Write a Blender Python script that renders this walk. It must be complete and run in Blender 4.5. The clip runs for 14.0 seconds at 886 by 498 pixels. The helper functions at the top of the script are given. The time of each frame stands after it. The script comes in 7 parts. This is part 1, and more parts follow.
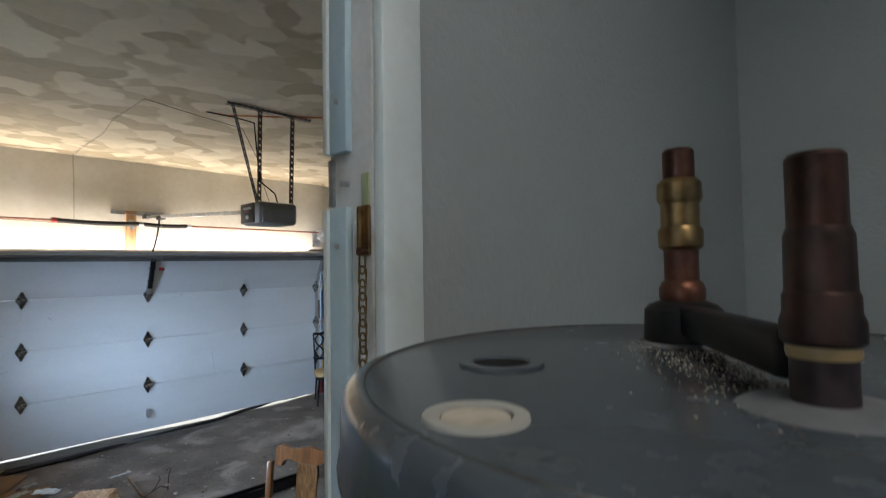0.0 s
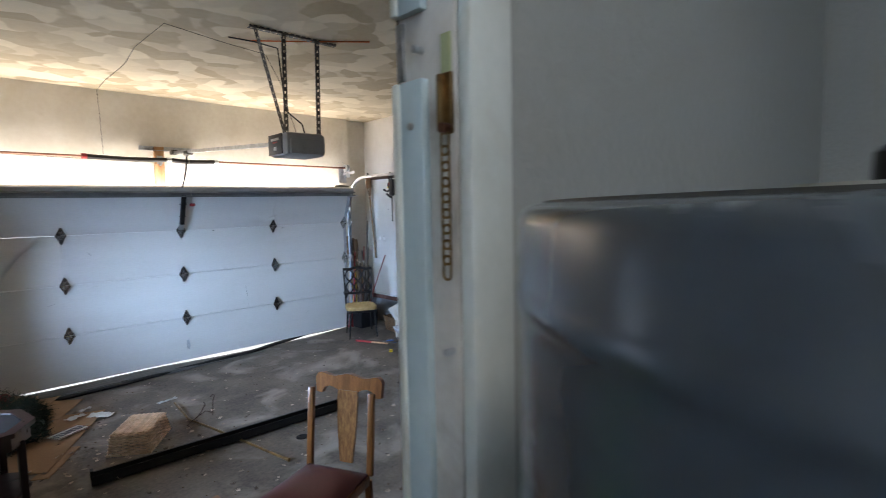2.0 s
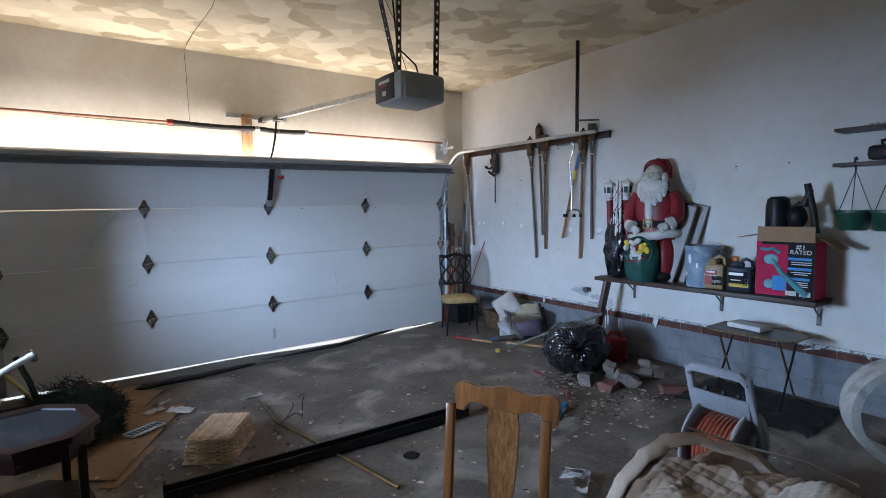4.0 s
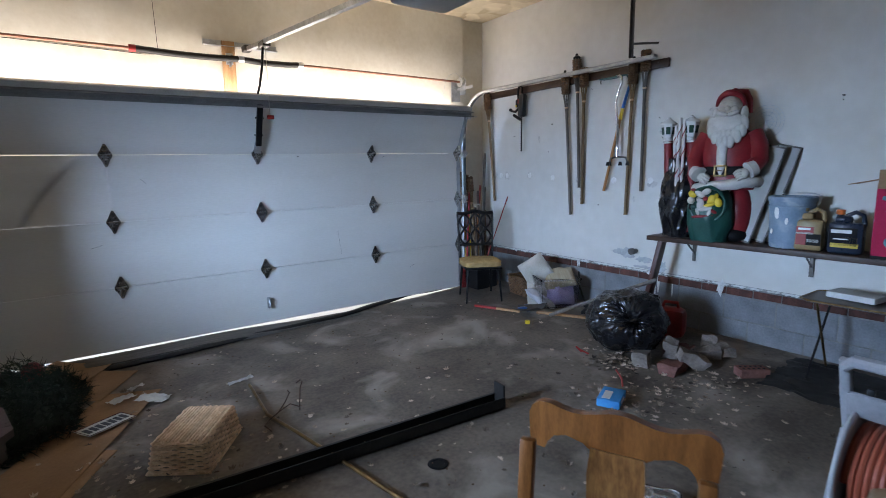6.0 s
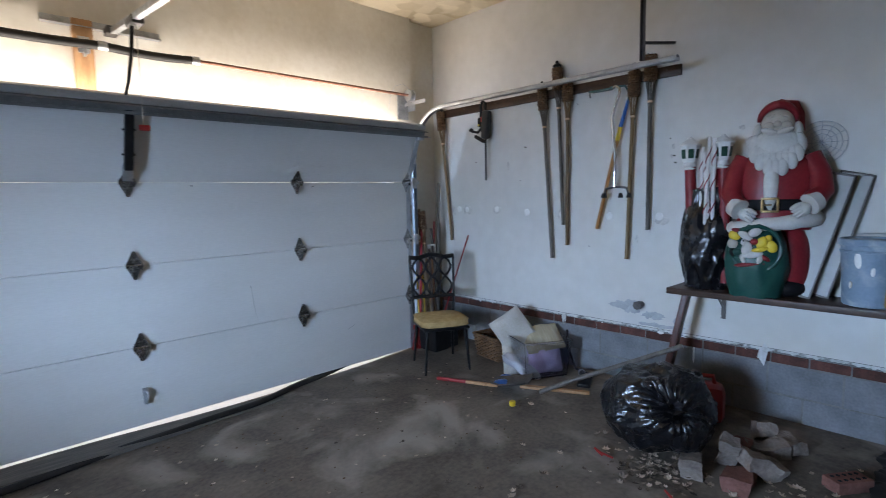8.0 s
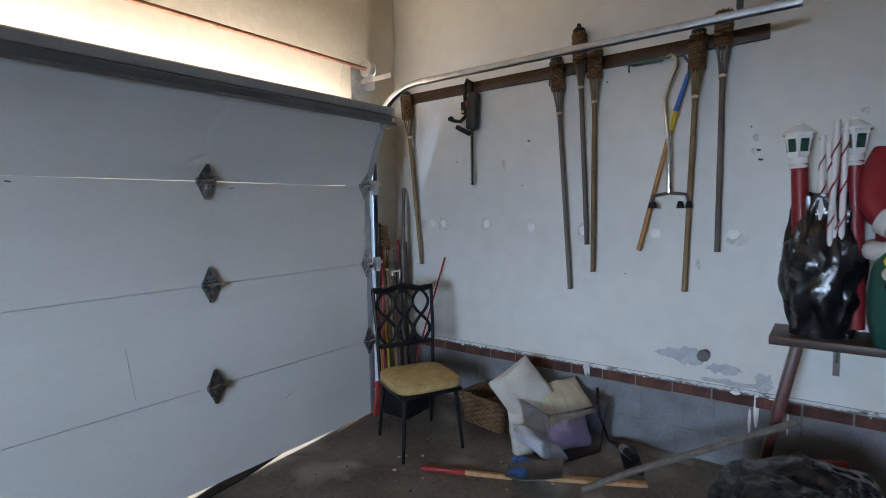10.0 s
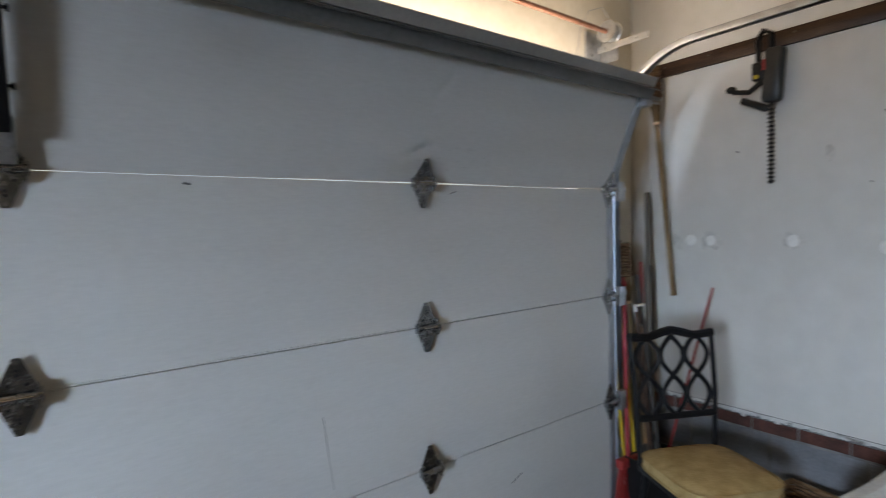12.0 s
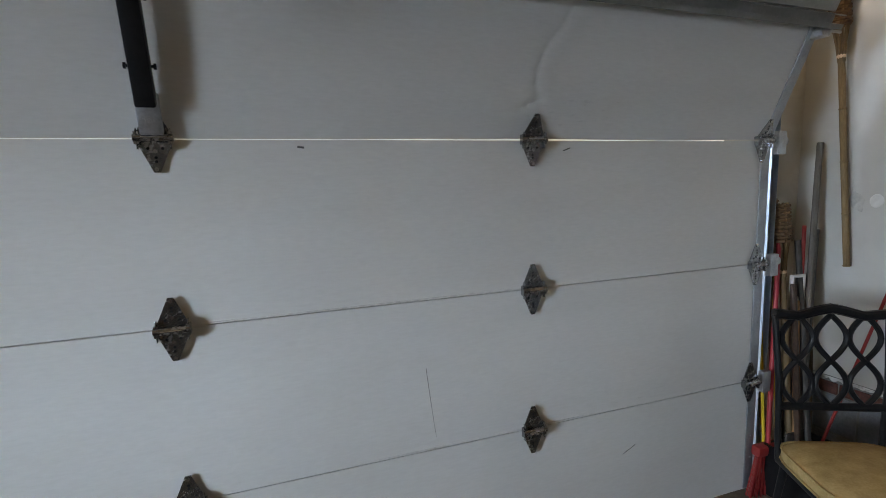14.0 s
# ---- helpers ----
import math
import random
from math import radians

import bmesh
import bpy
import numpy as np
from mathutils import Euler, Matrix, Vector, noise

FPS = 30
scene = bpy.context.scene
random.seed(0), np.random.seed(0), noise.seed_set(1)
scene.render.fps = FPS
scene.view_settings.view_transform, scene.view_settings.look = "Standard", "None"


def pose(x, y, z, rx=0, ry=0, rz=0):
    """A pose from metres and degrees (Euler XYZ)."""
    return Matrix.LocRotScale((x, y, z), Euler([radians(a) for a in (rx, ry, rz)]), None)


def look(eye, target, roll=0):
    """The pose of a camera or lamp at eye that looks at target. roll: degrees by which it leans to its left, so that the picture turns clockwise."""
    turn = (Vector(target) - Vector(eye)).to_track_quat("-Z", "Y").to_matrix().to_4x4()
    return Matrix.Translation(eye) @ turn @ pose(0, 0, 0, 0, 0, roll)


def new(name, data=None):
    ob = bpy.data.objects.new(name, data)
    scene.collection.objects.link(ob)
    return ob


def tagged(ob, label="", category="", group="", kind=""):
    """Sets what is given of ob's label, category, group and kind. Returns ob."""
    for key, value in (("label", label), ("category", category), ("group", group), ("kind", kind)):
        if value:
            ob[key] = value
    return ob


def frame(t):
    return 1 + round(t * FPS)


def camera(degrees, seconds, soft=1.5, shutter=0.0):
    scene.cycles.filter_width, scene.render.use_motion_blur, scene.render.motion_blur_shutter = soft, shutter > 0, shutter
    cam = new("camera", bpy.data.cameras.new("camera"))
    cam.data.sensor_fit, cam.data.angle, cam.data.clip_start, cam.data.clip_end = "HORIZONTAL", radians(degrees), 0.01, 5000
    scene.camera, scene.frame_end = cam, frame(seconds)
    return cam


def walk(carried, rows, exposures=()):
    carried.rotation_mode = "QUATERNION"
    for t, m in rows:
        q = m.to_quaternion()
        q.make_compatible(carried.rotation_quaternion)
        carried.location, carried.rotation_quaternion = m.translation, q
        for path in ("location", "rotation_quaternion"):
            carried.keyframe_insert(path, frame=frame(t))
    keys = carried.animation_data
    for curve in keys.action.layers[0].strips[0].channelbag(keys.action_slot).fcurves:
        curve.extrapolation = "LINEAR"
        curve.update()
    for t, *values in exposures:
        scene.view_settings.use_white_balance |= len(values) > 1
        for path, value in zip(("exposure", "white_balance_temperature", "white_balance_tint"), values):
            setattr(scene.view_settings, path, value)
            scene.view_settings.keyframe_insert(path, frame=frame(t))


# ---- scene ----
cam = camera(82.1, 14.0, soft=0.75, shutter=0.25)
PATH = [
    (0, (-4.91, -6.906, 1.955), (-3.473, -5.518, 2.034), -0.8),
    (0.5, (-4.948, -6.899, 1.908), (-3.411, -5.625, 1.795), -1.2),
    (1, (-4.95, -6.951, 1.925), (-3.429, -5.661, 1.779), -1.2),
    (1.5, (-4.931, -6.962, 1.924), (-3.455, -5.62, 1.776), -1.2),
    (2, (-4.896, -6.773, 1.889), (-3.529, -5.322, 1.733), -1.2),
    (2.5, (-4.864, -6.458, 1.918), (-3.679, -4.855, 1.751), -0.9),
    (2.7, (-4.882, -6.307, 1.92), (-3.708, -4.695, 1.767), -0.6),
    (4.8, (-4.41, -5.518, 1.493), (-3.269, -3.885, 1.319), -1.1),
    (5, (-4.363, -5.445, 1.487), (-3.224, -3.813, 1.282), -1.0),
    (5.5, (-4.345, -5.218, 1.514), (-3.209, -3.596, 1.236), -1.0),
    (6, (-4.304, -4.959, 1.525), (-3.173, -3.339, 1.217), -1.0),
    (6.5, (-4.08, -4.513, 1.475), (-3.063, -2.817, 1.175), -1.1),
    (7, (-3.912, -4.248, 1.524), (-2.926, -2.526, 1.267), -1.1),
    (7.5, (-3.85, -4.002, 1.543), (-2.746, -2.349, 1.318), -1.0),
    (8, (-3.744, -3.8, 1.554), (-2.377, -2.354, 1.357), -1.1),
    (8.2, (-3.69, -3.683, 1.546), (-2.24, -2.32, 1.345), -1.1),
    (10.3, (-2.972, -2.35, 1.529), (-1.363, -1.167, 1.41), -0.8),
    (10.5, (-2.864, -2.191, 1.527), (-1.241, -1.026, 1.44), -0.9),
    (11, (-2.755, -1.936, 1.544), (-1.125, -0.78, 1.476), -0.9),
    (11.5, (-2.811, -1.639, 1.575), (-1.187, -0.475, 1.505), -0.8),
    (12, (-2.837, -1.564, 1.535), (-1.643, 0.038, 1.455), -1.2),
    (12.5, (-2.742, -1.697, 1.521), (-1.936, 0.129, 1.402), -1.3),
    (13, (-2.695, -1.788, 1.534), (-1.998, 0.078, 1.36), -1.2),
    (13.5, (-2.727, -1.722, 1.522), (-2.067, 0.15, 1.279), -1.0),
    (14, (-2.7, -1.609, 1.56), (-2.011, 0.251, 1.303), -1.1),
]
walk(cam, [(t, look(eye, target, roll)) for t, eye, target, roll in PATH], [(0, 0.1, 7100, 13), (0.5, 0.12, 6900, 13), (1.0, 0.25, 6900, 13), (1.5, 0.36, 6900, 14), (2.0, 0.42, 6900, 15), (2.6, 0.3, 7700, 18), (3.2, 0.2, 7200, 16), (4.8, 0.02, 6700, 16), (6.5, 0.02, 7000, 16), (8.2, -0.1, 7000, 16), (10.3, -0.25, 8000, 16), (12.0, -0.25, 8600, 17), (14.0, -0.2, 9300, 17)]
)

# ---- world, sun and large lights ----
world = bpy.data.worlds.new("sky")
scene.world = world
world.use_nodes = True
wn = world.node_tree
sky = wn.nodes.new("ShaderNodeTexSky")
sky.sky_type, sky.sun_disc = "NISHITA", False
sky.sun_elevation, sky.sun_rotation = radians(56), radians(-12)
wn.links.new(sky.outputs[0], wn.nodes["Background"].inputs[0])
wn.nodes["Background"].inputs[1].default_value = 0.12


def lamp(name, kind, m, energy, colour, **more):
    data = bpy.data.lights.new(name, kind)
    data.energy, data.color = energy, colour
    for key, value in more.items():
        if key == "angle":
            data.angle = value
        elif key == "size":
            data.shape, data.size = "RECTANGLE", value
        elif key == "size_y":
            data.size_y = value
        elif key == "spread":
            data.spread = value
    ob = new(name, data)
    ob.matrix_world = m
    return ob


lamp("sun", "SUN", look((-5, 9, 14), (-3, 0, 0)), 4.0, (1.0, 0.95, 0.88), angle=radians(0.5))
# daylight through the slot above the tilted top section of the overhead door
lamp("slot_daylight", "AREA", look((-3.0, 0.06, 2.2), (-3.0, -0.02, 3.0)), 48, (1.0, 0.96, 0.9), size=4.8, size_y=0.16)
# daylight through the side window
lamp("window_daylight", "AREA", look((-11.0, -2.5, 2.45), (-6.2, -2.5, 2.45)), 8600, (0.43, 0.665, 1.03), size=8.6, size_y=2.8)
# added side fill for the utility room; no window is built there
lamp("utility_side_fill", "AREA", look((-6.78, -7.0, 1.9), (-4.0, -6.6, 1.7)), 3.5, (0.93, 0.97, 1.0), size=1.6, size_y=1.6)
# added overhead fill for grey wall and jamb, without any fitting
lamp("utility_overhead_fill", "AREA", look((-5.0, -7.7, 3.3), (-4.9, -7.5, 0.0)), 11.5, (1.0, 1.0, 0.97), size=0.6, size_y=0.6)


# ---- materials ----
def rgb(c):
    return (c[0], c[1], c[2], 1.0)


def surface(name, a, b, rough=0.6, metal=0.0, scale=6.0, fine=60.0, bump=0.15, depth=0.002, coat=0.0, stain=None, stain_scale=1.2, stain_amount=0.5, stretch=(1, 1, 1), per_object=0.0, rough_var=0.12, spec=0.3):
    """Two colours mixed by noise at two scales, an optional third as stains, fine relief and uneven gloss."""
    m = bpy.data.materials.new(name)
    m.use_nodes = True
    n, l = m.node_tree.nodes, m.node_tree.links
    p = n["Principled BSDF"]
    co = n.new("ShaderNodeTexCoord")
    mp = n.new("ShaderNodeMapping")
    mp.inputs["Scale"].default_value = stretch
    l.new(co.outputs["Object"], mp.inputs["Vector"])
    big = n.new("ShaderNodeTexNoise")
    big.inputs["Scale"].default_value, big.inputs["Detail"].default_value = scale, 5
    small = n.new("ShaderNodeTexNoise")
    small.inputs["Scale"].default_value, small.inputs["Detail"].default_value = fine, 4
    for t in (big, small):
        l.new(mp.outputs[0], t.inputs["Vector"])
    add = n.new("ShaderNodeMix")
    add.inputs["Factor"].default_value = 0.35
    l.new(big.outputs[0], add.inputs["A"])
    l.new(small.outputs[0], add.inputs["B"])
    ramp = n.new("ShaderNodeValToRGB")
    ramp.color_ramp.elements[0].position, ramp.color_ramp.elements[1].position = 0.36, 0.64
    ramp.color_ramp.elements[0].color, ramp.color_ramp.elements[1].color = rgb(a), rgb(b)
    l.new(add.outputs["Result"], ramp.inputs[0])
    colour = ramp.outputs[0]
    if stain:
        st = n.new("ShaderNodeTexNoise")
        st.inputs["Scale"].default_value, st.inputs["Detail"].default_value, st.inputs["Distortion"].default_value = stain_scale, 6, 0.6
        l.new(mp.outputs[0], st.inputs["Vector"])
        sr = n.new("ShaderNodeValToRGB")
        sr.color_ramp.elements[0].position, sr.color_ramp.elements[1].position = 0.52, 0.68
        l.new(st.outputs[0], sr.inputs[0])
        sm = n.new("ShaderNodeMath")
        sm.operation = "MULTIPLY"
        sm.inputs[1].default_value = stain_amount
        l.new(sr.outputs[0], sm.inputs[0])
        mix = n.new("ShaderNodeMix")
        mix.data_type = "RGBA"
        l.new(sm.outputs[0], mix.inputs["Factor"])
        l.new(colour, mix.inputs[6])
        mix.inputs[7].default_value = rgb(stain)
        colour = mix.outputs[2]
    if per_object:
        oi = n.new("ShaderNodeObjectInfo")
        mr = n.new("ShaderNodeMapRange")
        mr.inputs["To Min"].default_value, mr.inputs["To Max"].default_value = 1 - per_object, 1 + per_object
        l.new(oi.outputs["Random"], mr.inputs[0])
        hs = n.new("ShaderNodeHueSaturation")
        l.new(mr.outputs[0], hs.inputs["Value"])
        l.new(colour, hs.inputs["Color"])
        colour = hs.outputs[0]
    l.new(colour, p.inputs["Base Color"])
    p.inputs["Metallic"].default_value = metal
    p.inputs["Specular IOR Level"].default_value = spec if metal < 0.3 else 0.5
    rm = n.new("ShaderNodeMapRange")
    rm.inputs["To Min"].default_value, rm.inputs["To Max"].default_value = max(0.02, rough - rough_var), min(1, rough + rough_var)
    l.new(add.outputs["Result"], rm.inputs[0])
    l.new(rm.outputs[0], p.inputs["Roughness"])
    if coat:
        p.inputs["Coat Weight"].default_value, p.inputs["Coat Roughness"].default_value = coat, 0.15
    if bump:
        bn = n.new("ShaderNodeBump")
        bn.inputs["Strength"].default_value, bn.inputs["Distance"].default_value = bump, depth
        l.new(small.outputs[0], bn.inputs["Height"])
        l.new(bn.outputs[0], p.inputs["Normal"])
    return m


def ceiling_material():
    """Hand-swirled, smoke-stained ceiling paint: overlapping trowel patches in two warm tones."""
    m = surface("swirled_ceiling", (0.42, 0.33, 0.2), (0.6, 0.5, 0.34), 0.85, scale=1.6, fine=18, bump=0.2)
    n, l = m.node_tree.nodes, m.node_tree.links
    p = n["Principled BSDF"]
    co = n["Texture Coordinate"]
    warp = n.new("ShaderNodeTexNoise")
    warp.inputs["Scale"].default_value = 2.4
    l.new(co.outputs["Object"], warp.inputs["Vector"])
    mixv = n.new("ShaderNodeMix")
    mixv.data_type = "RGBA"
    mixv.blend_type = "LINEAR_LIGHT"
    mixv.inputs["Factor"].default_value = 0.2
    l.new(co.outputs["Object"], mixv.inputs[6])
    l.new(warp.outputs["Color"], mixv.inputs[7])
    vo = n.new("ShaderNodeTexVoronoi")
    vo.feature = "SMOOTH_F1"
    vo.inputs["Smoothness"].default_value = 0.22
    vo.inputs["Scale"].default_value = 4.4
    l.new(mixv.outputs[2], vo.inputs["Vector"])
    sep = n.new("ShaderNodeSeparateColor")
    l.new(vo.outputs["Color"], sep.inputs[0])
    rp = n.new("ShaderNodeValToRGB")
    e = rp.color_ramp.elements
    e[0].position, e[0].color = 0.1, (0.44, 0.36, 0.24, 1)
    e[1].position, e[1].color = 0.85, (0.86, 0.77, 0.6, 1)
    l.new(sep.outputs[0], rp.inputs[0])
    old = p.inputs["Base Color"].links[0].from_socket
    mx = n.new("ShaderNodeMix")
    mx.data_type = "RGBA"
    mx.inputs["Factor"].default_value = 0.6
    l.new(old, mx.inputs[6])
    l.new(rp.outputs[0], mx.inputs[7])
    l.new(mx.outputs[2], p.inputs["Base Color"])
    return m


WALL = surface("aged_white_wall_paint", (0.55, 0.535, 0.5), (0.635, 0.62, 0.585), 0.62, scale=0.9, fine=9, bump=0.03, depth=0.004, stain=(0.5, 0.44, 0.35), stain_scale=0.6, stain_amount=0.4)
HEADER = surface("yellowed_plaster", (0.62, 0.58, 0.5), (0.72, 0.69, 0.62), 0.8, scale=2.0, fine=22, bump=0.3, depth=0.006, stain=(0.5, 0.44, 0.35), stain_scale=1.0, stain_amount=0.4)
CEIL = ceiling_material()
FLOOR = surface("stained_concrete", (0.07, 0.055, 0.042), (0.185, 0.15, 0.12), 0.62, scale=2.2, fine=38, bump=0.45, depth=0.004, stain=(0.36, 0.315, 0.265), stain_scale=1.9, stain_amount=0.75)
DOORPAINT = surface("white_steel_door_paint", (0.6, 0.585, 0.56), (0.68, 0.665, 0.64), 0.31, scale=2.5, fine=120, bump=0.05, depth=0.0012, stretch=(0.22, 1, 1), spec=0.45, stain=(0.5, 0.48, 0.44), stain_scale=1.3, stain_amount=0.3)
STRUT = surface("grey_painted_steel", (0.15, 0.15, 0.145), (0.22, 0.22, 0.215), 0.4, 0.3, bump=0.05)
GALV = surface("galvanised_steel", (0.38, 0.4, 0.42), (0.62, 0.64, 0.66), 0.36, 0.9, scale=20, fine=120, bump=0.06)
HINGE = surface("dark_galvanised_hinge", (0.22, 0.225, 0.23), (0.38, 0.385, 0.39), 0.26, 1.0, scale=22, fine=140, bump=0.03)
HINGEPIN = surface("bright_zinc_pin", (0.45, 0.46, 0.47), (0.6, 0.61, 0.62), 0.2, 1.0, bump=0.02)
GREYWALL = surface("grey_orange_peel_wall", (0.36, 0.385, 0.375), (0.4, 0.42, 0.41), 0.42, scale=2, fine=60, bump=0.5, depth=0.008, spec=0.5)
TRIM = surface("worn_pale_trim_paint", (0.62, 0.68, 0.66), (0.7, 0.75, 0.73), 0.4, scale=6, fine=70, bump=0.15, stain=(0.45, 0.42, 0.36), stain_scale=5, stain_amount=0.35)
JAMB = surface("chipped_off_white_paint", (0.56, 0.56, 0.54), (0.66, 0.66, 0.64), 0.45, scale=7, fine=80, bump=0.2, stain=(0.3, 0.26, 0.2), stain_scale=9, stain_amount=0.5)
TANK = surface("grey_blue_enamel", (0.05, 0.064, 0.078), (0.068, 0.084, 0.1), 0.26, scale=3, fine=50, bump=0.03, coat=0.35, spec=0.4, stain=(0.062, 0.074, 0.084), stain_scale=4, stain_amount=0.3)
TANKTOP = surface("dusty_grey_enamel", (0.04, 0.041, 0.038), (0.078, 0.077, 0.071), 0.5, scale=7, fine=60, bump=0.15, stain=(0.33, 0.3, 0.24), stain_scale=5, stain_amount=0.5)
COPPER = surface("tarnished_copper", (0.03, 0.017, 0.014), (0.15, 0.06, 0.038), 0.42, 0.85, scale=14, fine=80, bump=0.1)
BRASS = surface("aged_brass", (0.12, 0.075, 0.035), (0.31, 0.2, 0.085), 0.38, 0.95, scale=16, fine=90, bump=0.05)
BLACK = surface("black_plastic", (0.007, 0.007, 0.0075), (0.014, 0.014, 0.015), 0.4, scale=10, bump=0.05, spec=0.18)
RUBBER = surface("dusty_black_rubber", (0.009, 0.0085, 0.008), (0.024, 0.022, 0.02), 0.55, scale=6, bump=0.2)
BLOCK = surface("grey_painted_block", (0.13, 0.138, 0.148), (0.215, 0.225, 0.24), 0.8, scale=6, fine=70, bump=0.5, depth=0.004, stain=(0.2, 0.2, 0.2), stain_scale=3, stain_amount=0.5, per_object=0.06)
BRICK = surface("red_brown_brick", (0.06, 0.026, 0.021), (0.135, 0.052, 0.04), 0.85, scale=14, fine=80, bump=0.5, depth=0.004, per_object=0.25)
MORTAR = surface("pale_mortar", (0.13, 0.13, 0.13), (0.22, 0.22, 0.21), 0.9, scale=9, fine=80, bump=0.5)
DARKWOOD = surface("dark_stained_wood", (0.03, 0.017, 0.012), (0.075, 0.04, 0.027), 0.45, scale=5, fine=40, bump=0.15, stretch=(6, 1, 6))
RAWWOOD = surface("raw_pine", (0.36, 0.19, 0.09), (0.5, 0.29, 0.15), 0.65, scale=5, fine=40, bump=0.2, stretch=(6, 6, 1))


# ---- builders ----
def thing(name, x=0.0, y=0.0, z=0.0, rx=0, ry=0, rz=0, label="", category="", group="", kind=""):
    ob = new(name)
    ob.empty_display_size = 0.05
    ob.matrix_world = pose(x, y, z, rx, ry, rz)
    return tagged(ob, label, category, group, kind)


def mesh_of(name, bm, material, smooth=True):
    me = bpy.data.meshes.new(name)
    bmesh.ops.recalc_face_normals(bm, faces=bm.faces)
    if smooth:
        for f in bm.faces:
            f.smooth = True
        for e in bm.edges:
            if len(e.link_faces) == 2 and e.calc_face_angle() > 0.6:
                e.smooth = False
    bm.to_mesh(me)
    bm.free()
    me.materials.append(material)
    return me


def part(name, bm, material, parent=None, label="", smooth=True):
    ob = new(name, mesh_of(name, bm, material, smooth))
    if parent:
        ob.parent = parent
    if label:
        ob["label"] = label
    return ob


def solid(name, bm, material, label="", category="", group="", kind="", smooth=True):
    return tagged(part(name, bm, material, None, "", smooth), label, category, group, kind)


def box(bm, x, y, z, sx, sy, sz, m=None, bevel=0.0):
    """A box with its centre at x, y, z; edges bevelled."""
    r = bmesh.ops.create_cube(bm, size=1.0)
    vs = r["verts"]
    t = Matrix.Translation((x, y, z)) @ (m if m else Matrix.Identity(4)) @ Matrix.Diagonal((sx, sy, sz, 1))
    bmesh.ops.transform(bm, matrix=t, verts=vs)
    if bevel:
        es = list({e for v in vs for e in v.link_edges})
        bmesh.ops.bevel(bm, geom=es, offset=bevel, segments=2, affect="EDGES", profile=0.5)
    return bm


def B(x, y, z, sx, sy, sz, m=None, bevel=0.0):
    return box(bmesh.new(), x, y, z, sx, sy, sz, m, bevel)


def rod(bm, a, b, r, r2=None, n=12):
    """A round bar from a to b."""
    a, b = Vector(a), Vector(b)
    d = b - a
    m = Matrix.Translation((a + b) / 2) @ d.to_track_quat("Z", "Y").to_matrix().to_4x4()
    bmesh.ops.create_cone(bm, cap_ends=True, segments=n, radius1=r, radius2=r if r2 is None else r2, depth=d.length, matrix=m)
    return bm


def tube(bm, points, r, n=8, closed=False):
    """A round tube along points; r is a number or a function of 0..1."""
    ps = [Vector(p) for p in points]
    rings = []
    up = None
    k = len(ps)
    for i, p in enumerate(ps):
        a = ps[(i - 1) % k] if closed else ps[max(i - 1, 0)]
        b = ps[(i + 1) % k] if closed else ps[min(i + 1, k - 1)]
        d = (b - a).normalized()
        if up is None:
            up = d.orthogonal().normalized()
        up = (up - d * up.dot(d)).normalized()
        side = d.cross(up)
        rr = r(i / max(k - 1, 1)) if callable(r) else r
        rings.append([bm.verts.new(p + (up * math.cos(2 * math.pi * j / n) + side * math.sin(2 * math.pi * j / n)) * rr) for j in range(n)])
    for i in range(k if closed else k - 1):
        u, v = rings[i], rings[(i + 1) % k]
        for j in range(n):
            bm.faces.new((u[j], u[(j + 1) % n], v[(j + 1) % n], v[j]))
    if not closed:
        bm.faces.new(rings[0][::-1])
        bm.faces.new(rings[-1])
    return bm


def lathe(bm, profile, n=32, m=None, cap=True):
    """A turned body: profile of (radius, height)."""
    m = m or Matrix.Identity(4)
    rings = []
    for r, h in profile:
        rings.append([bm.verts.new(m @ Vector((r * math.cos(2 * math.pi * j / n), r * math.sin(2 * math.pi * j / n), h))) for j in range(n)])
    for u, v in zip(rings, rings[1:]):
        for j in range(n):
            bm.faces.new((u[j], u[(j + 1) % n], v[(j + 1) % n], v[j]))
    if cap:
        bm.faces.new(rings[0][::-1])
        bm.faces.new(rings[-1])
    return bm


def sheet(bm, f, nu, nv, closed_u=False):
    """A grid of points f(u, v), u and v from 0 to 1."""
    g = [[bm.verts.new(f(i / nu, j / nv)) for j in range(nv + 1)] for i in range(nu if closed_u else nu + 1)]
    for i in range(nu):
        u, v = g[i], g[(i + 1) % len(g)]
        for j in range(nv):
            bm.faces.new((u[j], v[j], v[j + 1], u[j + 1]))
    return bm


def thicken(bm, t):
    bmesh.ops.recalc_face_normals(bm, faces=bm.faces)
    bmesh.ops.solidify(bm, geom=bm.faces[:], thickness=t)
    return bm


def plate(bm, outline, z0, z1, m=None):
    """A flat plate from an outline of (x, y), between two heights."""
    m = m or Matrix.Identity(4)
    a = [bm.verts.new(m @ Vector((x, y, z0))) for x, y in outline]
    b = [bm.verts.new(m @ Vector((x, y, z1))) for x, y in outline]
    bm.faces.new(a[::-1])
    bm.faces.new(b)
    k = len(a)
    for i in range(k):
        bm.faces.new((a[i], a[(i + 1) % k], b[(i + 1) % k], b[i]))
    return bm


def fz(x, y=0.0):
    """Height of the garage floor, which rises a little towards the block wall."""
    s = max(0.0, min(1.0, (x + 1.3) / 1.3))
    return 0.02 * (x + 2.6) + 0.045 * s * s * (3 - 2 * s)


def wobble(p, s, a):
    return Vector((noise.noise(p * s), noise.noise(p * s + Vector((7, 3, 1))), noise.noise(p * s + Vector((2, 9, 5))))) * a

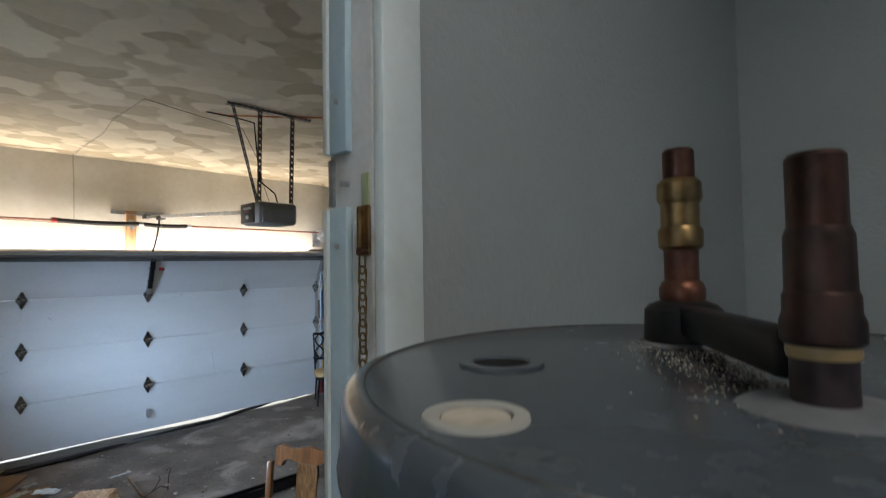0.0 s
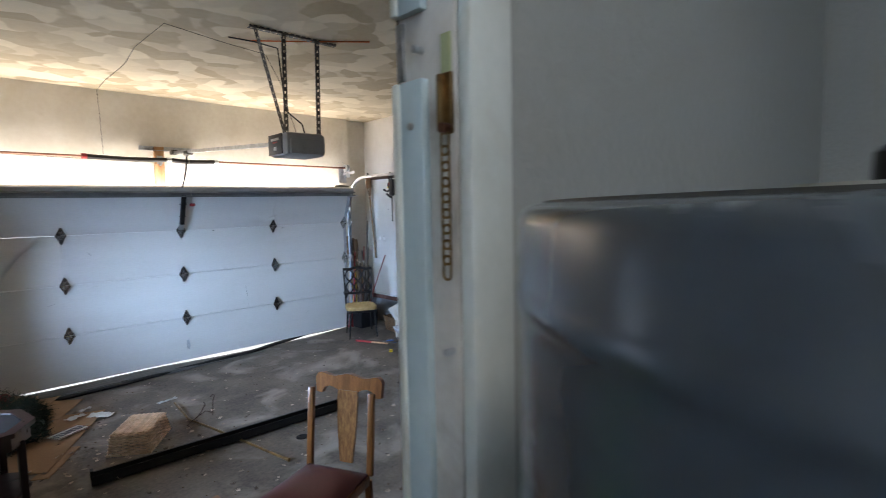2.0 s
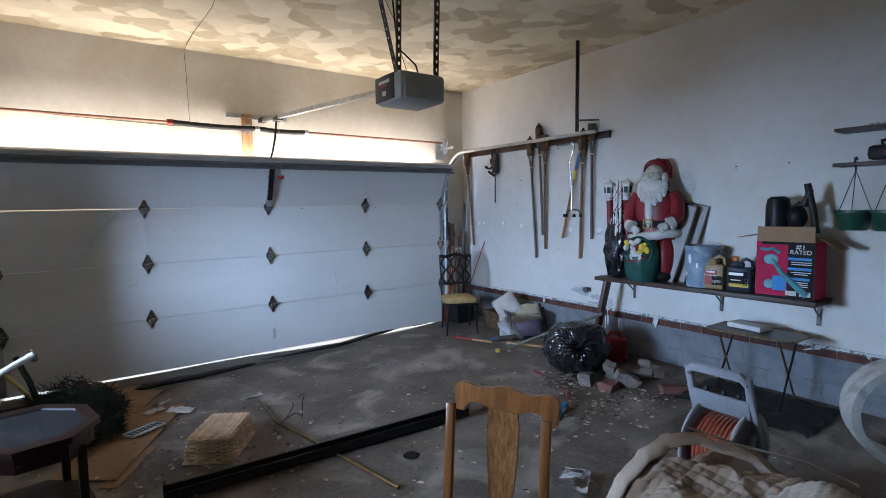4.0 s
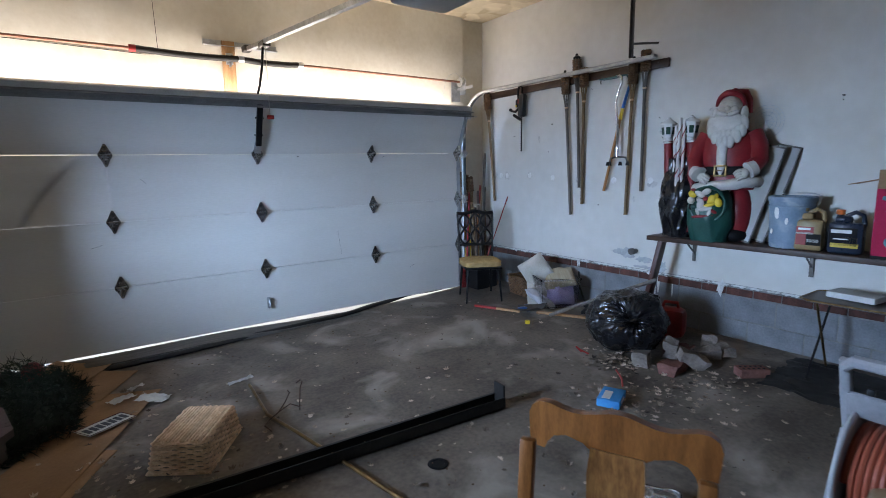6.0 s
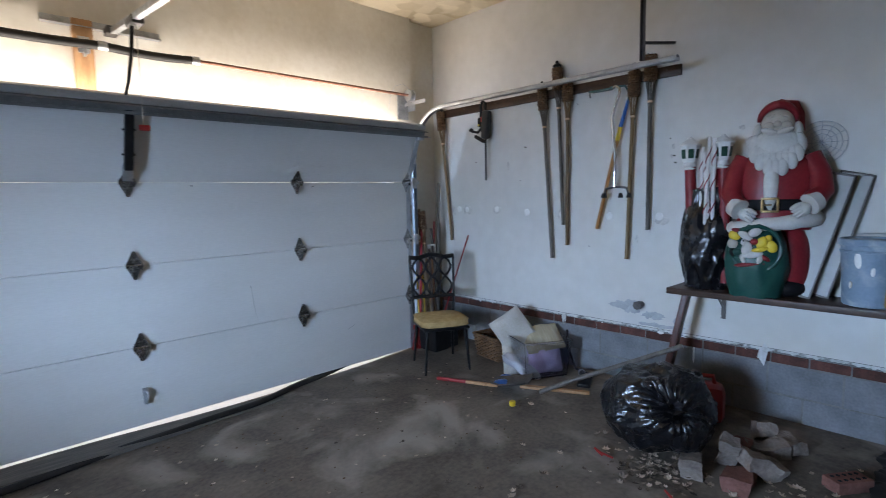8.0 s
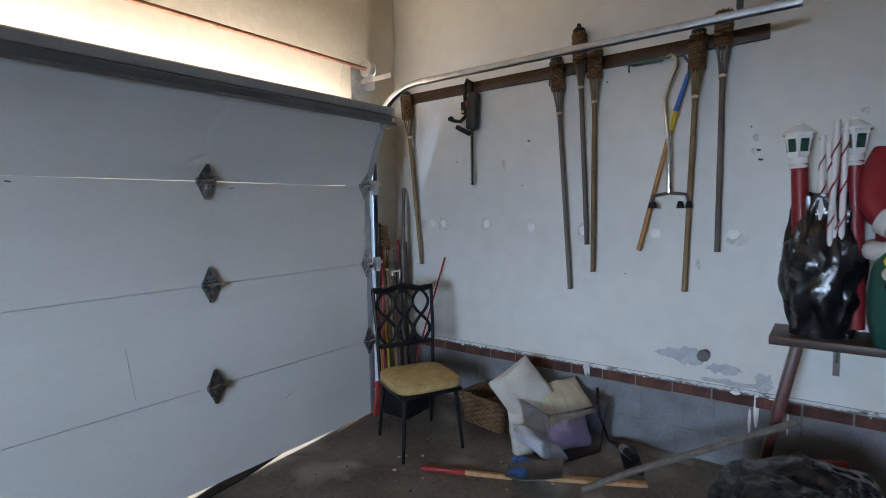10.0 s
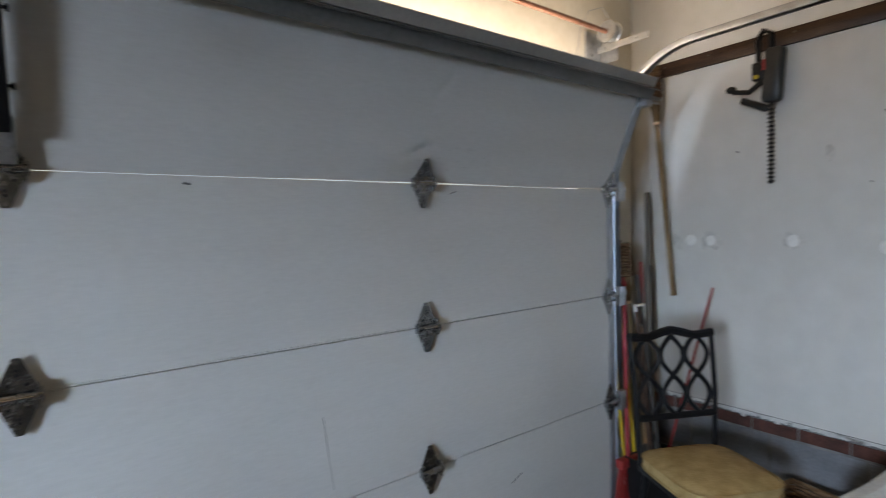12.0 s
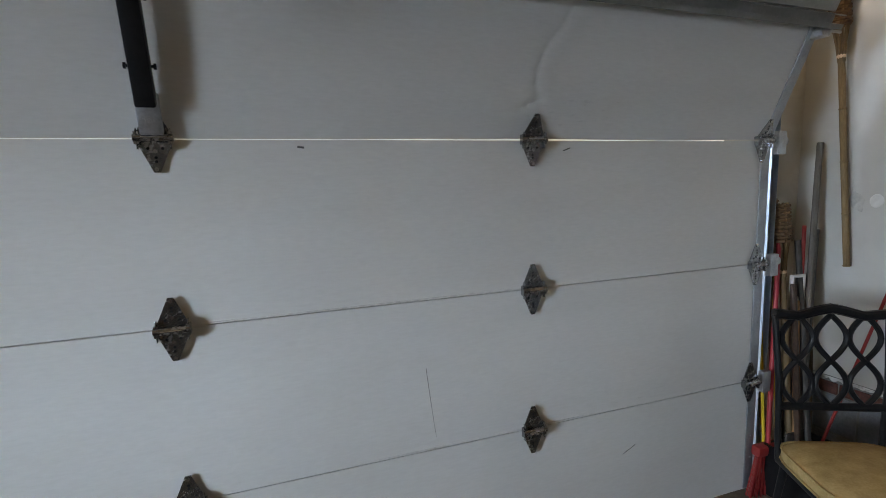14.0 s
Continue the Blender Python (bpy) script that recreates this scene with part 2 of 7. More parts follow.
WOODOAK = surface("golden_oak", (0.15, 0.05, 0.014), (0.3, 0.11, 0.03), 0.34, scale=5, fine=50, bump=0.1, stretch=(9, 9, 1), coat=0.3)
BAMBOO = surface("weathered_bamboo", (0.12, 0.075, 0.035), (0.25, 0.16, 0.08), 0.5, scale=4, fine=40, bump=0.1, stretch=(8, 8, 1), per_object=0.25)
GREYBAMBOO = surface("grey_bamboo", (0.085, 0.073, 0.062), (0.16, 0.14, 0.12), 0.55, scale=4, fine=40, bump=0.1, stretch=(8, 8, 1), per_object=0.15)
WEAVE = surface("woven_brown_bamboo", (0.07, 0.035, 0.018), (0.2, 0.11, 0.055), 0.6, scale=20, fine=90, bump=0.3)
WICKER = surface("honey_wicker", (0.54, 0.33, 0.19), (0.8, 0.57, 0.38), 0.5, scale=20, fine=90, bump=0.2, per_object=0.12)
CARD = surface("brown_cardboard", (0.26, 0.155, 0.085), (0.34, 0.21, 0.12), 0.85, scale=3, fine=60, bump=0.1, stain=(0.18, 0.1, 0.05), stain_scale=3, stain_amount=0.4)
BAG = surface("glossy_black_bag", (0.004, 0.004, 0.005), (0.008, 0.008, 0.01), 0.27, scale=5, fine=22, bump=0.4, depth=0.01, spec=0.6)
REDP = surface("dull_red_plastic", (0.24, 0.02, 0.02), (0.34, 0.035, 0.03), 0.42, scale=6, bump=0.05)
WHITEP = surface("white_plastic", (0.66, 0.65, 0.62), (0.76, 0.75, 0.72), 0.4, scale=8, bump=0.05)
PAPER = surface("white_paper", (0.5, 0.5, 0.48), (0.62, 0.62, 0.6), 0.85, scale=8, bump=0.1)
GREENP = surface("dark_green_plastic", (0.01, 0.045, 0.03), (0.02, 0.075, 0.05), 0.35, scale=8, bump=0.04)
LIME = surface("lime_green_fabric", (0.12, 0.5, 0.02), (0.17, 0.62, 0.035), 0.55, scale=5, fine=120, bump=0.2)
BLUEPAIL = surface("grey_blue_pail", (0.16, 0.23, 0.3), (0.23, 0.31, 0.38), 0.5, scale=9, bump=0.1, stain=(0.5, 0.52, 0.53), stain_scale=9, stain_amount=0.5)
GOLD = surface("tan_gold_plastic", (0.25, 0.17, 0.08), (0.33, 0.23, 0.11), 0.35, scale=7, bump=0.04)
NAVY = surface("dark_navy_plastic", (0.012, 0.018, 0.032), (0.02, 0.03, 0.05), 0.3, scale=7, bump=0.04)
YELLOW = surface("yellow_plastic", (0.6, 0.42, 0.03), (0.7, 0.5, 0.05), 0.4, bump=0.03)
ORANGE = surface("orange_plastic", (0.6, 0.13, 0.03), (0.7, 0.17, 0.04), 0.4, bump=0.03)
PINK = surface("crimson_pink_print", (0.36, 0.012, 0.05), (0.44, 0.018, 0.07), 0.6, bump=0.03, spec=0.12)
PRINTBLACK = surface("black_print", (0.006, 0.006, 0.007), (0.012, 0.012, 0.013), 0.6, bump=0.03, spec=0.12)
CYAN = surface("light_blue_print", (0.03, 0.2, 0.45), (0.05, 0.26, 0.52), 0.6, bump=0.03, spec=0.12)
TEAL = surface("teal_print", (0.04, 0.2, 0.22), (0.1, 0.34, 0.36), 0.4, bump=0.03)
MAROON = surface("maroon_vinyl", (0.07, 0.012, 0.016), (0.11, 0.02, 0.024), 0.38, scale=6, fine=120, bump=0.1)
GOLDCLOTH = surface("mustard_upholstery", (0.34, 0.22, 0.085), (0.5, 0.35, 0.16), 0.85, scale=16, fine=120, bump=0.4)
QUILT = surface("beige_quilted_cloth", (0.35, 0.255, 0.19), (0.47, 0.36, 0.275), 0.9, scale=8, fine=140, bump=0.3)
QUILTPALE = surface("pale_quilted_cloth", (0.48, 0.42, 0.35), (0.58, 0.52, 0.44), 0.9, scale=8, fine=140, bump=0.3)
GREYP = surface("grey_reel_plastic", (0.2, 0.2, 0.215), (0.27, 0.27, 0.285), 0.45, scale=7, bump=0.06)
HOSE = surface("terracotta_hose", (0.28, 0.06, 0.035), (0.4, 0.1, 0.055), 0.35, scale=9, bump=0.05)
CHROME = surface("polished_chrome", (0.6, 0.6, 0.6), (0.75, 0.75, 0.75), 0.15, 1.0, bump=0.02)
PILLOW = surface("soiled_white_cotton", (0.38, 0.35, 0.3), (0.5, 0.47, 0.42), 0.9, scale=6, fine=90, bump=0.3, stain=(0.42, 0.36, 0.27), stain_scale=4, stain_amount=0.4)
LILAC = surface("lilac_fleece", (0.45, 0.34, 0.52), (0.56, 0.45, 0.6), 0.95, scale=9, fine=90, bump=0.4)
NEEDLE = surface("dark_green_needles", (0.004, 0.01, 0.006), (0.011, 0.024, 0.012), 0.7, scale=20, bump=0.2)
LEAFDRY = surface("dry_oak_leaf", (0.14, 0.09, 0.055), (0.4, 0.3, 0.21), 0.8, scale=9, fine=80, bump=0.3)
STONE = surface("broken_grey_brick", (0.12, 0.094, 0.08), (0.26, 0.215, 0.185), 0.9, scale=9, fine=60, bump=0.6, depth=0.006, per_object=0.2)
REDSTONE = surface("worn_red_brick", (0.12, 0.05, 0.04), (0.22, 0.1, 0.08), 0.9, scale=9, fine=60, bump=0.6, depth=0.006)
PALERING = surface("scuffed_pale_tube", (0.36, 0.35, 0.31), (0.5, 0.49, 0.45), 0.7, scale=6, fine=50, bump=0.3, stain=(0.2, 0.18, 0.15), stain_scale=6, stain_amount=0.6)
SUITRED = surface("red_blow_moulded_plastic", (0.17, 0.012, 0.016), (0.25, 0.02, 0.026), 0.38, scale=5, bump=0.04)
BEARD = surface("greyed_white_plastic", (0.48, 0.46, 0.43), (0.58, 0.56, 0.52), 0.5, scale=7, fine=40, bump=0.5, depth=0.006)
SKIN = surface("pale_moulded_plastic", (0.4, 0.35, 0.29), (0.5, 0.44, 0.37), 0.5, scale=7, bump=0.05)
SACK = surface("deep_green_moulded_plastic", (0.008, 0.05, 0.042), (0.016, 0.08, 0.062), 0.35, scale=7, bump=0.06)
HEADPHONE = surface("dark_grey_housing", (0.014, 0.015, 0.015), (0.03, 0.031, 0.032), 0.4, scale=9, bump=0.05)
HOUSING = surface("mid_grey_housing", (0.36, 0.345, 0.32), (0.43, 0.415, 0.39), 0.36, scale=6, bump=0.04)
LIGHTFELT = surface("sky_blue_strip", (0.46, 0.6, 0.66), (0.54, 0.67, 0.72), 0.5, scale=5, bump=0.06)
CRUST = surface("mineral_crust", (0.34, 0.29, 0.21), (0.55, 0.5, 0.41), 0.9, scale=30, bump=0.5)
FLASH = surface("brown_dirt", (0.07, 0.045, 0.025), (0.15, 0.1, 0.06), 0.9, scale=30, bump=0.5)


def clear(name, tint=(1, 1, 1), rough=0.05):
    m = bpy.data.materials.new(name)
    m.use_nodes = True
    p = m.node_tree.nodes["Principled BSDF"]
    p.inputs["Base Color"].default_value = rgb(tint)
    p.inputs["Roughness"].default_value = rough
    p.inputs["Transmission Weight"].default_value = 1.0
    p.inputs["IOR"].default_value = 1.2
    return m


TUBPLASTIC = clear("cloudy_clear_plastic", (0.9, 0.93, 0.98), 0.14)


def lettering(words, size, m, material, parent, name="lettering"):
    """Flat raised letters in the built-in font, lying in the xy plane of m."""
    c = bpy.data.curves.new(name, "FONT")
    c.body, c.size, c.extrude, c.align_x = words, size, 0.0006, "CENTER"
    tmp = bpy.data.objects.new(name, c)
    me = bpy.data.meshes.new_from_object(tmp)
    bpy.data.objects.remove(tmp)
    me.transform(m)
    me.materials.clear()
    me.materials.append(material)
    ob = new(name, me)
    ob.parent = parent
    return ob


def ellipsoid(bm, c, r, m=None, index=0, n=16):
    res = bmesh.ops.create_uvsphere(bm, u_segments=n, v_segments=max(6, n // 2 + 2), radius=1.0)
    t = Matrix.Translation(c) @ (m or Matrix.Identity(4)) @ Matrix.Diagonal((*r, 1))
    bmesh.ops.transform(bm, matrix=t, verts=res["verts"])
    for f in {f for v in res["verts"] for f in v.link_faces}:
        f.material_index = index
    return bm


def channel(bm, path, profile):
    """A profile of (x, out) swept along a path of (y, z) in a plane of constant x; out is the path's normal."""
    rings = []
    k = len(path)
    for i, (y, z) in enumerate(path):
        a, b = path[max(i - 1, 0)], path[min(i + 1, k - 1)]
        d = Vector((0, b[0] - a[0], b[1] - a[1])).normalized()
        nrm = Vector((0, -d.z, d.y))
        rings.append([bm.verts.new(Vector((px, y, z)) + nrm * po) for px, po in profile])
    for u, v in zip(rings, rings[1:]):
        for j in range(len(profile) - 1):
            bm.faces.new((u[j], u[j + 1], v[j + 1], v[j]))
    return bm


def varied_leaves(m):
    """Each leaf its own shade, from dark brown to bleached."""
    n, l = m.node_tree.nodes, m.node_tree.links
    p = n["Principled BSDF"]
    geo = n.new("ShaderNodeNewGeometry")
    mr = n.new("ShaderNodeMapRange")
    mr.inputs["To Min"].default_value, mr.inputs["To Max"].default_value = 0.16, 2.1
    l.new(geo.outputs["Random Per Island"], mr.inputs[0])
    hs = n.new("ShaderNodeHueSaturation")
    hs.inputs["Saturation"].default_value = 0.75
    l.new(mr.outputs[0], hs.inputs["Value"])
    l.new(p.inputs["Base Color"].links[0].from_socket, hs.inputs["Color"])
    l.new(hs.outputs[0], p.inputs["Base Color"])


varied_leaves(LEAFDRY)


# ---- structure ----
LEFT, REAR, FRONT, TOP = -6.2, -6.2, 0.2, 3.33
HOUSE = 0.4

bm = bmesh.new()
sheet(bm, lambda u, v: Vector((LEFT + u * -LEFT, REAR + v * (0.07 - REAR), fz(LEFT + u * -LEFT) + 0.004 * noise.noise(Vector((u * 9, v * 9, 0))))), 40, 40)
solid("floor", bm, FLOOR, "dark stained concrete garage floor strewn with leaves", "floor", kind="structure")
solid("ceiling", B(LEFT / 2, (REAR + FRONT) / 2, TOP + 0.06, -LEFT + 0.4, FRONT - REAR + 0.6, 0.12), CEIL, "warm beige hand-swirled plaster ceiling with smoke stains", "ceiling", kind="structure")
bm = B(-5.77, 0.3, 1.1, 0.9, 0.2, 2.4)
box(bm, -0.49, 0.3, 1.1, 0.26, 0.2, 2.4)
box(bm, -3.3, 0.3, 2.79, 5.88, 0.2, 1.18)
box(bm, -0.18, 0.37, 1.6, 0.4, 0.2, 3.6)
solid("wall_front", bm, HEADER, "yellowed plaster wall above the overhead door", "wall", kind="structure", smooth=False)
solid("wall_right", B(0.1, -3.0, 1.98, 0.2, 6.9, 2.86), WALL, "aged white painted garage wall with stains and nail holes", "wall", kind="structure")
HEAD = 1.95
bm = B(LEFT - 0.1, -3.0, 0.35, 0.2, 6.9, 1.3)
box(bm, LEFT - 0.1, -3.0, (HEAD + 3.45) / 2, 0.2, 6.9, 3.45 - HEAD)
box(bm, LEFT - 0.1, -0.65, (1.0 + HEAD) / 2, 0.2, 2.2, HEAD - 1.0)
box(bm, LEFT - 0.1, -4.65, (1.0 + HEAD) / 2, 0.2, 3.6, HEAD - 1.0)
solid("wall_left", bm, WALL, "aged white painted garage wall with a window opening", "wall", kind="structure", smooth=False)
# wall between garage and utility room, with its doorway
bm = B(-2.2, -6.303, 1.6, 4.52, 0.1, 3.7)
box(bm, -5.9, -6.303, 1.6, 0.96, 0.1, 3.7)
box(bm, -4.94, -6.303, 2.97, 0.96, 0.1, 0.94)
solid("wall_rear", bm, WALL, "white painted wall between garage and utility room", "wall", kind="structure", smooth=False)
bm = B(-2.2, -6.352, 1.85, 4.5, 0.01, 3.1)
box(bm, -4.94, -6.352, 2.99, 0.98, 0.01, 0.82)
box(bm, -5.93, -6.352, 1.85, 0.9, 0.01, 3.1)
solid("wall_utility", bm, GREYWALL, "grey textured utility room wall behind the water heater", "wall", kind="structure", smooth=False)
for side, args in (("west", (-6.85, -7.5, 1.85, 0.1, 2.4, 3.1)), ("south", (-4.7, -8.65, 1.85, 4.2, 0.1, 3.1)), ("east", (-2.55, -7.5, 1.85, 0.1, 2.4, 3.1))):
    solid("wall_utility_" + side, B(*args), GREYWALL, "grey textured utility room side wall", "wall", kind="structure", smooth=False)
solid("floor_utility", B(-4.7, -7.45, HOUSE - 0.1, 4.4, 2.45, 0.2), FLOOR, "dark utility room floor one step above the garage", "floor", kind="structure")
solid("ceiling_utility", B(-4.7, -7.5, 3.4, 4.4, 2.4, 0.1), HEADER, "plain utility room ceiling", "ceiling", kind="structure")
bm = B(-4.95, -6.05, 0.08, 1.1, 0.34, 0.34, bevel=0.01)
solid("step", bm, FLOOR, "concrete step down into the garage", "step", kind="structure")
bm = bmesh.new()
sheet(bm, lambda u, v: Vector((-400 + u * 800, -400 + v * 800, -0.16)), 8, 8)
ASPHALT = surface("pale_concrete_driveway", (0.36, 0.35, 0.33), (0.45, 0.44, 0.42), 0.85, scale=2, fine=40, bump=0.2)
bm2 = bmesh.new()
sheet(bm2, lambda u, v: Vector((-7.0 + 7.6 * u, 0.07 + 0.83 * v, (fz(-7.0 + 7.6 * u) - 0.003) * (1 - v) - 0.159 * v)), 40, 6)
solid("pavement", bm2, ASPHALT, "pale sunlit concrete apron sloping away under the overhead door", "pavement", kind="structure")
solid("ground", bm, ASPHALT, "pale concrete driveway outside the overhead door", "ground", kind="structure")


# ---- overhead door ----
DX = -2.93
door = thing("overhead_door", DX, 0.02, 0, 0, -0.45, 0, "white steel four-section overhead garage door with dented top section", "garage door")
HALF = 2.38
SEAMS = [0.066, 0.604, 1.154, 1.698]
TILT_TOP = 23.0


def dent(x, z):
    """Shallow vertical waves and small dings in the thin steel skin."""
    return 0.009 * noise.noise(Vector((x * 1.1, z * 2.0, 3.0))) + 0.009 * noise.noise(Vector((x * 1.9, z * 0.45, 11.0))) + 0.004 * noise.noise(Vector((x * 3.6, z * 3.2, 8.0)))


def section(z0, z1, m=None):
    bm = bmesh.new()

    def face(u, v):
        x, z = -HALF + u * 2 * HALF, z0 + 0.003 + v * (z1 - z0 - 0.006)
        if z0 > 1.6:
            z += (1 - v) * (0.005 * max(0, -x / 2.4) + 0.012 * max(0, x - 1.9))
        y = dent(x, z)
        if z0 > 1.6:
            # long crease running down to the hinge, folded back below
            cx = 1.16 + 0.1 * (z - 1.95) / 0.2 if z > 1.95 else 1.2 - 0.045 * (z - 1.81) / 0.14
            c = x - cx - 0.006 * math.sin(z * 46)
            k = max(0, min(1, (z - 1.75) * 14)) * max(0, min(1, (2.2 - z) * 9))
            y += k * (0.005 * math.exp(-abs(c) / 0.012) - 0.0015 * math.exp(-((c - 0.045) / 0.03) ** 2))
            y += 0.014 * math.exp(-((z - 1.83 - 0.35 * (x - 1.18)) / 0.014) ** 2) * math.exp(-((x - 1.16) / 0.06) ** 2)
            y -= 0.012 * math.exp(-((z - 1.8) / 0.05) ** 2) * math.exp(-((x - 1.05) / 0.12) ** 2)
        if z0 < 1.2 and z1 > 1.5 and x < -1.2:
            c = x + 1.62 - 0.75 * (z - 1.4) - 0.5 * (z - 1.4) ** 2
            y += 0.05 * (math.exp(-c / 0.2) if c > 0 else math.exp(c / 0.025)) * max(0.0, min(1.0, (1.7 - z) * 8))
        return Vector((x, y, z))
    sheet(bm, face, 420 if z0 < 1.6 else 640, 22 if z0 < 1.6 else 44)
    sheet(bm, lambda u, v: Vector((-HALF + u * 2 * HALF, 0.045, z0 + 0.002 + v * (z1 - z0 - 0.004))), 2, 1)
    if z0 < 1.6:
        box(bm, 0, 0.022, z0 + 0.004, 2 * HALF, 0.042, 0.004)
    box(bm, 0, 0.022, z1 - 0.004, 2 * HALF, 0.042, 0.004)
    for x in (-HALF, HALF):
        box(bm, x, 0.022, (z0 + z1) / 2, 0.004, 0.044, z1 - z0 - 0.006)
    if m:
        bmesh.ops.transform(bm, matrix=m, verts=bm.verts)
    return bm


for z0, z1 in zip(SEAMS, SEAMS[1:]):
    part("door_section", section(z0, z1), DOORPAINT, door)
top_m = Matrix.Translation((0, 0, 1.698)) @ Matrix.Rotation(radians(TILT_TOP), 4, "X") @ Matrix.Translation((0, 0, -1.698))
top_section = part("door_section", section(1.696, 2.262, top_m), DOORPAINT, door, "dented top section tilted inwards")
STILE = surface("zinc_end_stile", (0.3, 0.32, 0.34), (0.44, 0.46, 0.48), 0.4, 0.7, scale=12, fine=110, bump=0.06)
for z0, z1, m in [(a, b, None) for a, b in zip(SEAMS, SEAMS[1:])] + [(1.698, 2.2, top_m)]:
    for s in (-1, 1):
        bm = B(s * (HALF - 0.026), -0.006, (z0 + z1) / 2, 0.05, 0.006, z1 - z0 - 0.02, bevel=0.002)
        for k in range(5):
            rod(bm, (s * (HALF - 0.02), -0.008, z0 + (z1 - z0) * (k + 0.5) / 5), (s * (HALF - 0.02), -0.012, z0 + (z1 - z0) * (k + 0.5) / 5), 0.005, n=8)
        if m:
            bmesh.ops.transform(bm, matrix=m, verts=bm.verts)
        part("end_stile", bm, STILE, door, "zinc end stile")
SCUFF = surface("dark_scratch", (0.05, 0.048, 0.045), (0.12, 0.115, 0.11), 0.7)
for x0, z0, x1, z1, w in ((-2.16, 0.91, -2.145, 0.77, 0.0016), (-2.145, 0.77, -2.13, 0.65, 0.001), (-1.6, 1.66, -1.57, 1.67, 0.004), (-3.9, 1.5, -3.86, 1.46, 0.002), (-4.3, 0.95, -4.22, 0.97, 0.002), (-1.3, 0.4, -1.24, 0.43, 0.002), (-2.55, 1.675, -2.53, 1.672, 0.006)):
    pts = [(x0 + (x1 - x0) * k / 6 - DX, z0 + (z1 - z0) * k / 6) for k in range(7)]
    part("scratch", tube(bmesh.new(), [(x, dent(x, z) - 0.0004, z) for x, z in pts], w * 0.55, 5), SCUFF, door, "dark scratch")
# paler than the strut: light on this upper face is put into the colour
bm = B(0, -0.018, 2.242, 2 * HALF + 0.02, 0.036, 0.046, bevel=0.004)
bmesh.ops.transform(bm, matrix=top_m, verts=bm.verts)
part("top_rail", bm, surface("lit_grey_rail_steel", (0.3, 0.3, 0.29), (0.4, 0.4, 0.39), 0.42, 0.2, scale=3, fine=90), door, "grey top rail, coloured paler as if lit", smooth=False)
bm = B(0, -0.022, 2.19, 2 * HALF + 0.03, 0.03, 0.052, bevel=0.003)
box(bm, 0, -0.052, 2.212, 2 * HALF + 0.05, 0.04, 0.005)
box(bm, 0, -0.05, 2.164, 2 * HALF + 0.06, 0.045, 0.005)
box(bm, 0, -0.071, 2.172, 2 * HALF + 0.06, 0.005, 0.018)
bmesh.ops.transform(bm, matrix=top_m, verts=bm.verts)
part("strut", bm, STRUT, door, "grey steel stiffening strut", smooth=False)


def leaf_mesh(up):
    bm = bmesh.new()
    s = 1 if up else -1
    o = [(-0.04, 0.004 * s), (0.04, 0.004 * s), (0.042, 0.018 * s), (0.034, 0.034 * s), (0.014, 0.08 * s), (0.008, 0.094 * s), (-0.008, 0.094 * s), (-0.014, 0.08 * s), (-0.034, 0.034 * s), (-0.042, 0.018 * s)]
    plate(bm, o, 0.0, 0.004, Matrix.Rotation(radians(90), 4, "X"))
    for x in (-0.041, 0.041):
        box(bm, x, -0.012, 0.018 * s, 0.003, 0.018, 0.026, bevel=0.001)
    return bm


def screw_mesh(up):
    """Hexagonal screw heads of a hinge leaf; slot_mesh marks its dark adjusting holes."""
    bm = bmesh.new()
    s = 1 if up else -1
    for x, z in ((0, 0.036), (0, 0.085)):
        rod(bm, (x, -0.003, z * s), (x, -0.009, z * s), 0.0065, n=6)
    return bm


# flat black discs put the shade of the adjusting holes on the leaf
def slot_mesh(up):
    bm = bmesh.new()
    s = 1 if up else -1
    for x, z in ((0, 0.053), (0, 0.064), (-0.018, 0.028), (0.018, 0.028)):
        rod(bm, (x, -0.003, z * s), (x, -0.0046, z * s), 0.0042, n=10)
    return bm


LEAF_UP = mesh_of("leaf_plate", leaf_mesh(True), HINGE)
LEAF_DOWN = mesh_of("leaf_plate", leaf_mesh(False), HINGE)
bm = bmesh.new()
rod(bm, (-0.05, -0.016, 0), (0.05, -0.016, 0), 0.011, n=12)
for x in (-0.042, 0.042):
    box(bm, x, -0.01, 0, 0.012, 0.022, 0.034)
KNUCKLE = mesh_of("knuckle", bm, HINGE)
PIN = mesh_of("pin", rod(bmesh.new(), (-0.03, -0.0285, 0.001), (0.03, -0.0285, 0.001), 0.0035, n=10), HINGEPIN)
SCREWS = {up: mesh_of("screw_heads", screw_mesh(up), HINGEPIN) for up in (True, False)}
SLOTS = {up: mesh_of("slots", slot_mesh(up), BLACK) for up in (True, False)}
for z in SEAMS[1:]:
    for x in (-2.33, -1.194, 0.0, 1.19, 2.33):
        h = new("hinge", KNUCKLE)
        h.parent = door
        h.location = (x, -0.008, z)
        for me in (LEAF_UP, LEAF_DOWN):
            o = new("leaf_plate", me)
            o.parent = h
            turn = (radians(TILT_TOP), 0, 0) if me is LEAF_UP and z > 1.6 else (0, 0, 0)
            o.rotation_euler = turn
            for name, meshes in (("screw_heads", SCREWS), ("slots", SLOTS)):
                c = new(name, meshes[me is LEAF_UP])
                c.parent = h
                c.rotation_euler = turn
        c = new("pin", PIN)
        c.parent = h


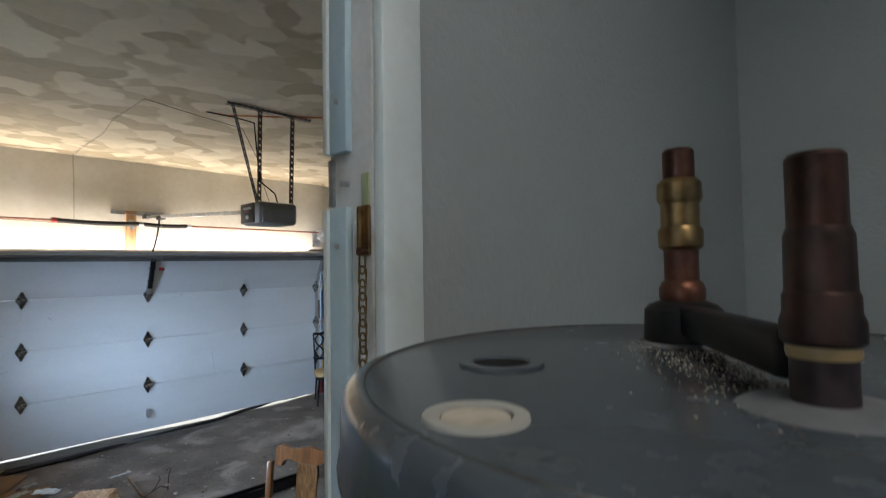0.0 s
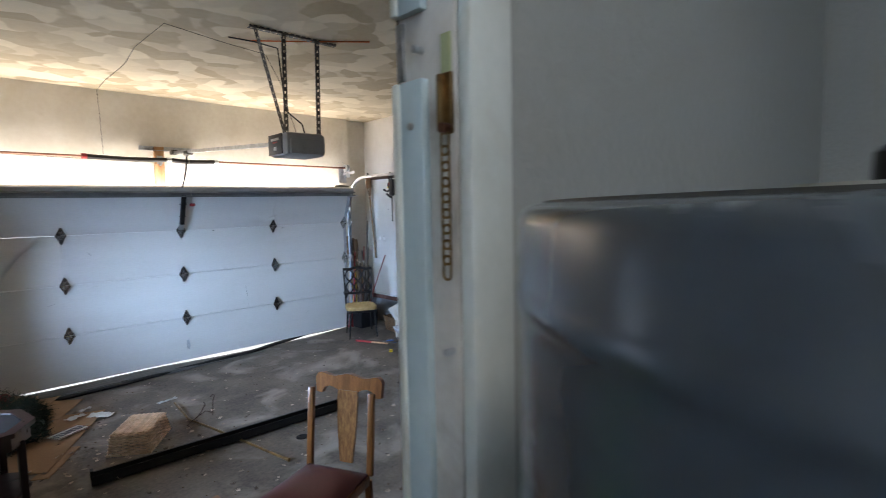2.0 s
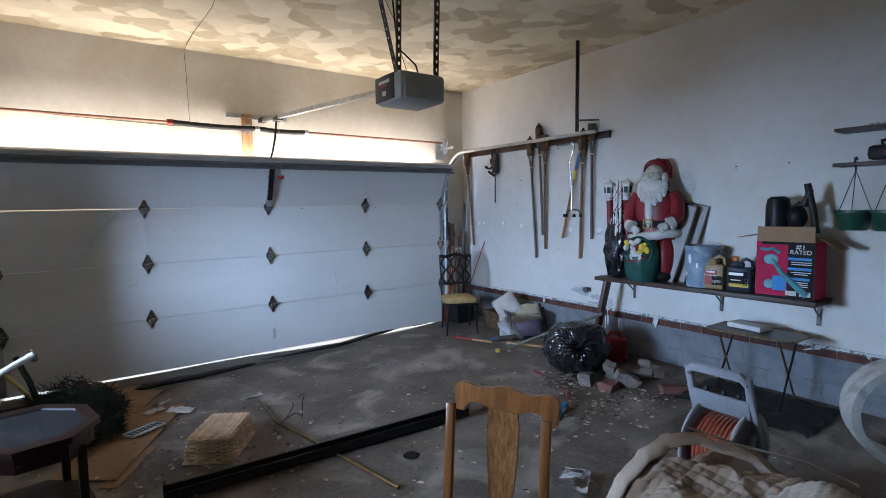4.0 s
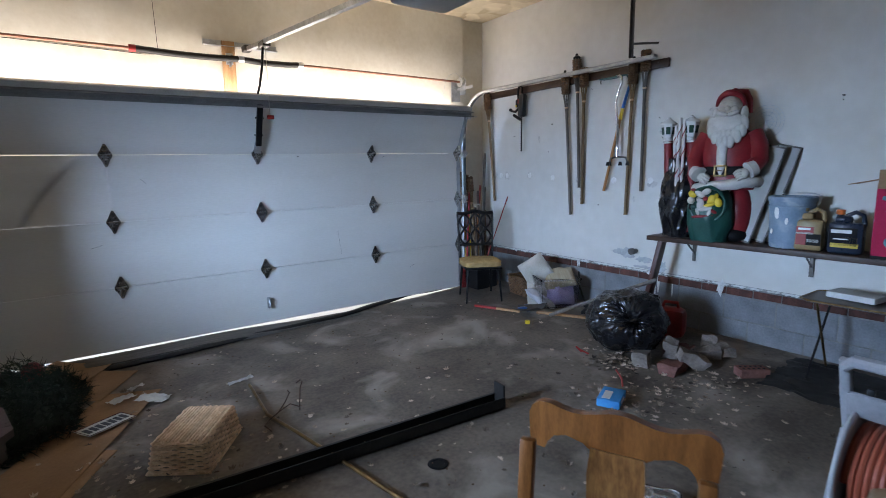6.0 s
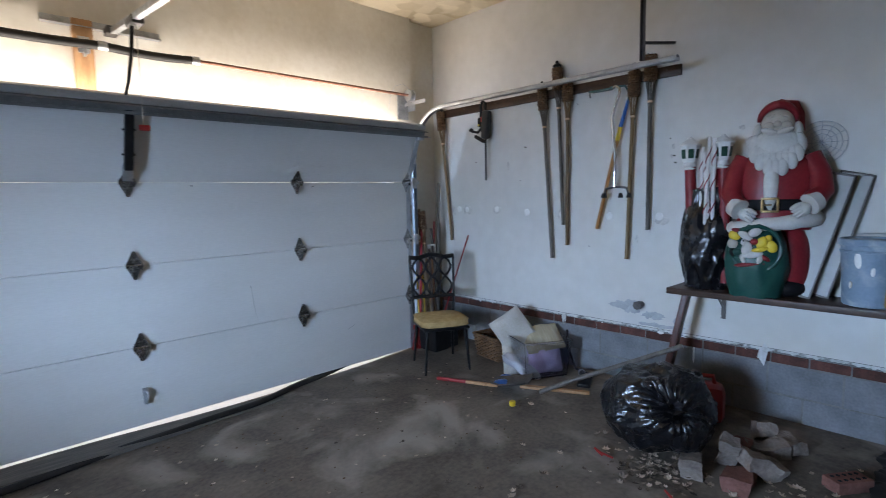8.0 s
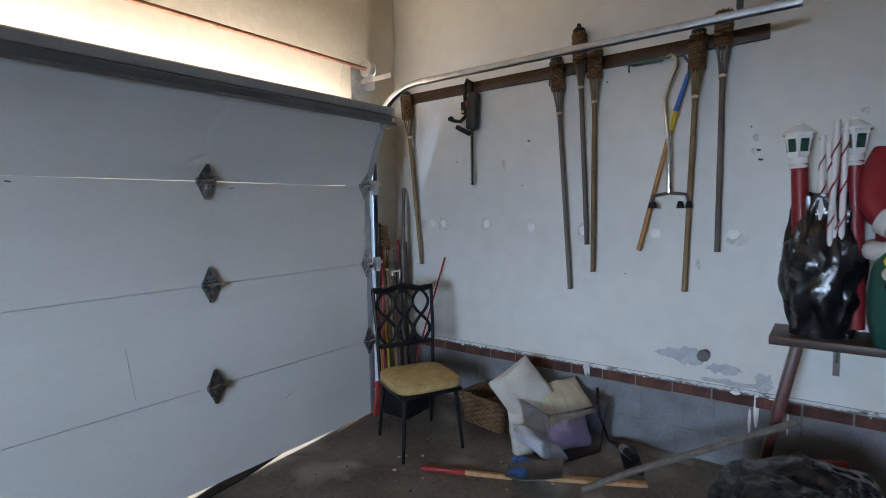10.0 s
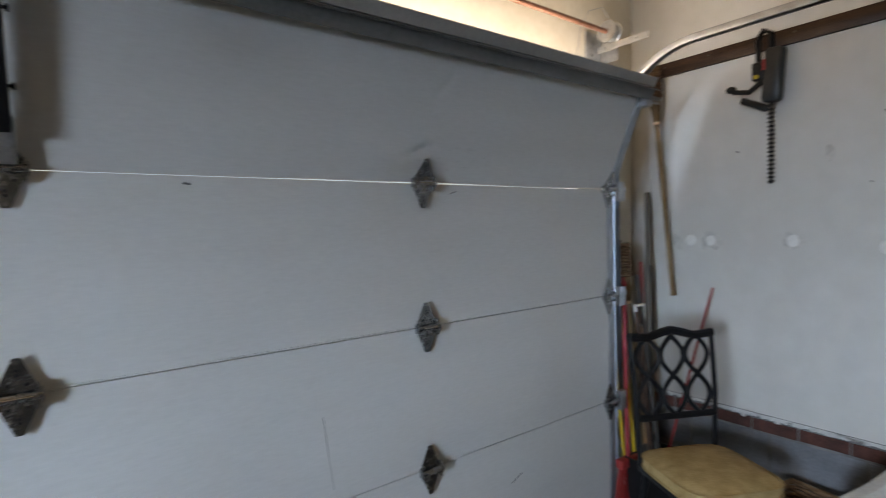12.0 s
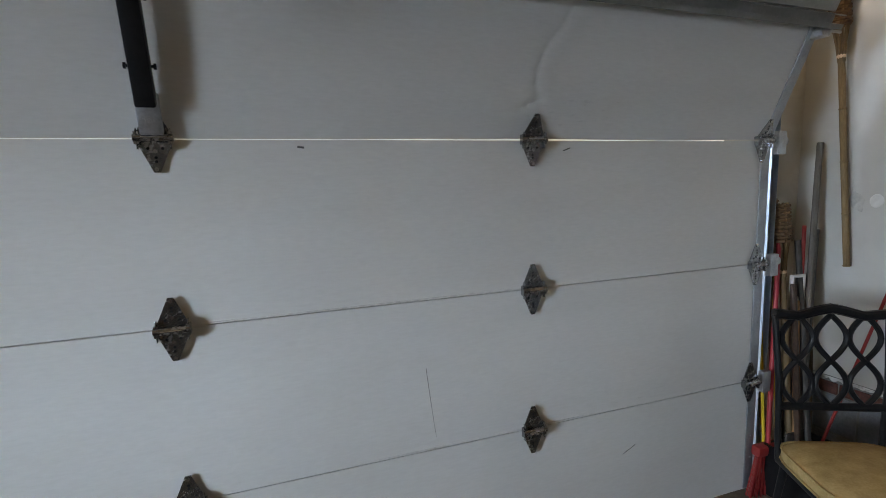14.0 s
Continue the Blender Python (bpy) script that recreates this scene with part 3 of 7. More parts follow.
# ---- utility room: water heater ----
heater = thing("water_heater", -4.5435, -6.8133, HOUSE + 0.002, 0, 0, 0, "grey-blue enamelled water heater with cut copper pipes on a dusty top", "water heater")
TZ = 1.489
R = 0.25
prof = [(R - 0.01, 0.0), (R, 0.01), (R - 0.001, TZ - 0.056), (R - 0.001, TZ - 0.05), (R + 0.001, TZ - 0.047), (R + 0.002, TZ - 0.042), (R + 0.001, TZ - 0.037), (R, TZ - 0.034), (R, TZ - 0.009), (R - 0.001, TZ - 0.005), (R - 0.004, TZ - 0.002), (R - 0.012, TZ)]
part("jacket", lathe(bmesh.new(), prof, 72), TANK, heater)
bm = bmesh.new()
lathe(bm, [(R - 0.011, TZ - 0.012), (R - 0.013, TZ + 0.001), (R - 0.018, TZ - 0.004), (0.14, TZ - 0.005), (0.01, TZ - 0.004)], 64)
part("top", bm, TANKTOP, heater, "dusty stained top")


# ---- doorway between utility room and garage ----
frame_ob = tagged(thing("door_frame"), "worn pale painted door frame with cut weather strip", "door frame", kind="structure")
for sx, x in ((1, -4.458), (-1, -5.4)):
    part("jamb", B(x, -6.305, 1.42, 0.04, 0.102, 2.16, bevel=0.003), JAMB, frame_ob, "chipped off-white jamb")
    part("casing", B(x + 0.018 * sx, -6.368, 1.42, 0.075, 0.022, 2.16, bevel=0.006), TRIM, frame_ob)
    part("outer_edge", B(x + 0.026 * sx, -6.2415, 1.42, 0.06, 0.022, 2.16, bevel=0.003), DARKWOOD, frame_ob, "dark brown outer edge")
part("head_jamb", B(-4.94, -6.305, 2.49, 0.88, 0.102, 0.04, bevel=0.003), TRIM, frame_ob)
part("head_casing", B(-4.94, -6.368, 2.54, 1.07, 0.022, 0.075, bevel=0.006), TRIM, frame_ob)
for z0, z1 in ((2.125, 2.46), (0.8, 2.045)):
    part("weather_strip", B(-4.484, -6.29, (z0 + z1) / 2, 0.012, 0.042, z1 - z0, bevel=0.002), LIGHTFELT, frame_ob, "pale blue weather strip")
    part("strip_lip", B(-4.486, -6.264, (z0 + z1) / 2, 0.018, 0.012, z1 - z0, bevel=0.004), TRIM, frame_ob)
part("metal_edge", B(-4.48, -6.262, 2.085, 0.006, 0.012, 0.07, bevel=0.001), GALV, frame_ob, "exposed metal edge")
part("bare_patch", B(-4.48, -6.343, 2.06, 0.003, 0.016, 0.06, bevel=0.001), surface("pale_green_bare_paint", (0.36, 0.42, 0.24), (0.45, 0.5, 0.3), 0.7), frame_ob, "pale green bare paint")
for y, z in ((-6.29, 2.2), (-6.29, 1.99), (-6.3, 2.08), (-6.345, 1.72)):
    part("screw", rod(bmesh.new(), (-4.477, y, z), (-4.493, y, z), 0.0045, n=10), GALV, frame_ob)

chain = thing("door_chain", -4.482, -6.345, 2.03, label="brass security door chain hanging from its keeper on the jamb", category="door chain")
bm = B(0, 0, -0.02, 0.006, 0.019, 0.07, bevel=0.0025)
box(bm, -0.006, 0.004, -0.02, 0.01, 0.007, 0.066, bevel=0.003)
part("keeper", bm, BRASS, chain)
part("stud", rod(bmesh.new(), (-0.006, -0.008, -0.05), (-0.018, -0.008, -0.05), 0.006), COPPER, chain)
for i in range(9):
    bm = bmesh.new()
    pts = []
    for j in range(14):
        a = 2 * math.pi * j / 14
        y, z = 0.0055 * math.cos(a), 0.0075 * math.sin(a) + (0.0065 if math.sin(a) > 0 else -0.0065)
        pts.append(Vector((0, y, z)))
    tube(bm, pts, 0.0016, 6, closed=True)
    o = part("link", bm, BRASS, chain)
    o.matrix_basis = pose(-0.012, -0.008, -0.066 - 0.0178 * i, 0, 0, 80 if i % 2 else 10)

# pipes, plugs and screws of the water heater

def pipe(x, y, prof, slim=1.0, tall=0.94):
    """Stacked turned pieces of a cut pipe: material, then (radius, height) from the heater's foot."""
    for name, material, p in prof:
        p = [(r * slim, T + (h - T) * tall) for r, h in p]
        part(name, lathe(bmesh.new(), p, 28, Matrix.Translation((x, y, 0))), material, heater)


hx, hy = -0.0885, -0.0557
BROWNED = surface("browned_copper", (0.018, 0.012, 0.011), (0.07, 0.032, 0.024), 0.45, 0.7, scale=18, fine=90, bump=0.15)
DISC = surface("dusty_pale_grey_disc", (0.1, 0.11, 0.118), (0.165, 0.172, 0.178), 0.5, scale=20, fine=90)
T = TZ - 0.008
pipe(hx, hy, [("seal_disc", DISC, [(0.041, T - 0.004), (0.04, T + 0.007), (0.034, T + 0.011), (0.022, T + 0.0125), (0.014, T + 0.0125)]),
              ("nipple", surface("dark_oxidised_pipe", (0.03, 0.022, 0.024), (0.075, 0.05, 0.055), 0.45, 0.6, scale=30), [(0.0140, T), (0.0140, T + 0.034)]),
              ("sealing_ring", GOLD, [(0.0149, T + 0.033), (0.0155, T + 0.036), (0.0149, T + 0.039)]),
              ("collar", BROWNED, [(0.0158, T + 0.039), (0.0175, T + 0.041), (0.0175, T + 0.05), (0.0160, T + 0.054), (0.0160, T + 0.062), (0.0149, T + 0.064)]),
              ("sleeve", BROWNED, [(0.0149, T + 0.062), (0.0146, T + 0.09), (0.0131, T + 0.094)]),
              ("copper_stub", COPPER, [(0.0128, T + 0.09), (0.0128, T + 0.127), (0.0113, T + 0.129), (0.0108, T + 0.12)])], 0.92)
gx, gy = 0.0795, 0.0603
pipe(gx, gy, [("seal_disc", DISC, [(0.04, T - 0.004), (0.039, T + 0.006), (0.032, T + 0.01), (0.016, T + 0.011)]),
              ("insulation_collar", BLACK, [(0.029, T + 0.008), (0.031, T + 0.01), (0.03, T + 0.036), (0.026, T + 0.04), (0.015, T + 0.044)]),
              ("copper_nut", COPPER, [(0.0165, T + 0.04), (0.018, T + 0.046), (0.018, T + 0.053), (0.016, T + 0.058), (0.0135, T + 0.06)]),
              ("copper_stub", COPPER, [(0.0135, T + 0.058), (0.0135, T + 0.086)]),
              ("brass_ring", BRASS, [(0.014, T + 0.085), (0.0175, T + 0.088), (0.0178, T + 0.101), (0.0155, T + 0.105)]),
              ("brass_body", BRASS, [(0.0152, T + 0.104), (0.0152, T + 0.125)]),
              ("brass_ring", BRASS, [(0.0155, T + 0.124), (0.0178, T + 0.128), (0.0175, T + 0.141), (0.014, T + 0.145)]),
              ("copper_stub", COPPER, [(0.0125, T + 0.144), (0.0125, T + 0.168), (0.011, T + 0.17), (0.0105, T + 0.16)])], 1.0, 1.0)
T = TZ
d = Vector((hx - gx, hy - gy, 0))
m = Matrix.Rotation(math.atan2(d.y, d.x), 4, "Z")
part("strap", B((hx + gx) / 2, (hy + gy) / 2, T + 0.02, d.length - 0.04, 0.02, 0.024, m, bevel=0.004), BLACK, heater, "black rubber strap between the pipes")
for x, y, r, material in ((-0.199, 0.051, 0.025, WHITEP), (0.2, -0.088, 0.03, WHITEP), (-0.094, 0.118, 0.03, TANK)):
    part("plug_core", lathe(bmesh.new(), [(r * 0.62, T - 0.003), (r * 0.6, T + 0.0006), (0.003, T + 0.001)], 24, Matrix.Translation((x, y, 0))), CRUST if material is WHITEP else PRINTBLACK, heater)
    part("plug", lathe(bmesh.new(), [(r, T - 0.006), (r - 0.002, T + 0.002), (r * 0.66, T + 0.002), (r * 0.6, T - 0.002), (0.004, T - 0.002)], 30, Matrix.Translation((x, y, 0))), PALERING if material is WHITEP else material, heater)
for a in (189.6, 112, 20, 300):
    ca, sa = math.cos(radians(a)), math.sin(radians(a))
    bm = bmesh.new()
    rod(bm, (ca * (R - 0.002), sa * (R - 0.002), T - 0.017), (ca * (R + 0.003), sa * (R + 0.003), T - 0.017), 0.0036, n=14)
    rod(bm, (ca * (R + 0.003), sa * (R + 0.003), T - 0.017), (ca * (R + 0.006), sa * (R + 0.006), T - 0.017), 0.003, n=6)
    part("screw", bm, GALV, heater)
rnd = random.Random(5)
for name, material, count in (("crust", CRUST, 700), ("grit", FLASH, 700)):
    bm = bmesh.new()
    for i in range(count):
        t = rnd.random()
        x, y = gx + (hx - gx) * t + rnd.gauss(0, 0.024) - 0.008, gy + (hy - gy) * t + rnd.gauss(0, 0.02)
        s = rnd.uniform(0.0003, 0.0009)
        bmesh.ops.create_icosphere(bm, subdivisions=1, radius=s, matrix=Matrix.Translation((x, y, T + 0.0)) @ Matrix.Diagonal((1.6, 1.2, 0.6, 1)))
    tagged(part(name, bm, material, heater, "pale mineral crust" if name == "crust" else "brown dirt"), kind="stuff")

# ---- overhead door fittings ----
bm = B(0, -0.02, 0.27, 0.03, 0.012, 0.11, bevel=0.004)
tube(bm, [(0, -0.02, 0.22), (0, -0.045, 0.22), (0.004, -0.055, 0.25), (0.004, -0.045, 0.29), (0, -0.02, 0.3)], 0.006)
part("lift_handle", bm, GALV, door)
SEAL_LINE = ((-5.35, -0.21), (-4.45, -0.217), (-3.77, -0.2), (-3.04, -0.135), (-2.31, -0.1), (-1.7, 0.03), (-1.2, 0.075), (-0.62, 0.12))


def seal_point(i):
    """The loose seal wanders away from the door and lifts off the concrete near one end."""
    x = -5.35 + 4.73 * i / 50
    k = max(j for j in range(7) if SEAL_LINE[j][0] <= x + 1e-6)
    (xa, ya), (xb, yb) = SEAL_LINE[k], SEAL_LINE[k + 1]
    w = (x - xa) / (xb - xa)
    w = w * w * (3 - 2 * w)
    lift = 0.035 * math.exp(-((x + 1.25) / 0.3) ** 2)
    return Vector((x, ya + (yb - ya) * w + 0.008 * noise.noise(Vector((i * 0.3, 0, 0))), fz(x) + 0.02 + lift))


bm = bmesh.new()
sheet(bm, lambda u, v: seal_point(50 * v) + Vector((0, -0.03 * math.cos(2 * math.pi * u), 0.004 + 0.022 * math.sin(2 * math.pi * u))), 12, 100, closed_u=True)
solid("door_seal", bm, RUBBER, "black rubber bottom seal hanging loose on the concrete", "door seal")
def threshold(u, v):
    """A warped board: its far edge stays just under the door, its end sinks towards the middle."""
    x = -5.3 + 3.3 * v
    top = 0.066 + 0.008 * (x - DX) - 0.012 + 0.008 * noise.noise(Vector((x * 1.3, 0, 2))) - 0.035 * max(0.0, (x + 3.2) / 1.2)
    y = (-0.185 + 0.05 * max(0.0, (x + 3.6) / 1.6), -0.185 + 0.05 * max(0.0, (x + 3.6) / 1.6), 0.005, 0.005)[round(u * 4) % 4]
    return Vector((x, y, (fz(x) + 0.004, top - 0.02, top, fz(x) + 0.004)[round(u * 4) % 4]))


bm = sheet(bmesh.new(), threshold, 4, 60, closed_u=True)
solid("threshold_board", bm, surface("grey_weathered_board", (0.09, 0.083, 0.075), (0.16, 0.148, 0.13), 0.8, stretch=(1, 8, 8)), "grey weathered board lying under the overhead door", "board")

# arm bracket on the top section and the pulling arm
arm = B(0.0, -0.05, 1.99, 0.05, 0.035, 0.38, bevel=0.006)
for z in (1.9, 2.06):
    rod(arm, (-0.036, -0.045, z), (0.036, -0.045, z), 0.004, n=8)
    for x in (-0.034, 0.034):
        rod(arm, (x - 0.003, -0.045, z), (x + 0.003, -0.045, z), 0.008, n=6)
bmesh.ops.transform(arm, matrix=top_m, verts=arm.verts)
part("arm_bracket", arm, BLACK, door, "black steel arm bracket")
bm = B(0.0, -0.03, 1.775, 0.058, 0.02, 0.11, bevel=0.004)
for x, z in ((0, 1.8), (-0.014, 1.76), (0.014, 1.76), (0, 1.76)):
    rod(bm, (x, -0.038, z), (x, -0.044, z), 0.006, n=6)
bmesh.ops.transform(bm, matrix=top_m, verts=bm.verts)
part("bracket_foot", bm, GALV, door)

opener = thing("garage_door_opener", -2.77, -2.73, 2.45, label="grey garage door opener hung from perforated steel angles", category="door opener")
bm = B(0, 0, 0, 0.36, 0.34, 0.19, bevel=0.035)
part("housing", bm, HOUSING, opener)
part("end_panel", B(-0.182, 0.03, 0.005, 0.008, 0.25, 0.165, bevel=0.003), HEADPHONE, opener, "dark label panel")
part("light_cover", B(0.0, -0.165, -0.02, 0.3, 0.03, 0.13, bevel=0.014), HOUSING, opener)
for i, (w, h, z) in enumerate(((0.14, 0.02, 0.045), (0.08, 0.012, 0.02), (0.05, 0.03, -0.03))):
    part("label_bar", B(-0.187, 0.03, z, 0.002, w, h), PAPER if i != 1 else REDP, opener)
part("vent_hump", B(0.02, 0.05, 0.1, 0.12, 0.12, 0.025, bevel=0.01), BLACK, opener)


def angle_iron(name, a, b, parent, w=0.032):
    """Perforated L-section between two points."""
    a, b = Vector(a), Vector(b)
    d = b - a
    q = d.to_track_quat("Z", "Y").to_matrix().to_4x4()
    bm = bmesh.new()
    n = max(2, int(d.length / 0.05))
    t = d.length / n
    for s in (0, 1):
        for i in range(n):
            z = (i + 0.5) * t
            o = w / 2 - 0.0055
            for u, v, su, sv in ((-o, 0, 0.011, t), (o, 0, 0.011, t), (0, t / 2 - 0.008, 0.022, 0.016), (0, -t / 2 + 0.008, 0.022, 0.016)):
                if s:
                    box(bm, u + w / 2, 0.0, z + v, su, 0.003, sv)
                else:
                    box(bm, 0.0, u + w / 2, z + v, 0.003, su, sv)
    bmesh.ops.transform(bm, matrix=Matrix.Translation(a) @ q, verts=bm.verts)
    return part(name, bm, STEELDARK, parent, smooth=False)


STEELDARK = surface("dull_dark_steel", (0.07, 0.065, 0.06), (0.13, 0.12, 0.11), 0.5, 0.7, scale=12)
angle_iron("ceiling_angle", (-0.43, -0.14, 0.862), (0.33, -0.14, 0.862), opener, 0.042)
angle_iron("hanger", (0.17, -0.04, 0.08), (0.13, -0.14, 0.86), opener)
angle_iron("hanger", (-0.13, -0.04, 0.08), (-0.17, -0.14, 0.86), opener)
angle_iron("hanger", (-0.14, -0.04, 0.08), (-0.4, -0.14, 0.86), opener)
bm = bmesh.new()
rail_a, rail_b = Vector((-0.08, 0.12, 0.03)), Vector((-0.18, 2.86, 0.2))
q = (rail_b - rail_a).to_track_quat("Z", "Y").to_matrix().to_4x4()
box(bm, *((rail_a + rail_b) / 2), 0.035, 0.035, (rail_b - rail_a).length, q)
part("rail", bm, GALV, opener)
bm = B(-0.15, 2.36, 0.155, 0.07, 0.14, 0.05, bevel=0.01)
part("trolley", bm, STEELDARK, opener)
part("header_bracket", B(-0.18, 2.8, 0.2, 0.07, 0.1, 0.05, bevel=0.006), STEELDARK, opener)
bm = bmesh.new()
tube(bm, [(-0.165, 2.36, 0.13), (-0.17, 2.4, -0.02), (-0.18, 2.47, -0.17), (-0.19, 2.52, -0.24)], 0.011)
part("arm", bm, BLACK, opener)
bm = tube(bmesh.new(), [(-0.15, 2.34, 0.13), (-0.15, 2.33, -0.1), (-0.15, 2.335, -0.3), (-0.15, 2.335, -0.44)], 0.0025, 6)
part("release_cord", bm, PILLOW, opener)
part("release_handle", B(-0.145, 2.335, -0.45, 0.06, 0.02, 0.035, bevel=0.006), REDP, opener, "red release handle")
bm = tube(bmesh.new(), [(0.1, 0.04, 0.11), (0.08, 0.05, 0.2), (-0.06, 0.06, 0.3), (-0.09, 0.05, 0.55), (-0.12, 0.04, 0.80), (-0.3, 0.06, 0.82), (-0.42, 0.1, 0.83), (-0.47, 0.17, 0.85), (-0.4, 0.22, 0.87)], 0.006, 8)
part("power_cable", bm, BLACK, opener)
bm = tube(bmesh.new(), [(-0.4, 0.22, 0.87), (-0.3, 0.2, 0.865), (0.0, 0.0, 0.87), (0.5, -0.4, 0.87)], 0.006, 8)
part("orange_cord", bm, ORANGE, opener)
bm = tube(bmesh.new(), [(0.06, 0.1, 0.1), (0.0, 0.12, 0.3), (-0.06, 0.1, 0.5), (-0.2, 0.1, 0.75), (-0.5, 0.2, 0.81), (-0.92, 0.24, 0.875)], 0.0022, 6)
part("sensor_wire", bm, BLACK, opener)
bm = tube(bmesh.new(), [(-0.92, 0.24, 0.875), (-0.95, 1.0, 0.876), (-0.9, 1.6, 0.876), (-0.92, 2.4, 0.876), (-0.91, 2.925, 0.87), (-0.9, 2.925, 0.6), (-0.89, 2.925, 0.1), (-1.0, 2.926, 0.09), (-2.4, 2.926, 0.12)], 0.0022, 6)
part("sensor_wire", bm, BLACK, opener)

spring = thing("torsion_spring", -2.96, 0.1, 2.56, label="torsion spring in black foam on a rusty shaft", category="door spring")
bm = bmesh.new()
rod(bm, (-2.6, 0, 0), (2.56, 0, 0), 0.0125, n=12)
part("shaft", bm, surface("rusty_shaft", (0.2, 0.09, 0.06), (0.34, 0.17, 0.12), 0.5, 0.6, scale=20), spring)
for x0, x1 in ((-0.88, -0.05), (-0.03, 0.5)):
    bm = tube(bmesh.new(), [(x0 + (x1 - x0) * i / 24, 0.004 * noise.noise(Vector((i * 0.5, 0, 0))), -0.006 * math.sin(math.pi * i / 24) * 2) for i in range(25)], lambda u: 0.027 + 0.003 * noise.noise(Vector((u * 20, 4, 0))), 12)
    part("spring_sleeve", bm, RUBBER, spring)
for x in (-0.9, 0.52, -0.04):
    part("spring_cone", rod(bmesh.new(), (x - 0.025, 0, 0), (x + 0.025, 0, 0), 0.03, n=14), REDP if x == -0.9 else GALV, spring)
part("backing_board", B(-0.13, 0.075, -0.09, 0.11, 0.038, 0.5, bevel=0.004), RAWWOOD, spring, "raw wooden backing board")
bm = B(-0.13, 0.045, 0.0, 0.06, 0.02, 0.1, bevel=0.003)
box(bm, -0.13, 0.03, -0.02, 0.012, 0.06, 0.1)
part("centre_bracket", bm, GALV, spring)
bm = B(-0.01, 0.07, 0.115, 0.66, 0.05, 0.005)
box(bm, -0.01, 0.093, 0.14, 0.66, 0.005, 0.05)
part("header_angle", bm, GALV, spring, smooth=False)
for x in (-2.5, 2.5):
    bm = lathe(bmesh.new(), [(0.018, -0.03), (0.055, -0.03), (0.058, -0.024), (0.05, -0.02), (0.05, 0.02), (0.058, 0.024), (0.055, 0.03), (0.018, 0.03)], 28, Matrix.Translation((x, 0, 0)) @ Matrix.Rotation(radians(90), 4, "Y"))
    part("cable_drum", bm, GALV, spring)
    bm = B(x + (0.045 if x > 0 else -0.045), 0.04, -0.06, 0.005, 0.12, 0.16)
    box(bm, x - 0.02 * (1 if x > 0 else -1), 0.092, -0.1, 0.13, 0.006, 0.24)
    for z in (-0.16, -0.1, -0.04):
        rod(bm, (x - 0.03, 0.09, z), (x - 0.03, 0.082, z), 0.008, n=8)
    part("end_bearing_plate", bm, GALV, spring, smooth=False)
    s = 1 if x > 0 else -1
    bm = tube(bmesh.new(), [(x - 0.02 * s, -0.02, 0.05), (x - 0.12 * s, -0.04, 0.09), (x - 0.2 * s, -0.02, 0.06), (x - 0.24 * s, 0.0, -0.03), (x - 0.26 * s, 0.01, -0.16)], 0.002, 6)
    part("lift_cable", bm, GALV, spring)

TRACKGREY = surface("weathered_zinc_track", (0.26, 0.26, 0.26), (0.42, 0.42, 0.42), 0.4, 0.7, scale=10, fine=110, bump=0.05)
TRACKSTEEL = surface("blue_grey_track_steel", (0.26, 0.34, 0.43), (0.4, 0.48, 0.57), 0.36, 0.35, scale=14, fine=120, bump=0.06)
for side, x in ((1, -0.45), (-1, -5.47)):
    tr = thing("door_track", x, 0, 0, label="galvanised steel door track with a curved upper end", category="door track", group="tracks of the overhead door")
    prof = [(0.024 * side, 0.008), (0.026 * side, 0.0), (0.022 * side, -0.02), (-0.01 * side, -0.026), (-0.024 * side, -0.02), (-0.026 * side, 0.0), (-0.022 * side, 0.01)]
    bm = channel(bmesh.new(), [(0.07, 0.08 + fz(x)), (0.075, 1.0), (0.08, 1.9)], prof)
    thicken(bm, 0.002)
    part("vertical_track", bm, TRACKSTEEL, tr)
    curve = [(0.07 - 0.42 * (1 - math.cos(a)), 1.95 + 0.44 * math.sin(a)) for a in [radians(k * 90 / 12) for k in range(13)]]
    bm = channel(bmesh.new(), curve + [(-2.46, 2.385)], prof)
    thicken(bm, 0.002)
    part("horizontal_track", bm, TRACKGREY, tr)
    bm = B(0.035 * side, 0.14, 1.05, 0.004, 0.1, 1.95)
    part("jamb_angle", bm, GALV, tr, smooth=False)
    bm = B(-0.02, 0.02, 2.48, 0.004, 0.3, 0.034)
    for y in (-0.06, 0.0, 0.06, 0.12):
        rod(bm, (-0.016, y, 2.48), (-0.026, y, 2.48), 0.008, n=8)
    part("flag_bracket", bm, GALV, tr, smooth=False)
    for z in SEAMS[1:] + [0.2]:
        bm = rod(bmesh.new(), (-0.07 * side, 0.045, z + 0.02), (0.01 * side, 0.045, z + 0.02), 0.006)
        rod(bm, (-0.006 * side, 0.045, z + 0.02), (0.016 * side, 0.045, z + 0.02), 0.022, n=16)
        box(bm, -0.06 * side, 0.01, z + 0.01, 0.05, 0.03, 0.1, bevel=0.004)
        part("roller", bm, GALV, tr)
    bm = B(0, -2.22, 2.9, 0.03, 0.004, 0.96)
    box(bm, 0.013, -2.23, 2.9, 0.004, 0.026, 0.96)
    part("track_hanger", bm, STEELDARK, tr, smooth=False)
    bm = B(0.1, -2.3, 2.535, 0.2, 0.03, 0.012, Matrix.Rotation(radians(-40), 4, "Z"))
    part("track_brace", bm, STEELDARK, tr, smooth=False)
bm = B(-0.575, -0.165, 2.12, 0.05, 0.07, 0.045, bevel=0.005)
rod(bm, (-0.57, -0.17, 2.13), (-0.45, -0.17, 2.13), 0.006)
solid("top_roller_bracket", bm, GALV, "galvanised top roller bracket of the overhead door", "bracket")

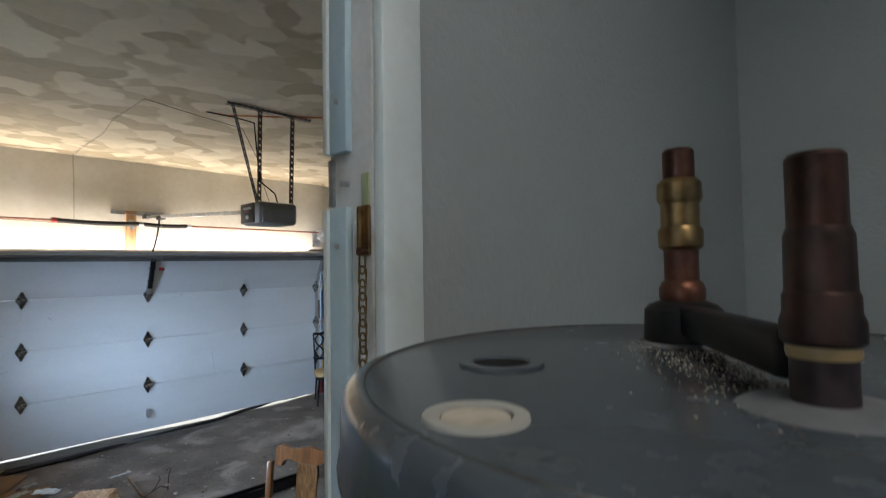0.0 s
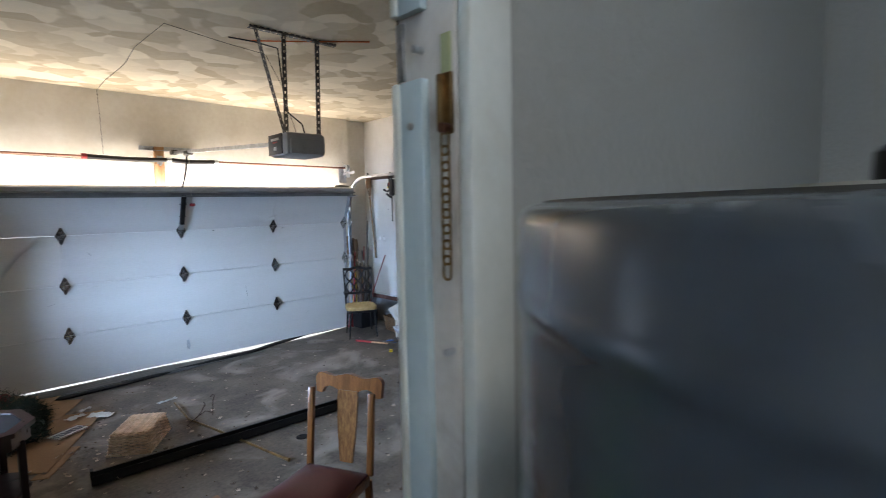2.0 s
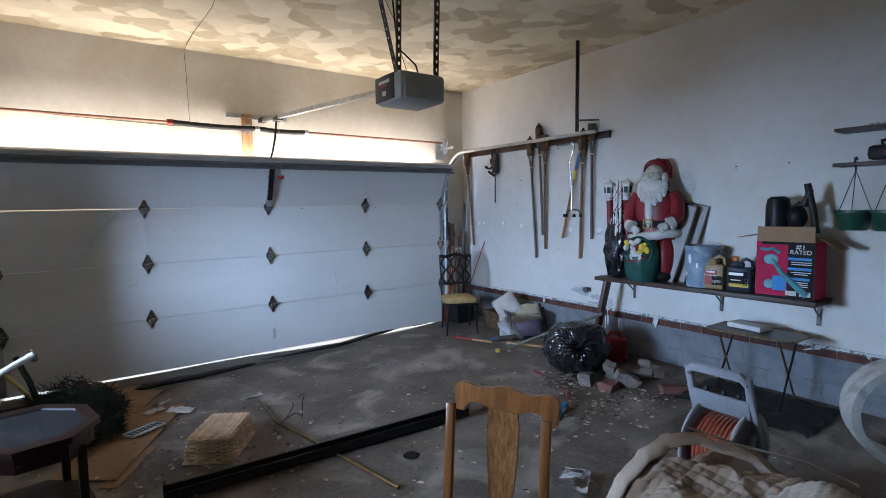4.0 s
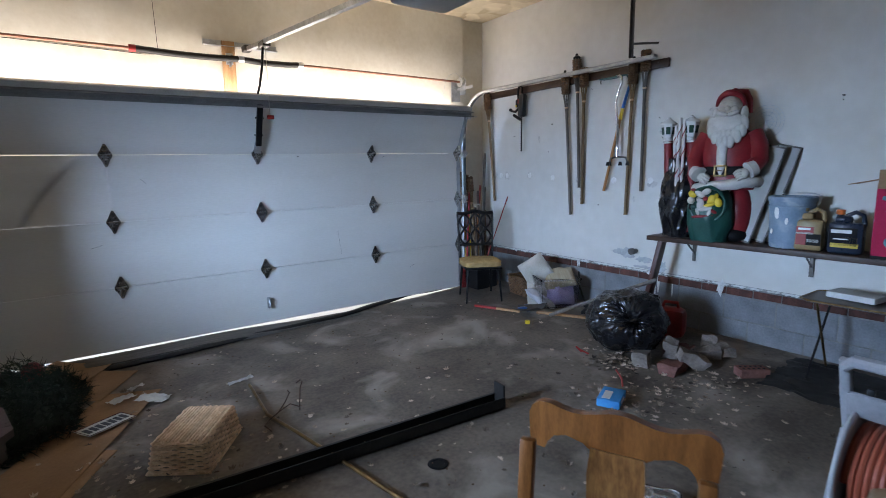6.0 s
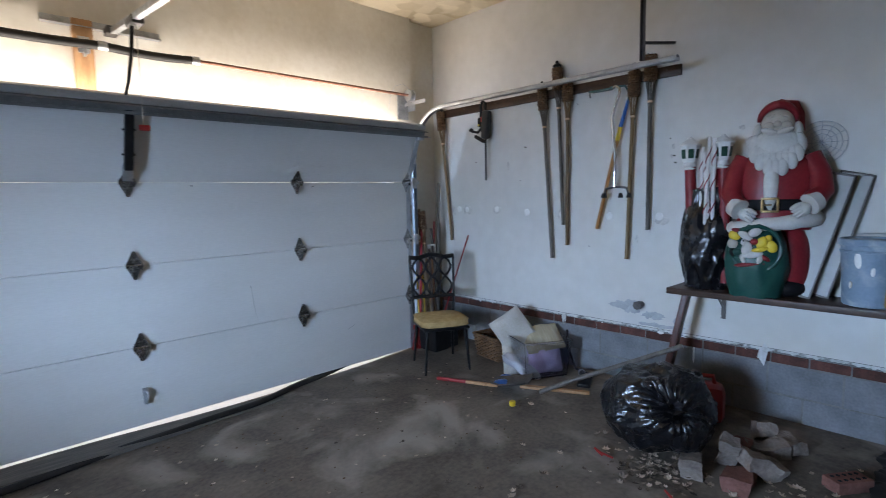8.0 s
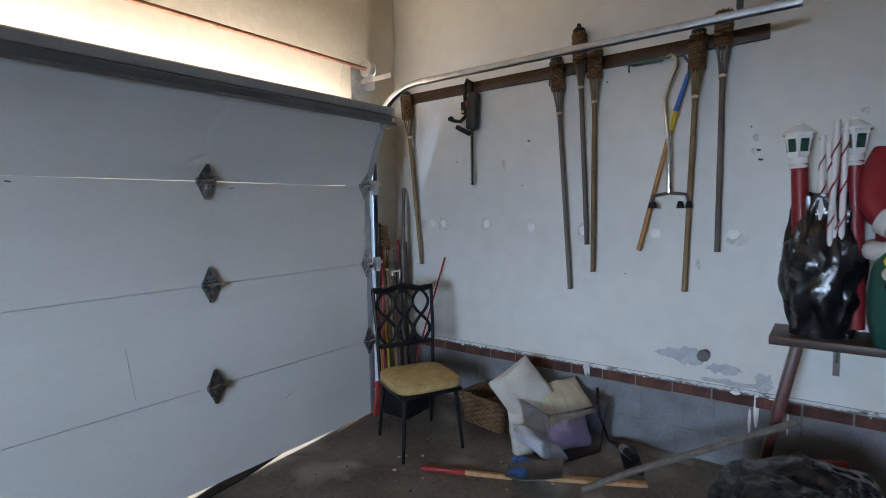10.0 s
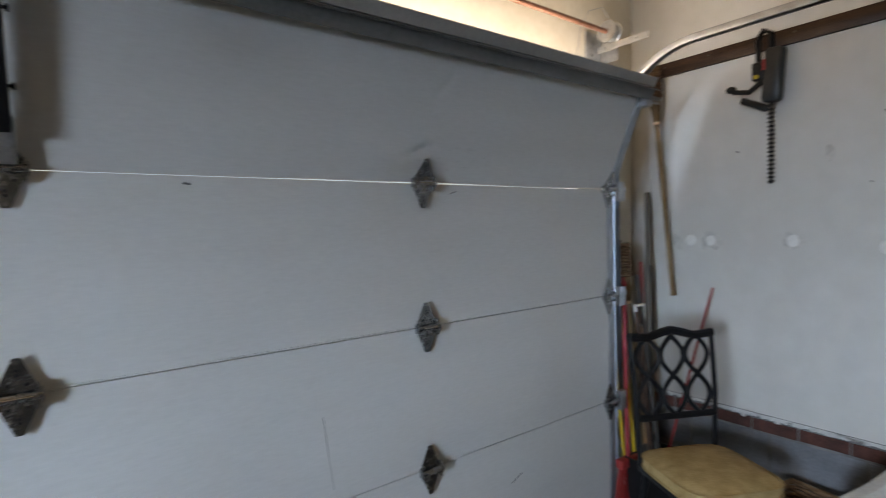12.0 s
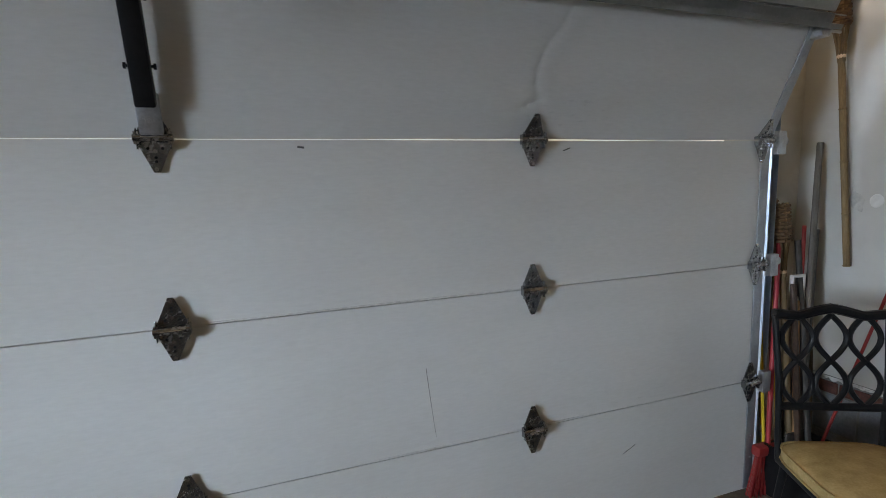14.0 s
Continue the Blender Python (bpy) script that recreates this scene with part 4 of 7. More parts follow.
# ---- things hung on the block wall ----
wall_rail = thing("wall_rail", -0.012, -1.11, 2.42, label="dark wooden hanging rail fixed to the white wall", category="wall rail")
part("board", B(0, 0.48, 0, 0.024, 1.438, 0.075, bevel=0.003), DARKWOOD, wall_rail)
part("board", B(0, -0.72, 0, 0.024, 0.958, 0.075, bevel=0.003), DARKWOOD, wall_rail)
for y in (-1.1, -0.7, -0.3, 0.1, 0.5, 0.9, 1.15):
    part("screw", rod(bmesh.new(), (-0.011, y, 0.012), (-0.0145, y, 0.012), 0.005, n=10), STEELDARK, wall_rail)


def torch(y0, z0, y1, z1, pole, x0=-0.06, x1=-0.04, cap=True, group="bamboo torches on the wall"):
    """A garden torch: woven basket head, splayed strips and a jointed pole; head at y0, z0, foot at y1, z1."""
    a, b = Vector((x0, y0, z0)), Vector((x1, y1, z1))
    L = (b - a).length
    t = thing("garden_torch", *b, label="weathered bamboo garden torch with a woven head hung on the wall" if group.endswith("wall") else "weathered bamboo garden torch leaning in the corner", category="garden torch", group=group)
    t.matrix_world = Matrix.Translation(b) @ (a - b).to_track_quat("Z", "Y").to_matrix().to_4x4()
    prof = []
    k = int((L - 0.34) / 0.2)
    for i in range(k + 1):
        z = i * (L - 0.34) / max(k, 1)
        prof += [(0.0145, z + 0.004), (0.0178, z + 0.009), (0.0145, z + 0.014), (0.0152, z + (L - 0.34) / max(k, 1) - 0.01)]
    part("pole", lathe(bmesh.new(), prof[:-1], 12), pole, t)
    for i in range(9):
        c = 2 * math.pi * i / 9
        ca, sa = math.cos(c), math.sin(c)
        bm = tube(bmesh.new(), [(0.012 * ca, 0.012 * sa, L - 0.36), (0.018 * ca, 0.018 * sa, L - 0.28), (0.03 * ca, 0.03 * sa, L - 0.2), (0.036 * ca, 0.036 * sa, L - 0.1), (0.035 * ca, 0.035 * sa, L - 0.005)], 0.0048, 6)
        part("splayed_strip", bm, pole, t)
    for i in range(11):
        z = L - 0.185 + i * 0.0165
        bm = tube(bmesh.new(), [((0.0365 + 0.0035 * (1 if (j + i) % 2 else -1)) * math.cos(2 * math.pi * j / 18), (0.0365 + 0.0035 * (1 if (j + i) % 2 else -1)) * math.sin(2 * math.pi * j / 18), z) for j in range(18)], 0.0085, 5, closed=True)
        part("woven_band", bm, WEAVE, t)
    part("binding", lathe(bmesh.new(), [(0.016, L - 0.345), (0.019, L - 0.34), (0.019, L - 0.33), (0.016, L - 0.325)], 14), WICKER, t)
    if cap:
        part("oil_can", lathe(bmesh.new(), [(0.026, L - 0.03), (0.038, L + 0.004), (0.036, L + 0.012), (0.014, L + 0.03), (0.012, L + 0.045), (0.004, L + 0.05)], 16), BLACK, t)
    return t


torch(0.1, 2.45, -0.02, 1.12, BAMBOO)
torch(-1.17, 2.48, -1.26, 1.02, GREYBAMBOO)
torch(-1.32, 2.62, -1.37, 1.31, GREYBAMBOO)
torch(-1.42, 2.52, -1.41, 1.14, BAMBOO, cap=False)
torch(-1.99, 2.47, -1.94, 1.06, BAMBOO)
torch(-2.11, 2.56, -2.1, 1.29, GREYBAMBOO, cap=False)

trim_ob = thing("hedge_trimmer", -0.07, -0.53, 2.12, label="black electric hedge trimmer hung blade down on the wall", category="hedge trimmer")
part("motor_body", B(0, -0.01, 0.12, 0.07, 0.085, 0.26, Matrix.Rotation(radians(4), 4, "X"), bevel=0.022), HEADPHONE, trim_ob)
part("rear_handle", tube(bmesh.new(), [(0, 0.0, 0.24), (0, 0.0, 0.32), (0, 0.035, 0.345), (0, 0.06, 0.3), (0, 0.055, 0.2), (0, 0.07, 0.12)], 0.014, 10), BLACK, trim_ob)
part("switch_housing", B(0, 0.055, 0.15, 0.05, 0.055, 0.09, bevel=0.012), BLACK, trim_ob)
bm = tube(bmesh.new(), [(0, 0.04, 0.1), (0, 0.1, 0.06), (0, 0.17, 0.075), (0, 0.18, 0.085)], 0.013, 10)
ellipsoid(bm, (0, 0.185, 0.09), (0.018, 0.026, 0.018))
part("front_handle", bm, BLACK, trim_ob)
part("hand_guard", B(0, 0.075, -0.005, 0.03, 0.14, 0.035, Matrix.Rotation(radians(28), 4, "X"), bevel=0.012), BLACK, trim_ob)
part("label_plate", B(-0.037, 0.02, 0.17, 0.003, 0.012, 0.05), REDP, trim_ob)
part("label_dot", rod(bmesh.new(), (-0.03, 0.055, 0.12), (-0.04, 0.055, 0.12), 0.01), YELLOW, trim_ob)
bm = B(0, 0, -0.2, 0.006, 0.012, 0.4)
for i in range(19):
    box(bm, 0, 0, -0.02 - i * 0.0205, 0.004, 0.03, 0.01, bevel=0.002)
part("blade", bm, BLACK, trim_ob)

cane = thing("quad_cane", -0.09, -1.86, 1.56, label="chrome four-footed walking cane hung on the wall", category="cane")
part("shaft", tube(bmesh.new(), [(0, 0, 0.06), (0, 0.0, 0.3), (0, 0.03, 0.58), (0, 0.0, 0.68), (0, -0.03, 0.75), (0, -0.025, 0.79), (0, 0.0, 0.81), (0, 0.02, 0.8)], 0.0115, 12), CHROME, cane)
part("base", tube(bmesh.new(), [(0.03, 0.1, 0.0), (0.02, 0.085, 0.045), (0, 0.0, 0.06), (0.02, -0.085, 0.05), (0.03, -0.1, 0.0)], 0.009, 10), STEELDARK, cane)
for x, y in ((0.03, 0.1), (0.03, -0.1), (-0.04, 0.07), (-0.04, -0.07)):
    part("rubber_foot", lathe(bmesh.new(), [(0.02, -0.025), (0.018, -0.01), (0.012, 0.012)], 14, Matrix.Translation((x, y, 0))), BLACK, cane)
hook = thing("garden_hoe", -0.05, -1.69, 1.29, label="orange-handled garden hoe with a blue and yellow neck", category="garden tool")
part("handle", rod(bmesh.new(), (0, 0, 0), (0, -0.165, 0.68), 0.014), surface("orange_varnished_wood", (0.3, 0.12, 0.035), (0.42, 0.19, 0.06), 0.4, stretch=(8, 8, 1)), hook)
part("yellow_collar", rod(bmesh.new(), (0, -0.165, 0.68), (0, -0.19, 0.78), 0.016), YELLOW, hook)
part("blue_neck", rod(bmesh.new(), (0, -0.19, 0.78), (0, -0.25, 0.97), 0.016, 0.012), surface("blue_plastic", (0.02, 0.1, 0.32), (0.03, 0.14, 0.4), 0.4), hook)
bm = tube(bmesh.new(), [(0, -0.25, 0.97), (0, -0.255, 1.03), (0, -0.22, 1.08), (0, -0.1, 1.085)], 0.008)
plate(bm, [(-0.03, -0.13), (0.03, -0.11), (0.03, 0.05), (-0.03, 0.07)], 1.07, 1.08)
part("blade", bm, surface("blue_green_steel", (0.03, 0.09, 0.1), (0.06, 0.14, 0.15), 0.4, 0.5), hook)
for y in (-1.62, -1.12):
    solid("wall_hook", tube(bmesh.new(), [(-0.024, y, 2.39), (-0.05, y, 2.37), (-0.055, y, 2.34), (-0.045, y, 2.325)], 0.005), STEELDARK, "small dark steel hook on the wall rail", "hook", group="hooks on the wall rail")

faucet = thing("wall_faucet", -0.0, -2.05, 0.72, label="dark capped water pipe stub in flaking plaster", category="pipe stub")
part("stub", rod(bmesh.new(), (0.02, 0, 0), (-0.06, 0, 0), 0.022, n=14), STEELDARK, faucet)
part("cap", rod(bmesh.new(), (-0.05, 0, 0), (-0.085, 0, 0), 0.032, n=8), STEELDARK, faucet)


# ---- shelf on the block wall and what stands on it ----
SH = 0.93
shelf = thing("wall_shelf", -0.165, -3.35, SH, label="long dark wooden wall shelf on steel brackets", category="shelf")
part("board", B(0, 0, -0.02, 0.33, 1.96, 0.04, bevel=0.004), DARKWOOD, shelf)
for y in (0.72, -0.16, -0.9):
    bm = B(0.155, y, -0.13, 0.006, 0.028, 0.2)
    box(bm, 0.02, y, -0.044, 0.27, 0.028, 0.006)
    box(bm, 0.08, y, -0.1, 0.2, 0.008, 0.012, Matrix.Rotation(radians(38), 4, "Y"))
    part("bracket", bm, STEELDARK, shelf, smooth=False)
post = thing("shelf_post", -0.26, -2.45, fz(-0.26), label="dark reddish wooden post propping the end of the shelf", category="post")
a, b = Vector((-0.02, 0.13, 0.0)), Vector((0, -0.03, SH - 0.04 - fz(-0.26)))
part("plank", box(bmesh.new(), *((a + b) / 2), 0.04, 0.1, (b - a).length, (b - a).to_track_quat("Z", "Y").to_matrix().to_4x4() @ Matrix.Rotation(radians(90), 4, "Z"), bevel=0.004), surface("red_brown_stained_wood", (0.06, 0.02, 0.014), (0.1, 0.034, 0.024), 0.4, stretch=(8, 8, 1)), post)

# moulded figure, one plain mesh
bm = bmesh.new()


def paint(since, index):
    for f in bm.faces:
        if f not in since:
            f.material_index = index


# legs, coat, arms
ellipsoid(bm, (0.02, -0.1, 0.2), (0.1, 0.11, 0.24), index=0, n=24)
ellipsoid(bm, (0.02, 0.06, 0.2), (0.09, 0.1, 0.22), index=0, n=24)
sheet(bm, lambda u, v: Vector(((0.115 - 0.055 * max(0.0, v - 0.55) ** 1.2) * math.cos(2 * math.pi * u) * (1 - max(0, v - 0.82) * 3.2) + 0.01, (0.2 + 0.03 * math.sin(math.pi * v) - 0.02 * v) * math.sin(2 * math.pi * u) * (1 - max(0, v - 0.82) * 3.4), 0.4 + 0.5 * v)), 36, 20, closed_u=True)
for sgn, hz in ((1, 0.0), (-1, 0.03)):
    known = set(bm.faces)
    tube(bm, [(0.02, 0.17 * sgn, 0.82), (-0.01, 0.225 * sgn, 0.72), (-0.05, 0.24 * sgn, 0.62), (-0.085, 0.215 * sgn, 0.56 + hz), (-0.115, 0.175 * sgn, 0.53 + hz)], lambda u: 0.07 - 0.014 * u, 14)
    paint(known, 0)
    known = set(bm.faces)
    tube(bm, [(-0.09, 0.215 * sgn, 0.545 + hz), (-0.12, 0.18 * sgn, 0.52 + hz)], 0.064, 16)
    for k in range(4):
        ellipsoid(bm, (-0.142 - 0.004 * k, (0.135 - 0.008 * k) * sgn, 0.485 + hz + 0.017 * (k - 1.5)), (0.022, 0.034, 0.013), Matrix.Rotation(radians(35 * sgn), 4, "X"))
    ellipsoid(bm, (-0.125, 0.148 * sgn, 0.495 + hz), (0.036, 0.045, 0.04))
    paint(known, 1)
# fur hem and front band, belt and buckle
known = set(bm.faces)
tube(bm, [(0.135 * math.cos(a) * -1, 0.225 * math.sin(a), 0.435 - 0.03 * math.sin(a)) for a in [2 * math.pi * k / 28 for k in range(28)]], lambda u: 0.042 + 0.004 * math.sin(u * 60), 12, closed=True)
ellipsoid(bm, (-0.112, 0.02, 0.68), (0.022, 0.04, 0.17), index=1)
paint(known, 1)
known = set(bm.faces)
lathe(bm, [(0.208, 0.515), (0.222, 0.52), (0.222, 0.575), (0.208, 0.58)], 36, Matrix.Translation((0.01, 0, 0)) @ Matrix.Diagonal((0.58, 1, 1, 1)))
ellipsoid(bm, (0.0, -0.09, 0.05), (0.11, 0.1, 0.06))
paint(known, 3)
known = set(bm.faces)
for y, z, sy, sz in ((0.02, 0.585, 0.095, 0.014), (0.02, 0.51, 0.095, 0.014), (0.062, 0.548, 0.014, 0.085), (-0.022, 0.548, 0.014, 0.085), (0.03, 0.548, 0.04, 0.008)):
    box(bm, -0.128, y, z, 0.016, sy, sz, bevel=0.003)
paint(known, 4)
# hood-like hat, face, brows, nose
known = set(bm.faces)
sheet(bm, lambda u, v: Vector((0.03 + (0.1 - 0.02 * v) * math.cos(2 * math.pi * u) * (1 - v ** 3) ** 0.5, -0.012 * v + (0.128 - 0.035 * v) * math.sin(2 * math.pi * u) * (1 - v ** 3) ** 0.5, 0.9 + 0.275 * v)), 28, 16, closed_u=True)
tube(bm, [(-0.072 + 1.2 * (0.105 * math.cos(a)) ** 2 + 0.035 * abs(math.cos(a)), 0.1 * math.cos(a), 1.04 + 0.09 * math.sin(a)) for a in [math.pi * k / 16 for k in range(17)]], lambda u: 0.012 + 0.012 * math.sin(math.pi * u), 10)
tube(bm, [(0.05, -0.04, 1.13), (0.055, -0.085, 1.13), (0.06, -0.11, 1.08), (0.06, -0.12, 0.98)], lambda u: 0.038 - 0.014 * u, 12)
paint(known, 0)
known = set(bm.faces)
ellipsoid(bm, (-0.03, 0, 1.02), (0.068, 0.09, 0.09), n=24)
ellipsoid(bm, (-0.105, 0, 1.015), (0.024, 0.022, 0.02))
for sgn in (-1, 1):
    ellipsoid(bm, (-0.085, 0.045 * sgn, 1.005), (0.03, 0.034, 0.028))
    ellipsoid(bm, (-0.098, 0.036 * sgn, 1.062), (0.012, 0.026, 0.008), Matrix.Rotation(radians(-14 * sgn), 4, "X"))
paint(known, 2)
# beard: overlapping locks that flare and end in points
known = set(bm.faces)
for sgn in (-1, 1):
    ellipsoid(bm, (-0.098, 0.04 * sgn, 0.975), (0.028, 0.05, 0.019), Matrix.Rotation(radians(18 * sgn), 4, "X"))
    ellipsoid(bm, (-0.03, 0.105 * sgn, 0.97), (0.05, 0.03, 0.06))
ellipsoid(bm, (-0.06, 0, 0.9), (0.07, 0.135, 0.09), n=24)
for row, (z, w, n) in enumerate(((0.905, 0.12, 8), (0.855, 0.11, 8), (0.81, 0.08, 6), (0.775, 0.035, 3))):
    for k in range(n):
        y = w * (2 * k / (n - 1) - 1)
        ellipsoid(bm, (-0.092 + 0.6 * y * y - 0.006 * row, y, z), (0.024, 0.034, 0.06), Matrix.Rotation(radians(y * 110), 4, "X"), n=12)
ellipsoid(bm, (-0.0, 0.135, 0.93), (0.04, 0.036, 0.036))
paint(known, 1)
# toy sack with moulded toys
known = set(bm.faces)
sheet(bm, lambda u, v: Vector((-0.09 + (0.1 + 0.03 * math.sin(math.pi * min(1, v * 1.25))) * math.cos(2 * math.pi * u) * (1 - v ** 6) ** 0.5, 0.085 + (0.14 + 0.04 * math.sin(math.pi * min(1, v * 1.15))) * math.sin(2 * math.pi * u) * (1 - v ** 8) ** 0.5, 0.47 * v)) + wobble(Vector((math.cos(6.28 * u) * 2, math.sin(6.28 * u) * 2, v * 3)), 1.3, 0.012), 40, 24, closed_u=True)
tube(bm, [(-0.2 + 0.9 * (0.13 * math.cos(a)) ** 2, 0.085 + 0.135 * math.cos(a), 0.29 + 0.135 * math.sin(a)) for a in [2 * math.pi * k / 26 for k in range(26)]], lambda u: 0.012 + 0.004 * math.sin(u * 50), 8, closed=True)
paint(known, 5)
for y, z, ry_, rz_, turn, k in ((0.2, 0.37, 0.035, 0.03, 20, 6), (0.21, 0.32, 0.03, 0.03, -10, 2), (0.19, 0.4, 0.03, 0.014, 10, 0), (0.14, 0.37, 0.045, 0.022, 30, 1), (0.09, 0.39, 0.04, 0.025, -25, 1), (0.05, 0.33, 0.03, 0.04, 25, 6), (0.0, 0.31, 0.03, 0.04, -30, 6), (0.015, 0.36, 0.018, 0.018, 0, 6), (0.06, 0.29, 0.05, 0.016, -15, 6), (0.13, 0.29, 0.03, 0.045, 10, 1), (0.1, 0.26, 0.06, 0.022, -8, 1), (0.145, 0.33, 0.02, 0.022, 0, 1), (0.06, 0.23, 0.018, 0.035, 20, 1), (0.15, 0.23, 0.014, 0.035, -25, 1), (0.11, 0.2, 0.09, 0.014, -6, 0), (0.03, 0.24, 0.03, 0.014, 30, 0), (0.09, 0.335, 0.025, 0.018, 0, 0), (0.18, 0.27, 0.03, 0.022, 15, 5), (0.21, 0.27, 0.018, 0.025, 0, 3), (0.15, 0.34, 0.005, 0.005, 0, 3)):
    ellipsoid(bm, (-0.212 + 1.3 * (y - 0.085) ** 2 + 0.5 * (z - 0.28) ** 2 - (0.006 if ry_ < 0.01 else 0), y, z), (0.016, ry_, rz_), Matrix.Rotation(radians(turn), 4, "X"), k, 12)
fig = solid("christmas_figure", bm, SUITRED, "red and white moulded plastic christmas figure standing on the shelf", "figurine")
for material in (BEARD, SKIN, PRINTBLACK, BRASS, SACK, YELLOW):
    fig.data.materials.append(material)
fig.matrix_world = pose(-0.17, -2.94, SH + 0.002, 0, 0, 12) @ Matrix.Diagonal((0.95, 0.94, 1.0, 1.0))

# lantern posts and striped canes in a black bag
cb = thing("black_sack", -0.17, -2.56, SH, label="black plastic sack wrapped round lawn decorations", category="sack")
bm = sheet(bmesh.new(), lambda u, v: Vector(((0.095 + 0.05 * math.sin(math.pi * min(1, v * 1.2))) * math.cos(2 * math.pi * u), (0.115 + 0.045 * math.sin(math.pi * min(1, v * 1.1))) * math.sin(2 * math.pi * u), v * 0.66)) + wobble(Vector((math.cos(2 * math.pi * u) * 3, math.sin(2 * math.pi * u) * 3, v * 6)), 1.0, 0.022) + wobble(Vector((math.cos(2 * math.pi * u) * 7, math.sin(2 * math.pi * u) * 7, v * 9)), 1.0, 0.008), 72, 56, closed_u=True)
part("plastic", bm, BAG, cb)
for y, z, r in ((-2.43, 1.93, 0.055), (-2.69, 1.93, 0.05)):
    lp = thing("lantern_post", -0.2, y + (0.06 if y > -2.5 else -0.0) * -1, SH, label="red plastic lawn post with a white lantern head", category="lawn ornament", group="lantern posts in the sack")
    H0 = z - SH
    part("post", rod(bmesh.new(), (0, 0, 0.05), (-0.01, 0.03, H0 - 0.2), 0.034, n=18), SUITRED, lp)
    mm = Matrix.Translation((-0.012, 0.035, H0 - 0.22))
    part("collar", lathe(bmesh.new(), [(0.036, 0), (0.04, 0.01), (0.034, 0.02), (0.04, 0.03), (0.036, 0.05)], 18, mm), WHITEP, lp)
    part("lantern", lathe(bmesh.new(), [(0.036, 0.05), (0.046, 0.06), (0.06, 0.15), (0.06, 0.155)], 6, mm), WHITEP, lp)
    for k in range(6):
        c = radians(60 * k + 30)
        o = part("pane", B(0, 0, 0, 0.004, 0.034, 0.06), GREENP, lp)
        o.matrix_basis = mm @ Matrix.Translation((0.047 * math.cos(c), 0.047 * math.sin(c), 0.105)) @ Matrix.Rotation(c, 4, "Z") @ Matrix.Rotation(radians(8), 4, "Y")
    part("roof", lathe(bmesh.new(), [(0.068, 0.155), (0.066, 0.165), (0.035, 0.19), (0.02, 0.2), (0.018, 0.21), (0.004, 0.216)], 18, mm), WHITEP, lp)
rnd = random.Random(8)
STRIPE = surface("white_cane_plastic", (0.6, 0.58, 0.56), (0.68, 0.66, 0.64), 0.4)
for i in range(7):
    y = -2.6 + rnd.uniform(-0.06, 0.06)
    cn = thing("striped_cane", -0.25 + rnd.uniform(-0.03, 0.03), y + 0.035, SH + 0.3, label="red and white striped plastic lawn cane in the sack", category="lawn ornament", group="striped canes in the sack")
    lean = rnd.uniform(-0.04, 0.05)
    top = rnd.uniform(0.56, 0.68)
    part("stem", tube(bmesh.new(), [(0, 0, 0), (0, lean * 0.5, top * 0.5), (0, lean, top)], 0.012, 10), STRIPE if i % 3 else SUITRED, cn)
    if i % 3:
        bm = bmesh.new()
        tube(bm, [(0.0125 * math.cos(a), 0.0125 * math.sin(a) + lean * a / 20, 0.15 + (top - 0.16) * a / 20) for a in [k * 0.5 for k in range(41)]], 0.004, 5)
        part("stripe", bm, SUITRED, cn)

DUSTYGLASS = surface("dusty_glass", (0.3, 0.29, 0.27), (0.36, 0.35, 0.33), 0.4, scale=3, fine=20, bump=0.05, stain=(0.42, 0.4, 0.37), stain_amount=0.3)
for dx, dy, edge, label in ((-0.17, 0.0, STEELDARK, "dusty framed window pane leaning on the figure"), (-0.1, -0.075, STEELDARK, "dark-edged window pane leaning behind another")):
    pane = thing("window_pane", dx, -3.06 + dy, SH + 0.012, label=label, category="window sash", group="leaning window panes")
    mm = Matrix.Rotation(radians(7), 4, "Y") @ Matrix.Rotation(radians(13.5), 4, "X")
    for y, z, sy, sz in ((0.078, 0.37, 0.01, 0.74), (-0.078, 0.37, 0.01, 0.74), (0, 0.006, 0.146, 0.012), (0, 0.735, 0.146, 0.012)):
        bm = B(0, y, z, 0.016, sy, sz, bevel=0.002)
        bmesh.ops.transform(bm, matrix=mm, verts=bm.verts)
        part("frame_bar", bm, edge, pane)
    bm = B(0, 0, 0.37, 0.005, 0.146, 0.72)
    bmesh.ops.transform(bm, matrix=mm, verts=bm.verts)
    part("pane", bm, DUSTYGLASS, pane)

wire = thing("wire_guard", -0.02, -3.13, 1.84, 0, 0, 0, label="round wire fan guard leaning behind the figure", category="fan guard")
for r in (0.125, 0.1, 0.075, 0.05):
    part("ring", tube(bmesh.new(), [(0, r * math.cos(2 * math.pi * k / 28), r * math.sin(2 * math.pi * k / 28)) for k in range(28)], 0.002, 5, closed=True), GALV, wire)
for k in range(6):
    c = math.pi * k / 6
    part("spoke", rod(bmesh.new(), (0, 0.125 * math.cos(c), 0.125 * math.sin(c)), (0, -0.125 * math.cos(c), -0.125 * math.sin(c)), 0.0018, n=5), GALV, wire)

